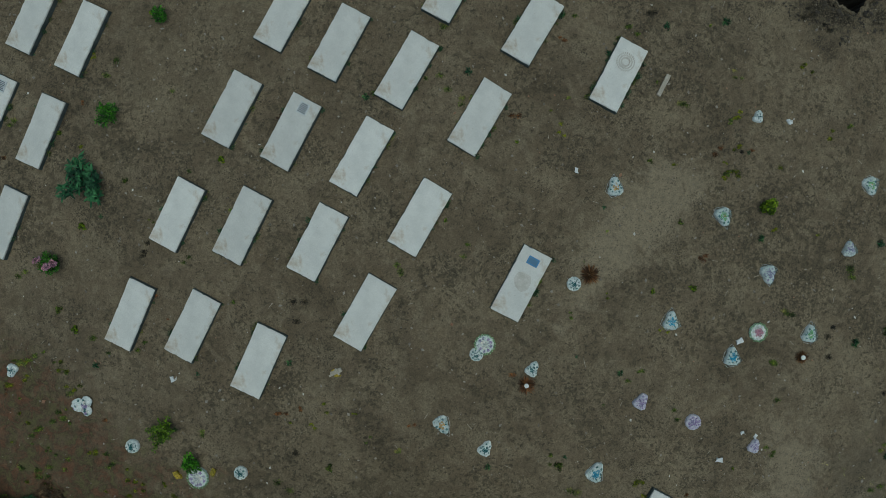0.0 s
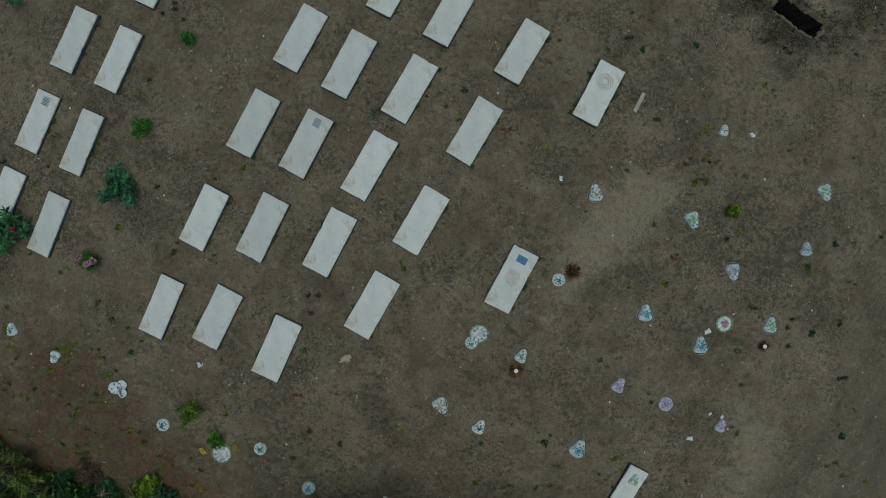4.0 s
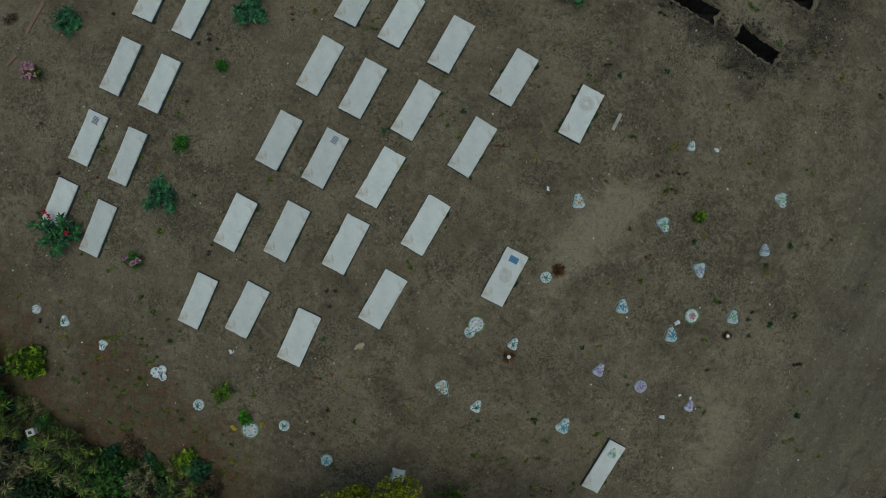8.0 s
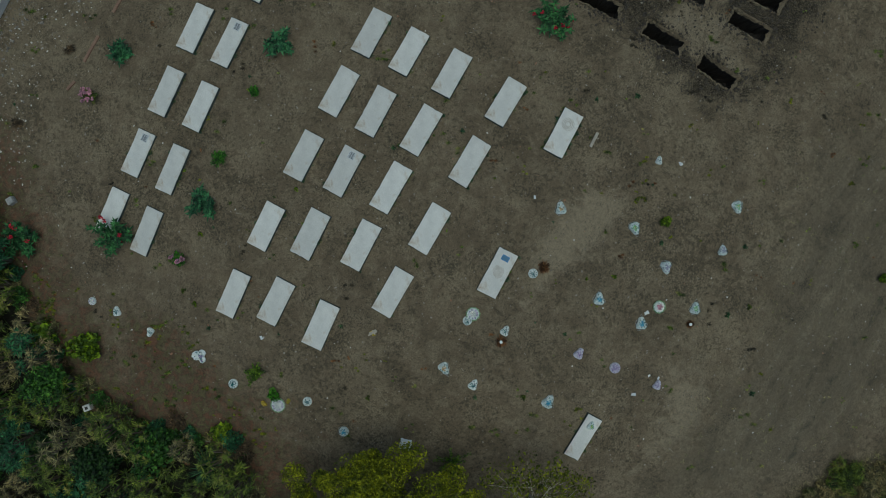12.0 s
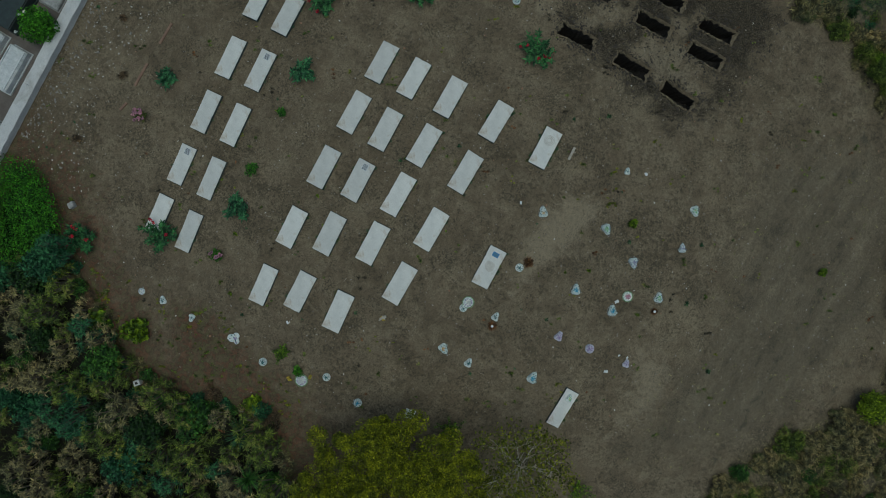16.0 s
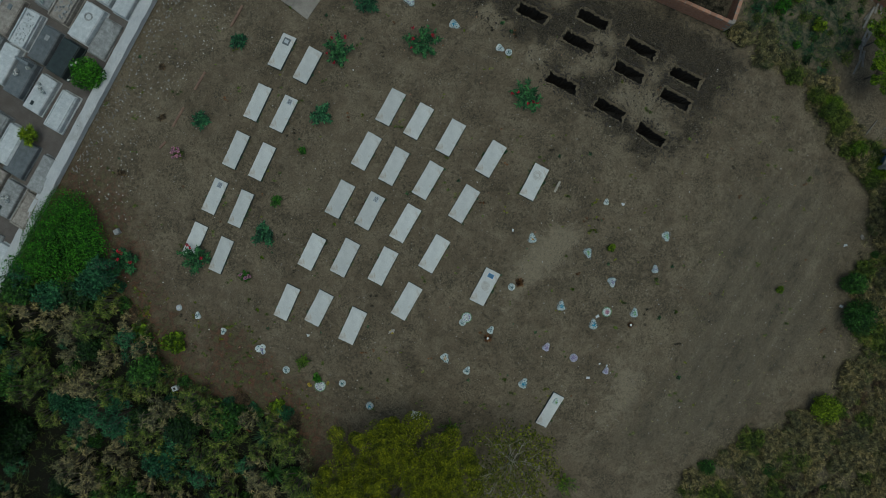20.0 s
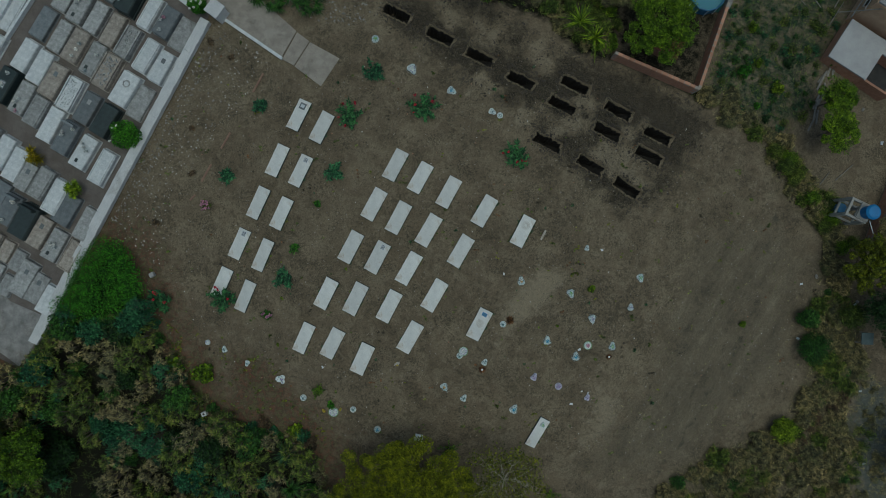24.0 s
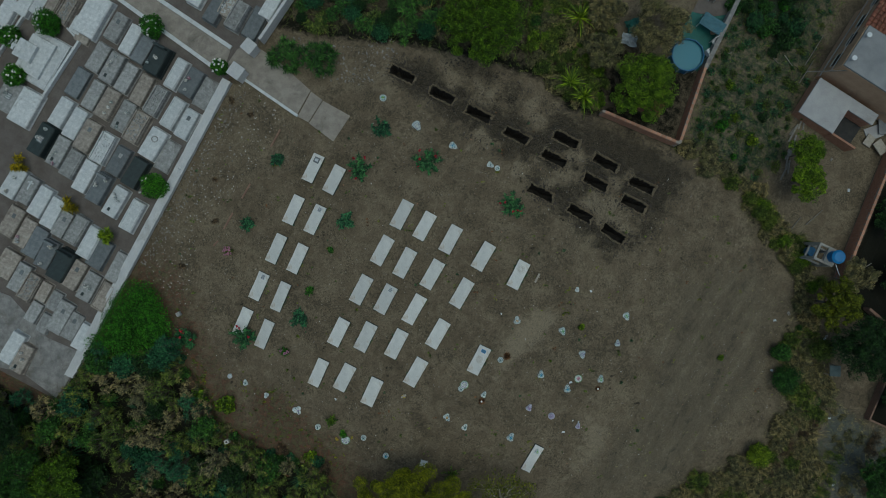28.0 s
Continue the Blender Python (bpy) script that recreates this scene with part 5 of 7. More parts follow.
# palms and tall tufts at the northern edge
for n, (x, y, k) in enumerate([(8.60, 18.44, 1.2), (9.57, 17.46, 1.0), (9.27, 22.94, 1.2), (-8.86, 20.21, 0.0), (-11.23, 20.41, 0.0)]):
    if k:
        stems, crown = rosette_shrub(850 + n, 1, 0.05, 1.5 * k, 0.07, LEAF_LIME, 0.75, 44, 1.2)
        plant("palm", pose(x, y, 0), "young palm with arching yellow-green fronds", "palm", stems, crown)
    else:
        stems, crown = rosette_shrub(850 + n, 34, 1.15, 0.5, 0.045, LEAF_GREEN, 0.6, 40, 0.8)
        plant("wild_shrub", pose(x, y, 0), "dark green wild shrub beside the gate", "shrub", stems, crown)

# ---- plants among the graves ----
# x, y, size, kind: f feathery red-flowering, b leafy bush, s small weed
GARDEN = [(-6.12, 12.53, 1.0, "o"), (-1.32, 13.06, 1.05, "o"), (4.57, 9.95, 1.0, "r"), (-7.14, 8.93, 0.65, "f"), (-14.33, 0.79, 1.0, "o"), (-18.46, 0.69, 0.9, "r"), (-4.52, 15.38, 0.9, "f"), (-9.70, 4.04, 0.6, "b"),
    (-10.35, 2.03, 0.75, "f"), (-11.45, -0.24, 0.55, "p"), (-14.07, 8.76, 0.5, "f"), (-11.87, 13.29, 0.5, "f"), (-8.20, 6.87, 0.32, "b"), (-15.59, -3.97, 0.95, "y"), (-8.19, -5.17, 0.7, "g"), (-15.39, 6.82, 0.55, "m"), (0.3, -9.0, 1.3, "g"), (6.78, -11.99, 1.2, "g"), (-17.61, -3.39, 0.9, "y"), (-9.67, -7.70, 0.6, "y")]
for n, (x, y, k, how) in enumerate(GARDEN):
    if how in "orf":
        stems, crown = branchy(900 + n, 13 if how != "f" else 9, 1.0 * k, 0.26, LEAF_OLEANDER if how != "f" else LEAF_TEAL, 0.8)
        t = plant("oleander" if how != "f" else "fern_plant", pose(x, y, 0), "low blue-green plant with narrow leaves" + (" and red flowers" if how != "f" else ""), "plant", stems, crown)
    else:
        mat = {"b": LEAF_FRESH, "p": LEAF_FRESH, "y": LEAF_LIME, "g": LEAF_MID, "m": LEAF_OLIVE}[how]
        stems, crown = branchy(900 + n, 22, 0.8 * k, 0.1, mat, 1.3) if how in "bpmg" else leafy_bush(900 + n, 0.78 * k, 0.6 * k, 0.07 if how != "y" else 0.15, mat, 900 if how != "y" else 500, 6)
        t = plant("bush", pose(x, y, 0), {"b": "small round green bush on bare earth", "p": "small green bush with pink flowers", "y": "large-leaved lime green shrub", "g": "low dark green bush", "m": "straggling bush with mauve flowers"}[how], "bush", stems, crown)
    g = np.random.default_rng(930 + n)
    petals = {"r": (PETAL_RED, 7), "o": (PETAL_RED, 4), "p": (PETAL_PINK, 7), "m": (PETAL_PINK, 12)}.get(how)
    if petals:
        for i in range(petals[1]):
            a, d = g.uniform(0, 6.28), k * g.uniform(0.3, 0.95) * (1.0 if how in "ro" else 0.6)
            v, f = leaves(940 + n * 16 + i, 12, (0.09, 0.09, 0.05), 0.085, (0, 0, 0), 0.8, 1.1)
            part("flower", mesh_of("flower", v, f, petals[0]), None, t, at=Matrix.Translation((d * math.cos(a), d * math.sin(a), 0.5)))

# dry lots east of the bank
LOT_SHRUBS = variants("lot_shrub", "straw and olive scrub bush in the dry lots", "shrub", "scrub in the lots",
    [twiggy(1120 + i, 0.85, 0.6, 650, (LEAF_STRAW, LEAF_TAN, LEAF_DRY, LEAF_OLIVE)[i], 0.035) for i in range(4)])
spread_over(LOT_SHRUBS, scatter(LOTS, 90, 1121, 0.75), 1122, 0.4, 1.15)

# bright hedge above the eastern bank
HEDGE = variants("hedge_bush", "bright yellow-green hedge bush on the bank", "bush", "bank hedge",
    [leafy_bush(1100, 0.7, 0.9, 0.05, LEAF_OLIVE, 2600, 16), leafy_bush(1101, 0.7, 0.8, 0.05, LEAF_OLIVE, 2600, 14), twiggy(1102, 0.8, 0.8, 1100, LEAF_TAN, 0.04, 12), leafy_bush(1103, 0.7, 0.9, 0.055, LEAF_MID, 2800, 14)])
spread_over(HEDGE, pairs(21.86, 9.43, 22.53, 8.52, 23.16, 7.96, 23.71, 7.25, 24.22, 6.46, 24.49, 5.59, 25.00, 4.88, 25.59, 4.17, 26.30, 4.48, 25.42, -4.22, 25.02, -5.01, 22.2, 9.9, 22.8, 8.9, 23.6, 8.2, 24.4, 7.1, 24.9, 6.0, 24.0, 6.0, 21.3, 10.4, 20.8, 11.2), 1103, 0.45, 0.95)

# dark trees below the brick wall and in the enclosure, a fuzzy dry tree beside the pool
for n, (x, y, h, s) in enumerate([(32.29, 4.85, 2.0, 1.4), (31.52, 8.80, 2.2, 1.6), (30.76, -3.62, 1.6, 0.9), (31.57, 0.18, 3.0, 2.2)]):
    tree("tree", x, y, h, s, 0.08, LEAF_DEEP, 5200, "dark green tree behind the boundary wall", 820 + n, 0.6, 0.3)


def dry_tree(x, y, height, spread, seed):
    t = thing("dry_tree", pose(x, y, 0), "fuzzy dry tree of fine pale twigs", "tree")
    b, tips = limbs(seed, height, spread, 0.07, 10, 6)
    part("trunk", b, BARK, t)
    v, f = join([leaves(seed * 13 + i, 170, (spread * 0.22, spread * 0.22, spread * 0.15), 0.034, p, 0.2, 8, 0.1, 0.7) for i, p in enumerate(tips)])
    part("crown", mesh_of("crown", v, f, LEAF_TAN), None, t, "thin straw-coloured twigs")


dry_tree(14.38, 22.14, 2.4, 1.9, 841)
dry_tree(11.05, 23.24, 1.8, 1.2, 842)
dry_tree(10.84, 20.45, 1.6, 1.2, 843)
dry_tree(28.13, 4.90, 1.8, 1.1, 844)
YARD_BUSHES = variants("yard_bush", "small bright green bush in the yard", "bush", "yard bushes",
    [leafy_bush(1140 + i, 0.45, 0.5, 0.07, (LEAF_FRESH, LEAF_LIME, LEAF_DEEP)[i], 420, 6) for i in range(3)])
spread_over(YARD_BUSHES, pairs(20.23, 13.35, 21.48, 14.47, 22.33, 16.15, 19.40, 15.60, 20.28, 16.08, 20.79, 12.47, 23.84, 23.98, 24.23, 22.86, 24.83, 22.06, 22.23, 22.07, 21.44, 23.67, 23.02, 20.67, 25.21, 16.26, 20.01, 18.48), 1144, 0.6, 1.2)

YARD_TUFTS = variants("yard_tuft", "low tuft of blue-green weeds in the yard", "weed", "yard weeds",
    [leafy_bush(1150, 0.4, 0.25, 0.045, LEAF_TEAL, 260, 7), leafy_bush(1151, 0.35, 0.25, 0.04, LEAF_GREEN, 240, 7), leafy_bush(1152, 0.4, 0.25, 0.045, LEAF_OLIVE, 260, 7)])
spread_over(YARD_TUFTS, scatter(YARD, 110, 1153, 0.45), 1154, 0.5, 1.3)

# ferny wild growth along the northern edge
WILD = variants("ferny_shrub", "dark green wild shrub of arching fronds", "shrub", "wild growth by the gate",
    [rosette_shrub(1160, 14, 0.7, 0.5, 0.045, LEAF_GREEN, 0.5, 30, 0.7), leafy_bush(1161, 0.75, 0.9, 0.055, LEAF_DEEP, 2400, 14), rosette_shrub(1162, 12, 0.7, 0.55, 0.045, LEAF_OLIVE, 0.5, 28, 0.7), leafy_bush(1163, 0.7, 0.8, 0.055, LEAF_TEAL, 2000, 14)])
NORTH_WEST = pairs(-11.09, 23.41, -9.78, 21.80, -7.58, 22.19, -5.58, 21.78, -1.98, 21.57, 0.02, 22.16, 0.07, 32.56, -9.14, 32.60)
spread_over(WILD, scatter(NORTH_WEST, 85, 1163, 0.7), 1164, 0.6, 1.2)

# tangle between the round tree and the brick garden, and dark growth at the yard's far end
TANGLE = pairs(5.42, 20.34, 7.81, 17.73, 10.40, 16.32, 11.41, 18.51, 11.82, 20.71, 11.44, 26.11, 5.64, 26.14)
TANGLE_KINDS = variants("tangled_shrub", "tangled olive and straw shrub", "shrub", "tangle beside the garden",
    [twiggy(1170 + i, 0.85, 0.8, 800, (LEAF_OLIVE, LEAF_TAN, LEAF_MID, LEAF_OLIVE)[i], 0.045) for i in range(4)])
spread_over(TANGLE_KINDS, scatter(TANGLE, 75, 1175, 0.7), 1176, 0.6, 1.2)
YARD_END = pairs(20.45, 26.88, 19.44, 23.68, 21.63, 22.07, 24.02, 20.66, 25.64, 23.26, 27.65, 26.85)
YARD_END_KINDS = variants("yard_shrub", "dark green shrub at the yard's end", "shrub", "shrubs at the yard's end",
    [leafy_bush(1180 + i, 0.75, 0.9, 0.09, (LEAF_DEEP, LEAF_GREEN, LEAF_BLUE)[i], 1100, 8) for i in range(3)])
spread_over(YARD_END_KINDS, scatter(YARD_END, 34, 1185, 0.9), 1186, 0.6, 1.2)

# ---- wreaths laid on the unmarked graves ----
def bloom(name, size, petals, material, dome=0.5):
    """One small artificial flower: a ring of cupped petals round a button."""
    v, f = [], []
    for k in range(petals):
        a = k / petals * 2 * math.pi
        n = len(v)
        c, s = math.cos(a), math.sin(a)
        for r, w, z in ((0.15, 0.0, 0.35), (0.6, 0.34, 0.55), (1.0, 0.0, 0.2), (0.6, -0.34, 0.55)):
            v.append((size * (r * c - w * s), size * (r * s + w * c), size * z * dome))
        f += [[n, n + 1, n + 2, n + 3]]
    n = len(v)
    v += [(size * 0.3 * math.cos(k * 1.05), size * 0.3 * math.sin(k * 1.05), size * 0.6 * dome) for k in range(6)]
    f.append(list(range(n, n + 6)))
    return mesh_of(name, v, f, material)


BLOOMS = {"blue": bloom("flower", 0.055, 6, PETAL_BLUE), "green": bloom("flower", 0.055, 6, PETAL_GREEN), "orange": bloom("flower", 0.045, 6, PETAL_ORANGE), "pink": bloom("flower", 0.06, 6, PETAL_PINK),
    "mauve": bloom("flower", 0.05, 6, PETAL_MAUVE), "teal": bloom("flower", 0.045, 6, PETAL_TEAL), "white": bloom("flower", 0.05, 6, PETAL_WHITE)}
LEAF_DISC = bloom("leaf", 0.045, 5, PALE_LEAF, 0.3)


def wreath(x, y, ang, size, long, colour, wrapped, seed, leafy=False, z=0.0, on="on bare earth"):
    """A pad of pale plastic flowers, often drop-shaped, with a coloured middle, often still in cellophane."""
    word = {"teal": "dark teal"}.get(colour, colour)
    t = thing("wreath", pose(x, y, z, 0, 0, ang), "white flower wreath with a " + word + " middle" + (" in cellophane" if wrapped else "") + " " + on, "wreath", "wreaths on graves")
    g = np.random.default_rng(seed)
    point = 0.5 if long > 1.1 else 0.0
    def reach(a):
        return (1.0 + point * max(0.0, math.cos(a)) ** 5 + (0.13 * math.cos(3 * a) if point else 0.0)) * (1 + 0.03 * math.sin(11 * a + seed)) * 0.9
    n = 44
    b = bmesh.new()
    rings = []
    for k, z in ((1.0, -0.02), (1.0, 0.05), (0.9, 0.085), (0.6, 0.1), (0.25, 0.105)):
        rings.append([b.verts.new((size * k * reach(a) * math.cos(a) - size * point * 0.2, size * k * reach(a) * math.sin(a), z + 0.014 * g.normal() * (z > 0.06))) for a in np.linspace(0, 2 * math.pi, n, False)])
    for p, q in zip(rings, rings[1:]):
        for i in range(n):
            b.faces.new((p[i], p[(i + 1) % n], q[(i + 1) % n], q[i]))
    b.faces.new(rings[-1])
    part("pad", b, PAD_WHITE if colour != "mauve" or wrapped else PAD_MAUVE, t, "pale pad of small plastic flowers")
    def place(key, k, a, scale=1.0, name="flower"):
        r = size * k * reach(a)
        m = pose(r * math.cos(a) + size * point * 0.1, r * math.sin(a), 0.105 - 0.02 * k, 0, 0, g.uniform(0, 360)) @ Matrix.Diagonal((scale, scale, scale, 1))
        part(name, BLOOMS[key] if key != "leaf" else LEAF_DISC, None, t, at=m)
    dots = {"mauve": "mauve", "white": "mauve", "pink": "white"}.get(colour, "teal")
    for i in range(9):
        place(dots, 0.66, (i + 0.5) / 9 * 2 * math.pi + g.uniform(-0.1, 0.1), 0.9 * size / 0.24)
    for i in range(5):
        place(colour, 0.3, i / 5 * 2 * math.pi + g.uniform(-0.2, 0.2), 1.2 * size / 0.24)
    place("orange" if colour in ("orange", "green") else colour, 0.0, 0.0, size / 0.24)
    if leafy:
        for i in range(22):
            place("leaf", 1.04, i / 22 * 2 * math.pi, 1.0, "leaf")
    if wrapped:
        b = bmesh.new()
        pts = 7
        ks = [g.uniform(1.1, 1.4) for _ in range(pts)]
        low = [(size * k * reach(a) * math.cos(a) - size * point * 0.1, size * k * reach(a) * math.sin(a), 0.02) for a, k in zip(np.linspace(0, 2 * math.pi, pts, False), ks)]
        high = [(p[0] * 0.8, p[1] * 0.8, 0.16 + 0.02 * g.normal()) for p in low]
        lv, hv = [b.verts.new(p) for p in low], [b.verts.new(p) for p in high]
        for i in range(pts):
            b.faces.new((lv[i], lv[(i + 1) % pts], hv[(i + 1) % pts], hv[i]))
        b.faces.new(hv)
        part("cellophane", b, FILM, t, "clear crumpled cellophane")
        rim = bmesh.new()
        for i in range(pts):
            rod(low[i], low[(i + 1) % pts], 0.004, 0.004, 4, rim)
        part("hem", rim, PLAQUE, t, "folded cellophane edge")["kind"] = "stuff"
    return t


WREATHS = [  # x, y, turn, radius, length ratio, colour, wrapped
    (9.21, 3.99, 80, 0.16, 1.25, "teal", 0), (4.95, 1.82, 95, 0.24, 1.2, "orange", 1), (8.15, 1.10, -70, 0.24, 1.2, "green", 1), (12.67, 2.13, -70, 0.24, 1.2, "green", 1), (12.04, 0.17, 85, 0.2, 1.3, "mauve", 1),
    (9.54, -0.55, -80, 0.24, 1.25, "mauve", 1), (6.62, -2.02, 85, 0.24, 1.25, "blue", 1), (8.48, -3.04, 90, 0.24, 1.3, "blue", 1), (9.24, -2.28, 0, 0.28, 1.05, "pink", 0), (10.84, -2.35, 80, 0.23, 1.4, "green", 1),
    (3.76, -0.94, 0, 0.23, 1.0, "teal", 0), (2.56, -3.42, 60, 0.2, 1.2, "teal", 0), (1.19, -2.68, 40, 0.3, 1.1, "white", 0),
]
WREATHS_SOUTH = [
    (0.95, -2.97, 200, 0.22, 1.1, "teal", 0), (5.76, -4.36, 60, 0.22, 1.15, "mauve", 0), (7.35, -4.93, 0, 0.26, 1.0, "mauve", 0), (9.21, -5.67, 70, 0.19, 1.15, "mauve", 0), (-0.06, -4.97, -60, 0.24, 1.15, "orange", 1), (1.20, -5.72, 60, 0.21, 1.2, "teal", 0),
    (4.44, -6.44, 60, 0.26, 1.3, "blue", 1), (-12.81, -3.37, 250, 0.18, 1.2, "teal", 0), (-9.18, -5.64, 0, 0.23, 1.0, "teal", 0), (-7.22, -6.56, 0, 0.33, 1.05, "white", 0), (-5.95, -6.42, 100, 0.22, 1.1, "teal", 0),
]
WREATHS_EDGE = [
    (-4.37, -7.71, 90, 0.23, 1.1, "blue", 1), (-14.29, -2.51, 100, 0.19, 1.4, "teal", 0), (-15.39, -2.02, 90, 0.19, 1.1, "white", 0), 
    (-2.12, 15.69, -60, 0.3, 1.2, "white", 1), (-4.48, 17.62, -30, 0.26, 1.1, "green", 1), (0.43, 14.24, -30, 0.26, 1.2, "blue", 1), (3.07, 12.87, -30, 0.22, 1.2, "teal", 0), (3.59, 12.62, -30, 0.22, 1.0, "teal", 0),
]
for n, row in enumerate(WREATHS + WREATHS_SOUTH + WREATHS_EDGE):
    wreath(*row, seed=n + 3, leafy=n in (8, 12, 22))


wreath(SLABS_SOUTH[-1][0] + 0.32, SLABS_SOUTH[-1][1] + 0.48, 70, 0.17, 1.3, "green", 0, 91, z=0.168, on="on a grave slab")


def flower_cluster(x, y):
    """Three ragged lumps of faded flowers that have slid together."""
    t = thing("wreath", pose(x, y, 0, 0, 0, 20), "ragged heart-shaped cluster of faded white flowers on bare earth", "wreath", "wreaths on graves")
    g = np.random.default_rng(61)
    for u, v, r in ((-0.13, 0.1, 0.2), (0.14, 0.11, 0.17), (0.06, -0.14, 0.15)):
        b = bmesh.new()
        bmesh.ops.create_icosphere(b, subdivisions=3, radius=r)
        for vert in b.verts:
            vert.co = vert.co * (1 + 0.22 * noise.noise(vert.co * 14)) * Vector((1, 1, 0.5)) + Vector((u, v, 0.07))
        part("pad", b, PAD_WHITE, t, "lump of faded flowers")
        for k in range(9):
            a, d = g.uniform(0, 6.28), r * g.uniform(0.1, 0.85)
            part("flower", BLOOMS[("white", "mauve", "teal")[k % 3]], None, t, at=pose(u + d * math.cos(a), v + d * math.sin(a), 0.17 - 0.05 * d / r, 0, 0, g.uniform(0, 360)))


flower_cluster(-10.61, -4.47)
parcel = part("parcel", box(0.5, 0.46, 0.16, cuts=5, jag=0.05, taper=0.8), WHITE_PLASTIC, at=pose(-1.71, -8.25, 0, 0, 0, -12))
tagged(parcel, "crumpled cream wrapped parcel on the earth", "parcel")
stems, crown = leafy_bush(1160, 0.32, 0.35, 0.05, LEAF_FRESH, 420, 7)
plant("bush", pose(-7.38, -6.12, 0), "small bright green plant behind a large wreath", "bush", stems, crown)


def dried_bouquet(x, y, rad, pot):
    t = thing("dried_bouquet", pose(x, y, 0), "withered brown bouquet" + (" in a white pot" if pot else "") + " lying on the earth", "bouquet")
    v, f = blades(int(abs(x * 100)), 150, rad * 1.3, 0.03, 0.35, 0.2, (0, 0, 0.06))
    part("stalk", mesh_of("stalk", v, f, DRY_BROWN), None, t)
    if pot:
        part("pot", rod((0, 0, 0), (0, 0, 0.13), 0.05, 0.07, 14), WHITE_PLASTIC, t)


dried_bouquet(10.61, -3.00, 0.16, True)
dried_bouquet(2.39, -3.85, 0.22, True)
dried_bouquet(4.21, -0.67, 0.26, False)
for x, y, s in ((8.70, -2.56, 0.13), (8.17, -6.06, 0.12), (9.27, -5.36, 0.08), (8.86, -5.26, 0.07), (-7.85, -6.50, 0.16), (-6.78, -6.41, 0.14), (-7.93, -3.67, 0.1), (-3.10, -3.51, 0.16), (3.83, 2.31, 0.09), (10.17, 3.90, 0.1)):
    ob = part("paper_scrap", box(s * 1.6, s, 0.05, cuts=3, jag=0.05), WHITE_PLASTIC if s not in (0.16, 0.14) else PETAL_YELLOW, at=pose(x, y, 0.0, 0, 0, s * 3000 % 360))
    tagged(ob, "crumpled " + ("pale plastic" if s not in (0.16, 0.14) else "yellow wrapping") + " scrap on the earth", "litter", "scraps of wrapping")

SLATE_SHEET = surface("slate_sheet", (0.03, 0.055, 0.06), (0.05, 0.08, 0.085), scale=3, rough=0.6)
FADED_BLUE = surface("faded_blue_sheet", (0.03, 0.1, 0.13), (0.05, 0.14, 0.18), (0.03, 0.07, 0.09), scale=2, rough=0.6)
BOARDS = [(25.69, 17.65), (23.91, 12.46)]

# ---- lots to the north-east: brick walls, pool, house, water tower ----
def brick_wall(name, a, b, height, thick, label, seed=0, course=0.19, length=0.38):
    """Hollow-brick wall in courses with recessed joints; the top course's bricks are parts of their own."""
    (x0, y0), (x1, y1) = a, b
    L, ang = math.hypot(x1 - x0, y1 - y0), math.degrees(math.atan2(y1 - y0, x1 - x0))
    t = thing(name, pose(x0, y0, 0, 0, 0, ang), label, "wall")
    t["kind"] = "structure"
    part("core", box(L, thick - 0.02, height - 0.035, (L / 2, 0, 0)), MORTAR, t)
    rows = int(height / course)
    n = int(L / length)
    brick = box(length - 0.015, thick, course - 0.015, bevel=0.008)
    me = bpy.data.meshes.new("brick")
    brick.to_mesh(me)
    brick.free()
    me.materials.append(BRICK)
    r = random.Random(seed)
    rest_v, rest_f = [], []
    for k in range(rows):
        for i in range(n):
            u = (i + 0.5 + 0.5 * (k % 2)) * length
            if u + length / 2 > L:
                continue
            p = pose(u, r.uniform(-0.008, 0.008), k * course + (height - rows * course), 0, 0, r.uniform(-0.6, 0.6))
            if k == rows - 1:
                part("brick", me, None, t, at=p)
            else:
                base = len(rest_v)
                for sx, sy, sz in ((-1, -1, 0), (1, -1, 0), (1, 1, 0), (-1, 1, 0), (-1, -1, 1), (1, -1, 1), (1, 1, 1), (-1, 1, 1)):
                    rest_v.append(p @ Vector((sx * (length - 0.015) / 2, sy * thick / 2, sz * (course - 0.015))))
                rest_f += [[base + q for q in fc] for fc in ((0, 1, 5, 4), (1, 2, 6, 5), (2, 3, 7, 6), (3, 0, 4, 7), (4, 5, 6, 7), (3, 2, 1, 0))]
    if rest_v:
        ob = part("brickwork", mesh_of("brickwork", rest_v, rest_f, BRICK), None, t)
        ob["kind"] = "stuff"
    return t


brick_wall("wall_garden_south", (10.80, 16.43), (16.12, 14.17), 1.15, 0.2, "unplastered red brick garden wall", 1)
brick_wall("wall_garden_east", (16.12, 14.17), (18.02, 19.69), 1.15, 0.2, "unplastered red brick garden wall", 2)
strip("wall_pool", [(18.02, 19.41), (21.25, 26.07)], 0.3, 0, 0.85, PAVING, "plastered garden wall beside the pool", "wall")
brick_wall("wall_lane", (27.44, 4.76), (31.28, 14.23), 1.2, 0.2, "red brick boundary wall beside the water tower", 3)
sheet("pool_deck", pairs(15.62, 20.70, 17.31, 23.49, 18.24, 24.89, 20.84, 24.88, 20.03, 23.28, 18.02, 19.41, 17.02, 19.49), 0.06, GREEN_TARP, "teal painted floor round the pool", "floor", 0.06)


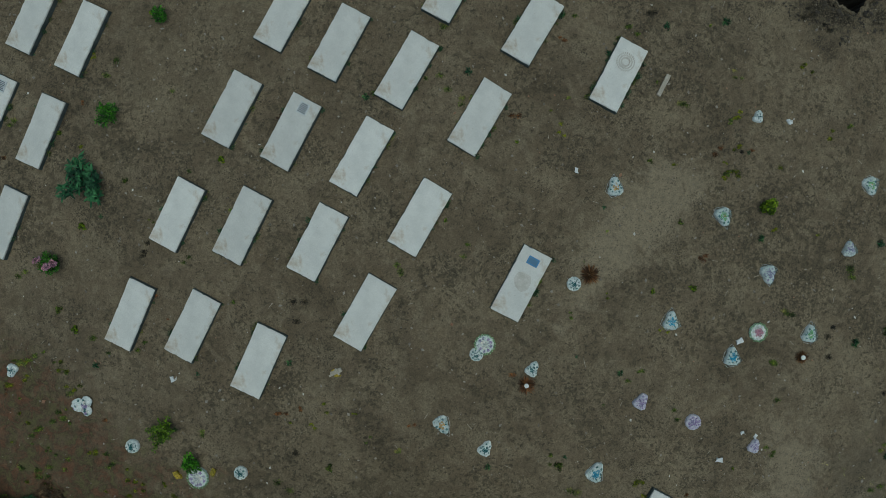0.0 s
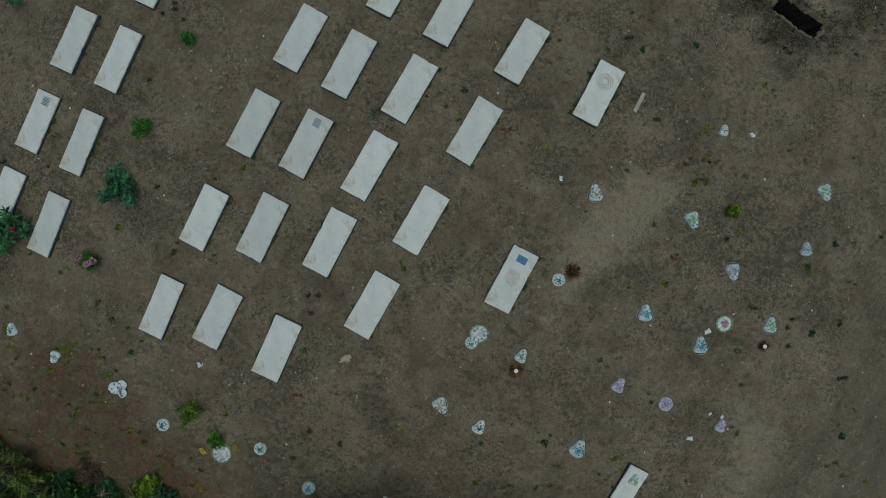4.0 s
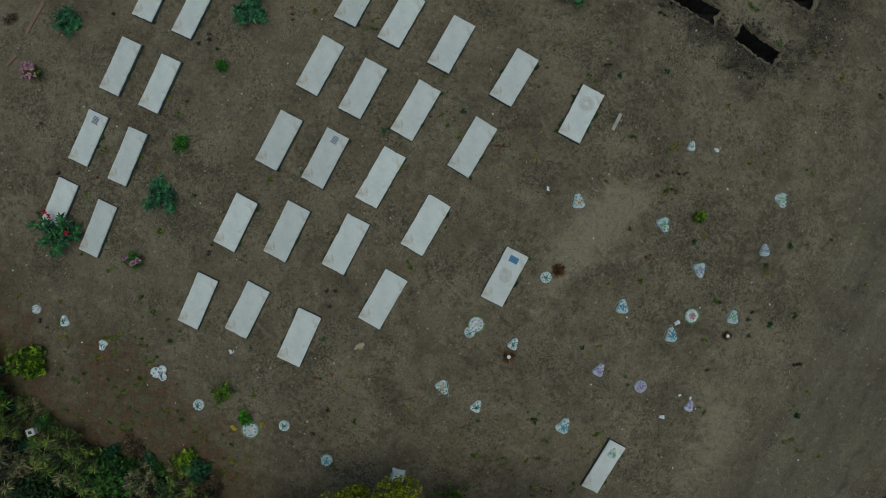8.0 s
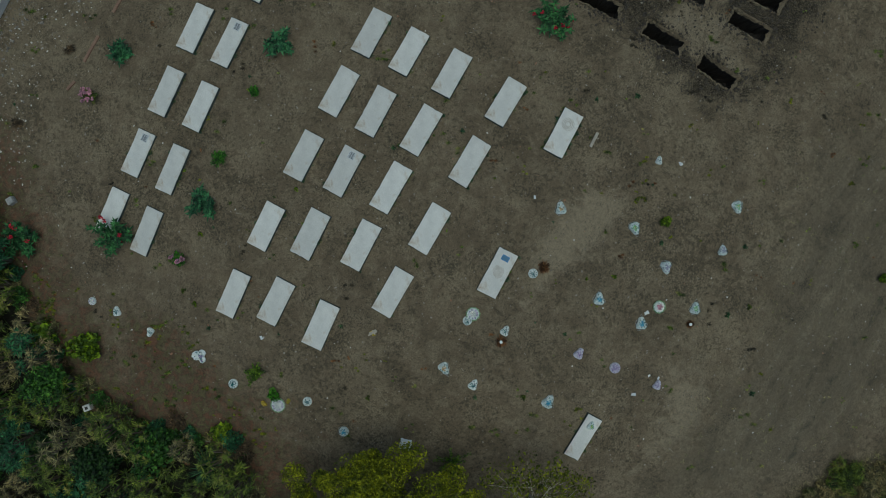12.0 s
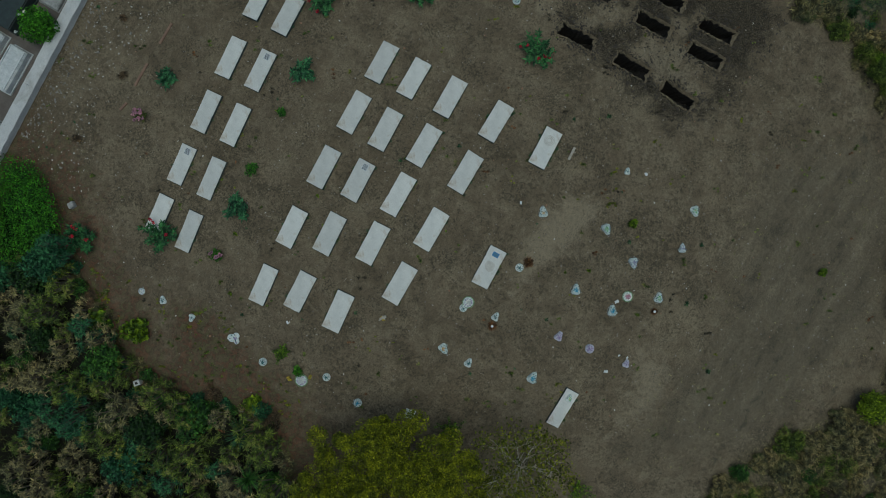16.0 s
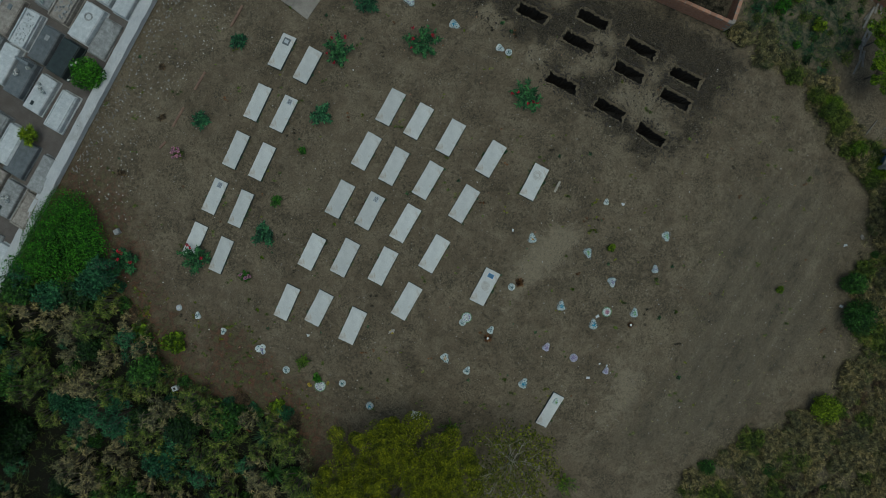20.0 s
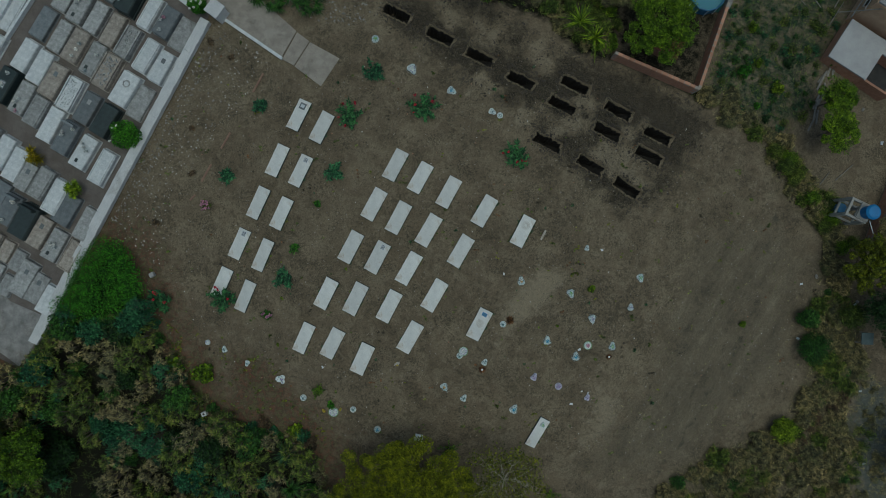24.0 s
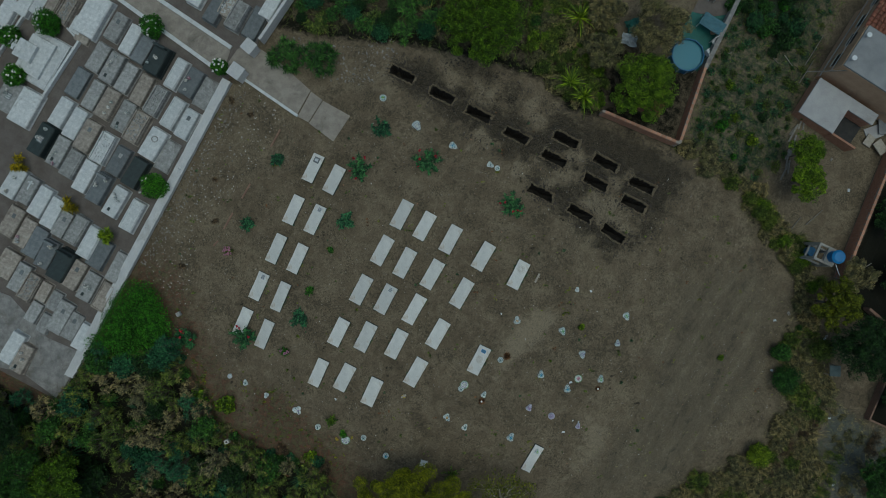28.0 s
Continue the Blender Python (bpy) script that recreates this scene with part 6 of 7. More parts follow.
def pool(x, y):
    t = thing("pool", pose(x, y, 0.06), "round above-ground pool of pale blue water with a steel rim", "pool")
    R, n = 1.12, 12
    b = bmesh.new()
    for i in range(n):
        a0, a1 = i / n * 6.2832, (i + 1) / n * 6.2832
        p, q = (R * math.cos(a0), R * math.sin(a0)), (R * math.cos(a1), R * math.sin(a1))
        vs = [b.verts.new((*p, 0)), b.verts.new((*q, 0)), b.verts.new((*q, 0.75)), b.verts.new((*p, 0.75))]
        b.faces.new(vs)
        rail = part("rail", rod((*p, 0.77), (*q, 0.77), 0.05), POOL_BLUE, t, "dark blue rim")
        part("post", rod((p[0] * 1.05, p[1] * 1.05, 0), (p[0] * 1.03, p[1] * 1.03, 0.77), 0.025), WHITE_PLASTIC, t)
    part("liner", b, POOL_BLUE, t)
    w = bmesh.new()
    bmesh.ops.create_circle(w, cap_ends=True, segments=48, radius=R * 0.985, matrix=Matrix.Translation((0, 0, 0.62)))
    part("water", w, WATER, t)


pool(16.78, 20.34)
tarp = part("blue_tarpaulin", box(1.7, 0.95, 0.03, (0, 0, 0.0), cuts=6, jag=0.05), FADED_BLUE, at=pose(18.55, 22.50, 0.8, 0, 0, -32))
tagged(tarp, "faded blue tarpaulin stretched over the deck", "tarpaulin")
for sx, sy in ((-0.8, -0.4), (0.8, -0.4), (-0.8, 0.4), (0.8, 0.4)):
    part("pole", rod((sx, sy, -0.8), (sx, sy, 0.01), 0.03), WHITE_PLASTIC, tarp)


def chair(x, y, ang):
    t = thing("plastic_chair", pose(x, y, 0.06, 0, 0, ang), "white moulded plastic garden chair on the deck", "chair", "garden chairs")
    part("seat", box(0.42, 0.42, 0.04, (0, 0, 0.4), bevel=0.015), WHITE_PLASTIC, t)
    part("backrest", box(0.42, 0.04, 0.45, (0, 0.21, 0.45), bevel=0.015), WHITE_PLASTIC, t)
    for sx in (-1, 1):
        part("armrest", box(0.05, 0.4, 0.03, (sx * 0.22, 0, 0.62), bevel=0.01), WHITE_PLASTIC, t)
        for sy in (-1, 1):
            part("leg", rod((sx * 0.21, sy * 0.2, 0), (sx * 0.18, sy * 0.18, 0.4), 0.022), WHITE_PLASTIC, t)


chair(18.84, 21.34, 30)
chair(18.33, 20.55, 120)
chair(18.74, 24.52, 75)
sheet("patio", pairs(17.43, 23.61, 18.44, 25.69, 21.24, 25.67, 20.36, 23.48, 18.91, 23.28), 0.08, EARTH_LANE, "brown cement patio behind the pool", "floor", 0.05)
basin = part("basin", rod((0, 0, 0), (0, 0, 0.14), 0.14, 0.2, 16), OCHRE, at=pose(18.82, 22.13, 0.06))
tagged(basin, "round terracotta basin on the deck", "basin")
tent = part("tarpaulin_heap", box(1.1, 1.0, 0.4, cuts=5, jag=0.16, taper=0.6), GREEN_TARP, at=pose(13.20, 22.52, 0.4, 0, 0, 20))
tagged(tent, "crumpled green tarpaulin over a heap", "tarpaulin")
heap = part("sheet_heap", box(1.1, 0.8, 0.35, cuts=5, jag=0.2, taper=0.5), PLAQUE, at=pose(12.88, 21.58, 0.3, 0, 0, -15))
tagged(heap, "pale bluish crumpled plastic sheeting", "sheeting")
shed = thing("shed", pose(14.01, 17.10, 0, 0, 0, -27), "low shed with a clay-tiled roof under the tree", "shed")
part("wall", box(1.8, 1.2, 1.1), BRICK, shed)


def clay_tile():
    """One curved clay roof tile, slightly tapered."""
    v, f = [], []
    for y, r in ((-0.22, 0.15), (0.22, 0.12)):
        for rad in (r, r - 0.018):
            v += [(rad * math.cos(a), y, rad * math.sin(a) * 0.8) for a in np.linspace(0, math.pi, 6)]
    for i in range(5):
        f += [[i, i + 1, i + 13, i + 12], [i + 6, i + 18, i + 19, i + 7], [i, i + 6, i + 7, i + 1], [i + 12, i + 13, i + 19, i + 18]]
    return mesh_of("tile", v, f, TILE, True)


CLAY_TILE = clay_tile()


def tiled_roof(parent, x0, step, rows, y0, z0, y1, z1):
    """Overlapping curved tiles in rows down a slope."""
    n = max(2, int(abs(y1 - y0) / 0.36) + 1)
    slope = math.degrees(math.atan2(z1 - z0, y1 - y0))
    r = random.Random(rows)
    for i in range(rows):
        for j in range(n):
            k = (j + 0.5) / n
            part("tile", CLAY_TILE, None, parent, at=pose(x0 + i * step + r.uniform(-0.01, 0.01), y0 + (y1 - y0) * k, z0 + (z1 - z0) * k + 0.01 * (j % 2), slope - 2, 0, r.uniform(-2, 2)))


def house():
    """A tall block with a grey roof and a tiled lean-to, and a lower block with a pale roof notched by a patio."""
    t = thing("house", pose(26.02, 18.93, 0, 0, 0, -33), "house with pale flat roofs, ochre walls and a clay-tiled lean-to", "house")
    part("wall", box(7.0, 3.1, 4.1, (3.55, 1.6, -1.2)), OCHRE, t, "ochre rendered wall")
    part("roof", box(7.0, 3.1, 0.14, (3.6, 1.62, 2.902), bevel=0.02), ROOF_GREY, t, "grey cement flat roof")
    part("wall", box(7.0, 2.6, 3.7, (3.55, 4.4, -1.2)), OCHRE, t, "ochre rendered wall")
    tiled_roof(t, 0.15, 0.3, 23, 3.15, 2.56, 5.75, 2.5)
    part("wall", box(7.0, 8.0, 4.2, (3.8, 9.9, -1.2)), OCHRE, t, "ochre rendered wall")
    part("roof", box(6.6, 7.9, 0.12, (3.9, 9.9, 3.002)), ROOF_GREY, t, "grey cement flat roof")
    for i in range(4):
        w = part("window", box(0.06, 0.9, 0.5, (0.04, 0.9 + i * 1.6, 1.5 + 0.2 * (i % 2))), DARK_VOID, t, "narrow dark window slit")
        part("sill", box(0.12, 1.0, 0.06, (0.0, 0.9 + i * 1.6, 1.43 + 0.2 * (i % 2))), CONCRETE, w)
    part("gutter", rod((-0.06, -0.2, 2.1), (-0.06, 9.0, 2.1), 0.03), ROOF_GREY, t, "pale pipe along the wall")
    part("gutter", rod((-0.06, -0.2, 0.9), (-0.06, 6.0, 0.9), 0.03), ROOF_GREY, t)
    part("wall", box(2.75, 2.75, 2.2, (1.38, -1.75, -1.2)), BRICK, t, "brick wall of the low block")
    part("wall", box(1.9, 0.75, 2.2, (3.72, -0.75, -1.2)), BRICK, t, "brick wall of the low block")
    part("roof", box(2.8, 2.8, 0.12, (1.38, -1.75, 1.002), bevel=0.015), ROOF_WHITE, t, "pale cement flat roof")
    part("roof", box(1.97, 0.85, 0.118, (3.77, -0.78, 1.002), bevel=0.015), ROOF_WHITE, t, "pale cement flat roof")
    part("patio_wall", box(1.95, 0.14, 2.2, (3.72, -3.1, -1.2)), BRICK, t, "brick patio wall")
    # the open patio's shade is put into its floor colour
    part("patio_floor", box(1.88, 1.85, 0.05, (3.72, -2.1, 0.01)), DARK_VOID, t, "patio floor, coloured near black for the shade in it")
    part("beam", rod((-1.1, -0.6, 1.2), (0.7, 0.1, 2.75), 0.04), FENCE_WOOD, t, "slanting pale pole")
    for u, v in ((0.3, 0.6), (0.3, 2.4)):
        d = part("dish", rod((u, v, 3.32), (u, v, 3.4), 0.1, 0.17, 20), WHITE_PLASTIC, t, "white satellite dish")
        part("mast", rod((u, v, 2.6), (u, v, 3.32), 0.03), WHITE_PLASTIC, d)
    return t


house()
tiled_roof(shed, -0.95, 0.27, 8, -0.7, 1.1, 0.7, 1.16)
for k, (x, y, s, m) in enumerate(((30.20, 15.03, 0.9, ROOF_WHITE), (29.80, 14.44, 0.6, PALE_WOOD), (30.81, 15.43, 0.8, ROOF_GREY), (30.48, 13.95, 0.7, PALE_WOOD))):
    ob = part("board", box(s * 1.4, s, 0.08, bevel=0.01), m, at=pose(x, y, 0.02 + 0.1 * k, 0, 0, 20 + 35 * k))
    tagged(ob, "discarded pale board leaning in a heap", "board", "boards beside the house")


def water_tower(x, y, ang):
    t = thing("water_tower", pose(x, y, 0, 0, 0, ang), "cement frame tower with a blue plastic water tank on top", "water tower")
    h = 2.0
    for sx in (-1, 1):
        for sy in (-1, 1):
            part("column", box(0.18, 0.18, h, (sx * 0.62, sy * 0.52, 0), bevel=0.01), CONCRETE, t)
        part("beam", box(0.15, 1.19, 0.18, (sx * 0.62, 0, h + 0.002), bevel=0.01), CONCRETE, t)
        part("beam", box(1.08, 0.15, 0.18, (0, sx * 0.52, h + 0.002), bevel=0.01), CONCRETE, t)
        part("brace", box(0.12, 0.88, 0.12, (sx * 0.62, 0, h * 0.45), bevel=0.01), CONCRETE, t)
        part("brace", box(1.08, 0.12, 0.12, (0, sx * 0.52, h * 0.45), bevel=0.01), CONCRETE, t)
    part("deck", box(0.75, 1.0, 0.1, (0.28, 0, h + 0.204)), CONCRETE, t)
    tank = part("tank", rod((0.35, 0, h + 0.31), (0.35, 0, h + 0.95), 0.38, 0.45, 28), BLUE_PLASTIC, t)
    part("lid", rod((0.35, 0, h + 0.95), (0.35, 0, h + 1.05), 0.46, 0.34, 28), BLUE_PLASTIC, tank)
    part("pipe", rod((0.7, -0.4, h + 0.4), (1.6, -0.8, h - 0.2), 0.025), WHITE_PLASTIC, t)
    part("barrel", rod((-0.3, 0.1, 0.0), (-0.3, 0.1, 0.9), 0.3, 0.32, 20), POOL_BLUE, t, "dark blue barrel below the frame")


water_tower(25.48, 6.44, -25)
strip("wall_yard", [(29.52, -5.13), (30.73, -2.33), (31.94, 0.22)], 0.12, -0.1, 0.6, KERB_BRICK, "unplastered yard wall", "wall")
strip("wall_yard_south", [(29.52, -5.13), (32.32, -6.42)], 0.12, -0.1, 0.6, KERB_BRICK, "low yard wall", "wall")
box_ob = part("roof_sheet", box(0.75, 0.75, 0.06, bevel=0.01), SLATE_SHEET, at=pose(26.71, -1.59, 1.2, 0, 0, -3))
tagged(box_ob, "small grey sheet roof over a pump", "shelter")
part("post", rod((-0.3, -0.3, -1.2), (-0.3, -0.3, 0.0), 0.05), MORTAR, box_ob)
part("post", rod((0.3, 0.3, -1.2), (0.3, 0.3, 0.0), 0.05), MORTAR, box_ob)


# broken fence of pale boards, and timber lying in the yard
for n in range(16):
    k = n / 15
    r = random.Random(700 + n)
    x, y = (1 - k) * BOARDS[0][0] + k * BOARDS[1][0] + r.uniform(-0.3, 0.3), (1 - k) * BOARDS[0][1] + k * BOARDS[1][1] + r.uniform(-0.2, 0.2)
    ob = part("fence_board", box(r.uniform(0.7, 1.5), 0.12, 0.03, cuts=1, jag=0.01), FENCE_WOOD, at=pose(x, y, 0.02 + 0.02 * (n % 3), r.uniform(-6, 6), r.uniform(-8, 2), r.uniform(50, 85)))
    tagged(ob, "fallen weathered board of a broken fence", "board", "fallen fence boards")
for n, (x, y, L, a) in enumerate([(24.22, 20.14, 1.0, -55), (23.30, 20.14, 0.5, -45), (26.03, 20.85, 2.6, 57), (25.42, 19.26, 2.2, 57), (20.02, 20.68, 0.4, 20), (25.98, 9.05, 1.6, 40), (24.70, 8.66, 1.1, 50), (29.76, 5.63, 0.6, 30), (28.32, -6.04, 0.5, 5), (28.19, -6.68, 0.6, -8), (27.11, -8.68, 1.0, -25), (-10.4, -8.1, 0.9, -8), (-11.6, -7.9, 0.6, 70)]):
    ob = part("pole", rod((-L / 2, 0, 0.03), (L / 2, 0, 0.05), 0.04, 0.025, 7), FENCE_WOOD, at=pose(x, y, 0, 0, 0, a))
    tagged(ob, "pale weathered pole lying on the ground", "pole", "poles on the ground")

strip("wall_lane_south", [(29.47, 2.63), (31.35, 1.03)], 0.2, -0.3, 0.7, KERB_BRICK, "low brick wall below the tree", "wall")
LITTER = pairs(24.15, 2.26, 23.15, 1.78, 22.93, -1.74, 24.01, -1.22, 24.25, -1.35, 26.25, -2.03, 24.65, -3.31, 26.97, -2.76, 27.09, -3.44, 26.80, -4.20, 27.00, -5.16, 27.22, -9.88, 26.78, 0.60, 26.66, 0.44, 27.18, -0.20, 27.19, 13.13, 28.43, 10.96, 25.63, 2.37)
for n, (x, y) in enumerate(LITTER):
    r = random.Random(1200 + n)
    s = r.uniform(0.1, 0.2)
    ob = part("litter", box(s * 1.5, s, 0.05, cuts=2, jag=0.05), PLAQUE if n % 3 else STONE, at=pose(x, y, 0.05, r.uniform(-12, 12), r.uniform(-12, 12), r.uniform(0, 180)))
    tagged(ob, "crumpled pale plastic litter among dry weeds", "litter", "litter in the scrub")

# ---- stones, litter, weeds ----
def stones(name, places, low, high, material, label, seed):
    """Small angular stones scattered on the earth, in one mesh."""
    g = np.random.default_rng(seed)
    V, F = [], []
    base = np.array([(1, 0, 0), (0, 1, 0), (-1, 0, 0), (0, -1, 0), (0, 0, 1.0), (0, 0, -0.6)])
    faces = [(0, 1, 4), (1, 2, 4), (2, 3, 4), (3, 0, 4), (1, 0, 5), (2, 1, 5), (3, 2, 5), (0, 3, 5)]
    heights = ground_height(np.array([p[0] for p in places]), np.array([p[1] for p in places]))
    for n, (x, y) in enumerate(places):
        s = low * (high / low) ** (g.random() ** 2.2)
        a = g.uniform(0, 6.28)
        p = base * g.uniform(0.6, 1.2, (6, 3)) * s * np.array([1.2, 0.8, 0.6])
        q = np.stack([p[:, 0] * math.cos(a) - p[:, 1] * math.sin(a) + x, p[:, 0] * math.sin(a) + p[:, 1] * math.cos(a) + y, p[:, 2] + heights[n] + s * 0.1], -1)
        F += [[i + len(V) for i in fc] for fc in faces]
        V += list(q)
    return tagged(new(name, mesh_of(name, V, F, material)), label, "stones", kind="stuff")


PLOT = pairs(-14.99, 19.02, -10.80, 16.00, -7.61, 14.99, -3.99, 18.18, 4.40, 16.54, 16.39, 12.49, 21.57, 7.27, 23.55, 2.06, 22.72, -5.14, 15.50, -9.51, -3.70, -8.63, -12.50, -7.00, -18.48, -0.97, -22.05, 5.45)
GRAVE_GRAVEL = surface("gravel", (0.12, 0.1, 0.08), (0.3, 0.27, 0.23), scale=3, fine=20, stain=0.5)
PALE_RUBBLE = surface("pale_rubble", (0.1, 0.09, 0.078), (0.28, 0.262, 0.238), scale=2.5, fine=20)
PALE_GRAVEL = surface("pale_chips", (0.42, 0.4, 0.37), (0.6, 0.58, 0.55), scale=3)


def random_places(poly, count, seed):
    g = np.random.default_rng(seed)
    xs, ys = np.array([p[0] for p in poly]), np.array([p[1] for p in poly])
    x, y = g.uniform(xs.min(), xs.max(), count * 3), g.uniform(ys.min(), ys.max(), count * 3)
    ok = inside(poly, x, y)
    return list(zip(x[ok][:count], y[ok][:count]))


stones("gravel", random_places(PLOT, 5200, 91), 0.012, 0.06, GRAVE_GRAVEL, "small brown stones strewn on the earth", 92)
stones("pale_chips", random_places(PLOT, 420, 93) + random_places(RUBBLE, 900, 94), 0.01, 0.06, PALE_GRAVEL, "pale chips of stone and plaster on the earth", 95)
WALL_SIDE = pairs(-14.88, 18.62, -17.82, 13.43, -19.63, 10.44, -21.16, 7.44, -21.85, 5.65, -21.17, 5.44, -20.24, 7.04, -18.43, 10.23, -16.74, 13.43, -14.00, 18.02)
stones("plaster_rubble", random_places(WALL_SIDE, 1100, 81), 0.02, 0.1, PALE_RUBBLE, "broken plaster and stone heaped along the wall", 82)
crumb_rng = np.random.default_rng(78)
PIT_CRUMBS = []
for px, py, ang in PITS:
    c, s = math.cos(radians(ang)), math.sin(radians(ang))
    for _ in range(420):
        u, v = crumb_rng.uniform(-1.25, 1.25), crumb_rng.choice((-1, 1)) * (0.36 + abs(crumb_rng.normal(0, 0.22)))
        if crumb_rng.random() < 0.25:
            u, v = crumb_rng.choice((-1, 1)) * (0.95 + abs(crumb_rng.normal(0, 0.2))), crumb_rng.uniform(-0.5, 0.5)
        PIT_CRUMBS.append((px + u * c - v * s, py + u * s + v * c))
stones("clods", random_places(DIGGINGS, 5200, 96) + PIT_CRUMBS, 0.015, 0.09, CLOD, "dark clods of dug earth", 97)

for n, (x, y) in enumerate(scatter(RUBBLE, 46, 98, 0.35)):
    g = random.Random(n)
    s = g.uniform(0.05, 0.12)
    ob = part("rubble_stone", box(s * 1.5, s, s * 0.7, cuts=2, jag=s * 0.3, taper=0.8), STONE, at=pose(x, y, -0.02, 0, 0, g.uniform(0, 360)))
    tagged(ob, "loose pale rubble stone beside the cemetery wall", "stone", "rubble stones")
for n, (x, y, L, a) in enumerate([(-15.45, 8.97, 1.3, 60), (-14.20, 11.06, 1.2, 60), (-16.35, 7.38, 0.5, 45), (-3.10, -3.47, 0.35, 25), (6.38, 4.84, 0.7, 62), (-12.09, 14.81, 1.4, 62)]):
    ob = part("plank", box(L, 0.13, 0.07, bevel=0.01, cuts=3, jag=0.012), KERB_BRICK if n != 3 and n != 4 else PALE_WOOD, at=pose(x, y, 0.0, 0, 0, a))
    tagged(ob, "reddish broken kerb brick row in the earth" if n not in (3, 4) else "short weathered piece of wood on the earth", "kerb" if n not in (3, 4) else "plank", "fragments")
TUFTS = [(-15.16, 17.50, 0.4), (-16.34, 11.94, 0.35), (-16.36, 8.94, 0.4), (-13.80, 16.42, 0.35), (-18.69, 5.83, 0.3)]
for n, (x, y, k) in enumerate(TUFTS):
    stems, crown = rosette_shrub(1000 + n, 4, 0.15, 0.26, 0.03, LEAF_DRY, 0.6, 30, 0.15)
    plant("dead_weed", pose(x, y, 0), "dark withered weed tuft on the earth", "weed", stems, crown, "withered weeds")
ob = part("stone_block", box(0.3, 0.3, 0.25, bevel=0.02, cuts=2, jag=0.02), TOMB_GREY, at=pose(-18.94, 2.39, 0.0, 0, 0, 30))
tagged(ob, "squared grey stone block on the earth", "stone")
ob = part("stone_block", box(0.34, 0.28, 0.3, bevel=0.02), WALL_PAINT, at=pose(-15.54, -6.58, 0.0, 0, 0, 20))
tagged(ob, "pale hollow block beside the scrub", "block")
# the block is solid; a flat dark patch stands for its shaded hollow
part("hole", box(0.14, 0.12, 0.006, (0, 0, 0.298)), DARK_VOID, ob, "flat dark patch for the shaded hollow core")

WEED_KINDS = variants("weed", "small green weed on bare earth", "weed", "weeds",
    [leafy_bush(1020, 0.2, 0.16, 0.04, LEAF_TEAL, 110, 6), leafy_bush(1021, 0.2, 0.2, 0.05, LEAF_LIME, 110, 4), rosette_shrub(1022, 2, 0.08, 0.2, 0.03, LEAF_BLUE, 0.6, 26, 0.08), leafy_bush(1023, 0.22, 0.16, 0.045, LEAF_OLIVE, 120, 5)])
NAMED_WEEDS = pairs(0.70, 5.13, 2.11, 3.11, -4.44, -3.21, 6.90, 0.87, 6.49, 6.57, 7.80, 6.65, 6.00, 4.77, 6.21, 4.93, 4.77, 5.75, 4.28, 4.44, 5.18, -3.51, 4.68, -4.44, -7.19, -3.54, 7.27, -1.02, -9.98, 1.08, -11.34, -1.62, -10.22, -3.26, -8.42, 6.98, 2.64, -1.13, 3.37, -6.21, 3.54, -5.96, 2.72, -0.88, 8.29, 6.82, 8.29, 2.31, 8.94, 2.97)
spread_over(WEED_KINDS, NAMED_WEEDS + random_places(PLOT, 45, 99), 100, 0.25, 0.8)
for n, (x, y, k) in enumerate([(9.49, 1.37, 0.9), (19.31, -0.84, 0.8)]):
    stems, crown = leafy_bush(1030 + n, 0.3 * k, 0.3, 0.06, LEAF_LIME, 420, 5)
    plant("bush", pose(x, y, 0), "small bright lime green bush on bare earth", "bush", stems, crown)

# grass and straw where the ground is rough
def straw_field(name, poly, count, seed, length, material, label):
    g = np.random.default_rng(seed)
    places = random_places(poly, count, seed)
    z = ground_height(np.array([p[0] for p in places]), np.array([p[1] for p in places]))
    pieces = [blades(seed * 7 + i, 7, length * g.uniform(0.5, 1.3), 0.016, 0.5, 0.35, (x, y, z[i])) for i, (x, y) in enumerate(places)]
    v, f = join(pieces)
    tagged(new(name, mesh_of(name, v, f, material)), label, "grass", kind="stuff")


straw_field("dry_grass", EAST_SCRUB, 2600, 111, 0.34, LEAF_STRAW, "dry straw-coloured grass along the eastern edge")
straw_field("rut_grass", TRACKS, 350, 112, 0.12, LEAF_STRAW, "sparse dry grass between wheel ruts")
straw_field("yard_grass", YARD, 1800, 113, 0.24, LEAF_OLIVE, "low green grass in the yard")
straw_field("lot_grass", LOTS, 2600, 116, 0.3, LEAF_STRAW, "dry grass in the eastern lots")
straw_field("north_grass", NORTH_SCRUB, 2400, 114, 0.36, LEAF_OLIVE, "olive and dry undergrowth")
straw_field("wood_grass", FOREST, 4200, 115, 0.45, LEAF_OLIVE, "olive undergrowth in the wood")

# weeds and crumbs along the slabs' edges
EDGE_WEEDS = []
for n, (x, y, a, L, Wd, _) in enumerate(SLABS + SLABS_MID + SLABS_SOUTH):
    r = random.Random(n + 40)
    for i in range(r.choice((3, 4, 5, 6, 8)) if _ != "ring" else 16):
        u, v = r.uniform(-0.5, 0.5) * L, r.choice((-1, -1, 1)) * (Wd / 2 + 0.04)
        c, s = math.cos(radians(a)), math.sin(radians(a))
        EDGE_WEEDS.append((x + u * c - v * s, y + u * s + v * c))
EDGE_KINDS = variants("edge_weed", "tiny dark weed against a grave slab", "weed", "weeds along the slabs",
    [leafy_bush(1050, 0.13, 0.2, 0.03, LEAF_TEAL, 60, 6), leafy_bush(1051, 0.12, 0.18, 0.03, LEAF_OLIVE, 50, 6), leafy_bush(1052, 0.12, 0.2, 0.028, LEAF_BLUE, 60, 6)])
spread_over(EDGE_KINDS, EDGE_WEEDS, 101, 0.35, 0.95)

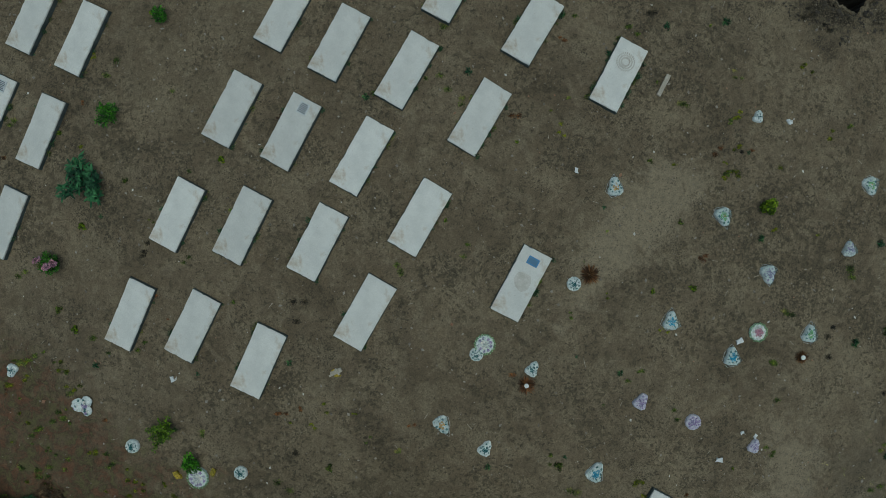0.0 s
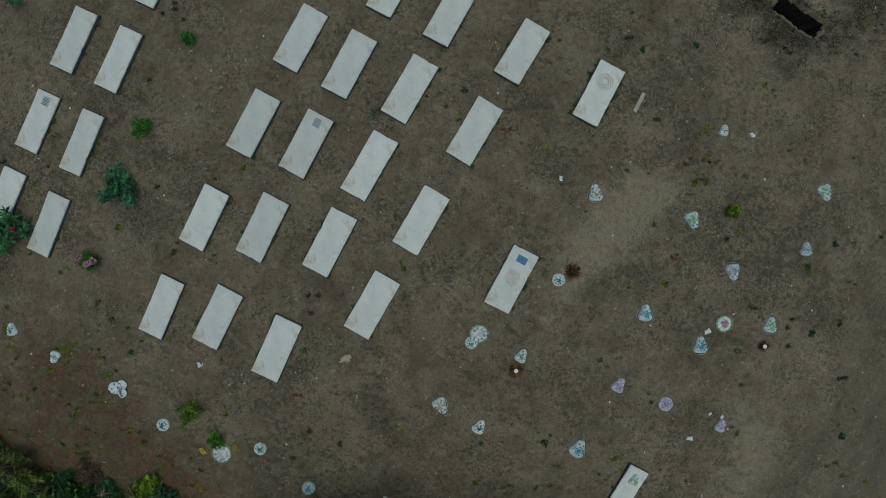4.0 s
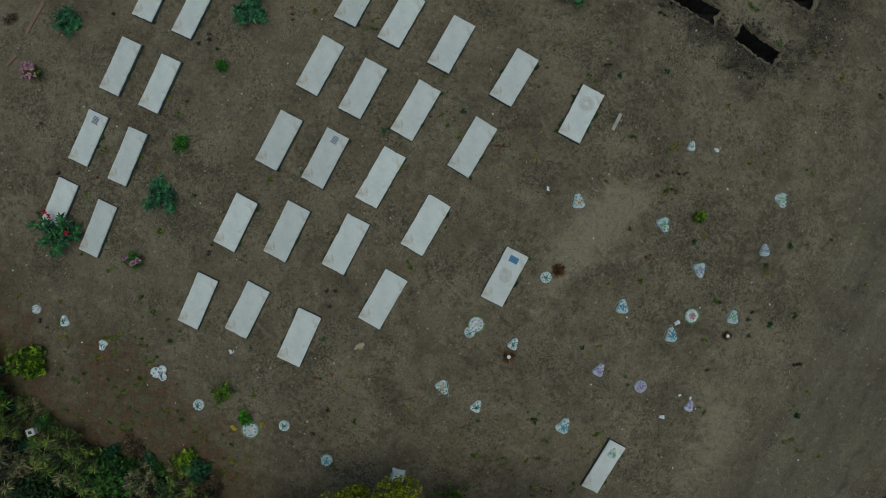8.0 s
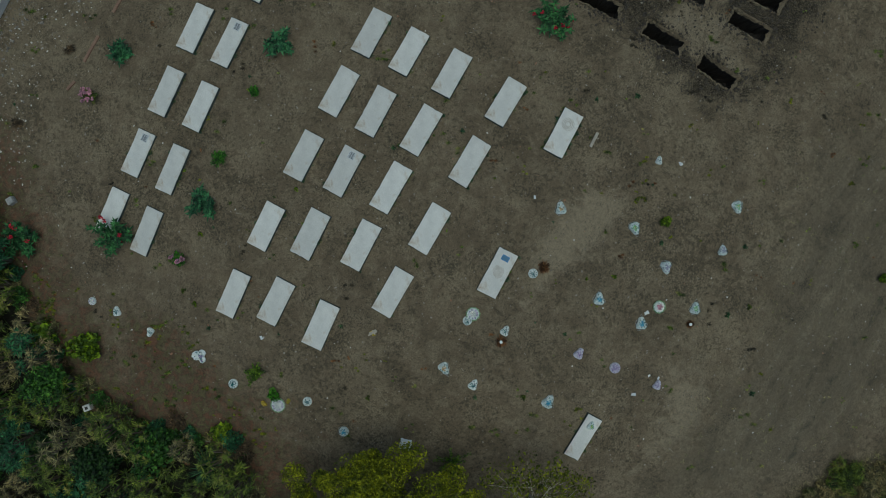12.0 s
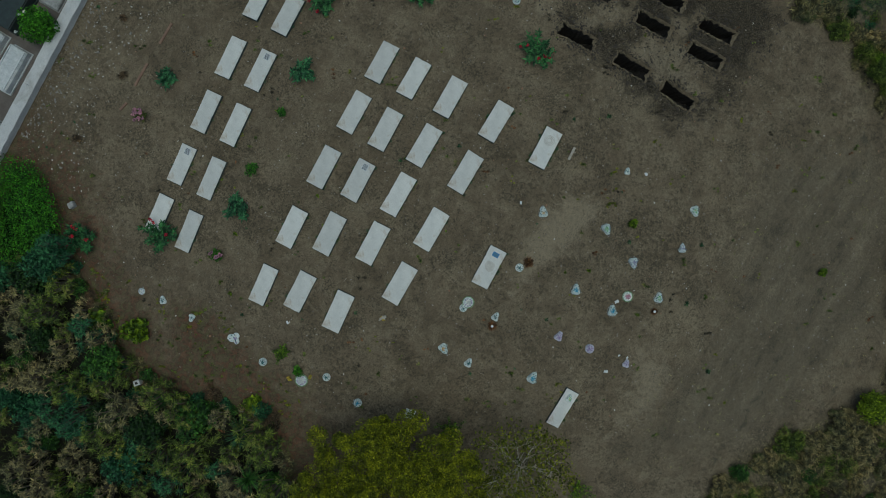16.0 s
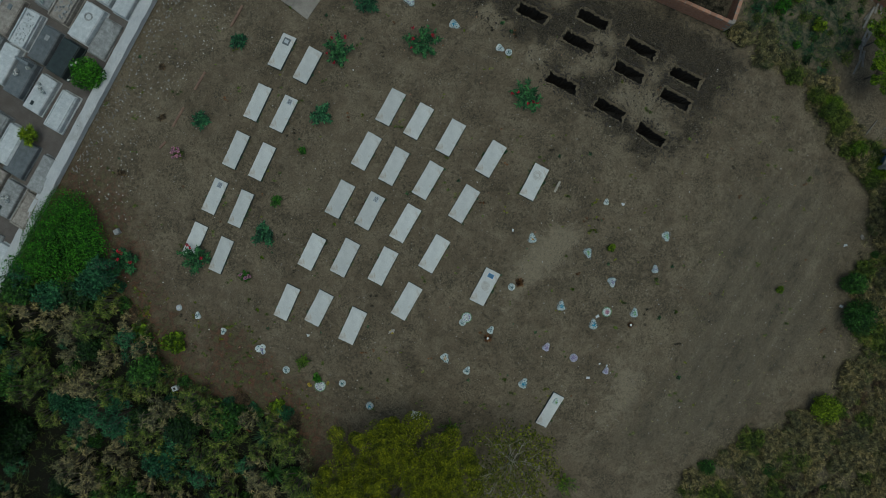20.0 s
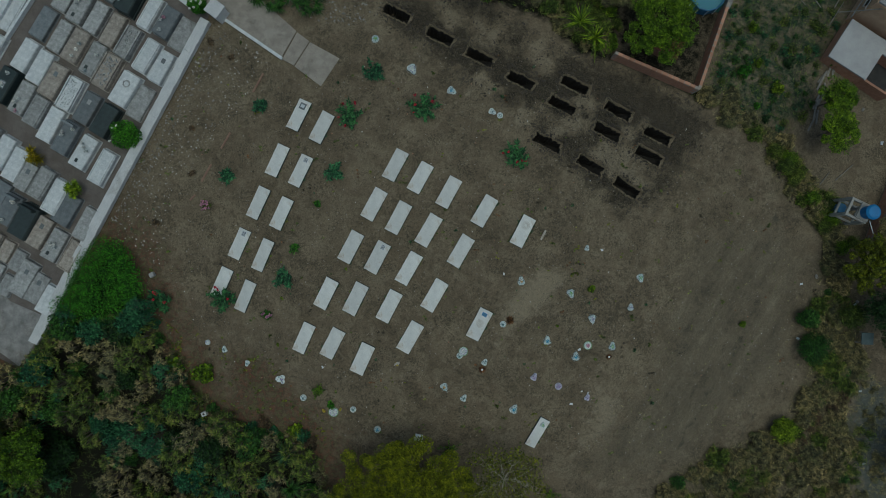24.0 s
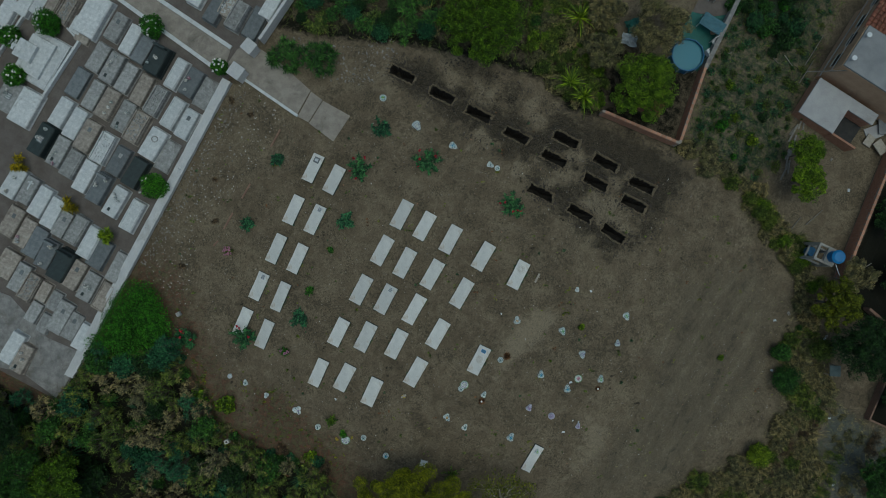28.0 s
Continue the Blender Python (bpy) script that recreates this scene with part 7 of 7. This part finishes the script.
stones("terracotta_chips", random_places(PLOT, 130, 83), 0.02, 0.075, TERRACOTTA, "reddish chips of broken brick on the earth", 84)


def twigs(places, seed):
    """Thin dry sticks lying about."""
    g = np.random.default_rng(seed)
    V, F = [], []
    for x, y in places:
        a, L, w = g.uniform(0, 6.28), g.uniform(0.06, 0.26), g.uniform(0.003, 0.006)
        c, s, z = math.cos(a), math.sin(a), float(ground_height(np.array([x]), np.array([y]))[0]) + 0.01
        n = len(V)
        V += [(x - c * L / 2 - s * w, y - s * L / 2 + c * w, z), (x - c * L / 2 + s * w, y - s * L / 2 - c * w, z), (x + c * L / 2 + s * w, y + s * L / 2 - c * w, z), (x + c * L / 2 - s * w, y + s * L / 2 + c * w, z), (x, y, z + 0.015)]
        F += [[n, n + 1, n + 4], [n + 1, n + 2, n + 4], [n + 2, n + 3, n + 4], [n + 3, n, n + 4]]
    tagged(new("twigs", mesh_of("twigs", V, F, PALE_WOOD)), "thin dry twigs lying on the earth", "twigs", kind="stuff")


twigs(random_places(PLOT, 150, 85) + random_places(EAST_SCRUB, 260, 86), 87)
GATE_RUBBLE = pairs(-11.58, 22.13, -9.18, 21.60, -5.98, 21.18, -3.58, 22.18, -3.19, 20.17, -5.19, 18.58, -7.59, 18.59, -9.79, 19.40, -11.58, 21.21)
stones("gate_rubble", random_places(GATE_RUBBLE, 700, 88), 0.015, 0.12, PALE_RUBBLE, "pale broken rubble on the ground beside the gate", 89)


def moss(name, places, seed, low, high, material, label):
    """Low flat cushions of tiny leaves on the soil."""
    g = np.random.default_rng(seed)
    z = ground_height(np.array([p[0] for p in places]), np.array([p[1] for p in places]))
    pieces = []
    for i, (x, y) in enumerate(places):
        k = g.uniform(low, high)
        for j in range(g.integers(1, 4)):
            pieces.append(leaves(seed * 900 + i * 4 + j, int(90 * k / 0.12), (k, k * 0.7, 0.02), 0.022, (x + g.normal() * k, y + g.normal() * k, z[i] + 0.015), 1.5, 1.4, 0.0, 0.9))
    v, f = join(pieces)
    tagged(new(name, mesh_of(name, v, f, material)), label, "moss", kind="stuff")


moss("moss", random_places(PLOT, 50, 131) + random_places(RED, 60, 132) + random_places(RED_MOSS, 50, 145) + pairs(8.69, 3.94, 8.65, 3.07, 8.28, 2.64, 8.20, 2.27, 8.49, 2.32, 9.91, 2.37, 11.42, 3.59, -3.72, -5.07, -2.47, -4.72, -3.46, -4.52), 133, 0.05, 0.12, LEAF_YELLOW, "yellow-green moss cushions on the soil")
moss("creeping_weed", random_places(PLOT, 130, 134) + random_places(RED, 60, 135) + random_places(RED_MOSS, 40, 146), 137, 0.06, 0.17, LEAF_OLIVE, "low olive weeds creeping over the soil")
moss("dead_leaves", random_places(PLOT, 40, 138) + random_places(RED, 60, 139) + pairs(-4.18, -4.60, -4.80, -4.77, 8.99, 2.94, -0.91, -5.02), 140, 0.05, 0.13, DRY_BROWN, "withered brown leaves on the soil")
moss("dark_litter", random_places(PLOT, 22, 141) + random_places(DIGGINGS, 70, 142) + random_places(EAST_SCRUB, 160, 143), 144, 0.05, 0.16, DARK_LEAF, "dark rotted plant litter on the soil")
grave_cross = thing("wooden_cross", pose(-3.14, -3.51, 0.03, 0, 0, 32), "small fallen pale wooden cross on the earth", "cross")
part("post", box(0.38, 0.06, 0.03, bevel=0.006), PALE_WOOD, grave_cross)
part("arm", box(0.06, 0.22, 0.03, (0.1, 0, 0.031), bevel=0.006), PALE_WOOD, grave_cross)
card = part("paper_card", box(0.16, 0.1, 0.01, cuts=2, jag=0.02), PLAQUE, at=pose(10.20, 3.89, 0.03, 0, 0, 8))
tagged(card, "small pale paper card on the earth", "card")

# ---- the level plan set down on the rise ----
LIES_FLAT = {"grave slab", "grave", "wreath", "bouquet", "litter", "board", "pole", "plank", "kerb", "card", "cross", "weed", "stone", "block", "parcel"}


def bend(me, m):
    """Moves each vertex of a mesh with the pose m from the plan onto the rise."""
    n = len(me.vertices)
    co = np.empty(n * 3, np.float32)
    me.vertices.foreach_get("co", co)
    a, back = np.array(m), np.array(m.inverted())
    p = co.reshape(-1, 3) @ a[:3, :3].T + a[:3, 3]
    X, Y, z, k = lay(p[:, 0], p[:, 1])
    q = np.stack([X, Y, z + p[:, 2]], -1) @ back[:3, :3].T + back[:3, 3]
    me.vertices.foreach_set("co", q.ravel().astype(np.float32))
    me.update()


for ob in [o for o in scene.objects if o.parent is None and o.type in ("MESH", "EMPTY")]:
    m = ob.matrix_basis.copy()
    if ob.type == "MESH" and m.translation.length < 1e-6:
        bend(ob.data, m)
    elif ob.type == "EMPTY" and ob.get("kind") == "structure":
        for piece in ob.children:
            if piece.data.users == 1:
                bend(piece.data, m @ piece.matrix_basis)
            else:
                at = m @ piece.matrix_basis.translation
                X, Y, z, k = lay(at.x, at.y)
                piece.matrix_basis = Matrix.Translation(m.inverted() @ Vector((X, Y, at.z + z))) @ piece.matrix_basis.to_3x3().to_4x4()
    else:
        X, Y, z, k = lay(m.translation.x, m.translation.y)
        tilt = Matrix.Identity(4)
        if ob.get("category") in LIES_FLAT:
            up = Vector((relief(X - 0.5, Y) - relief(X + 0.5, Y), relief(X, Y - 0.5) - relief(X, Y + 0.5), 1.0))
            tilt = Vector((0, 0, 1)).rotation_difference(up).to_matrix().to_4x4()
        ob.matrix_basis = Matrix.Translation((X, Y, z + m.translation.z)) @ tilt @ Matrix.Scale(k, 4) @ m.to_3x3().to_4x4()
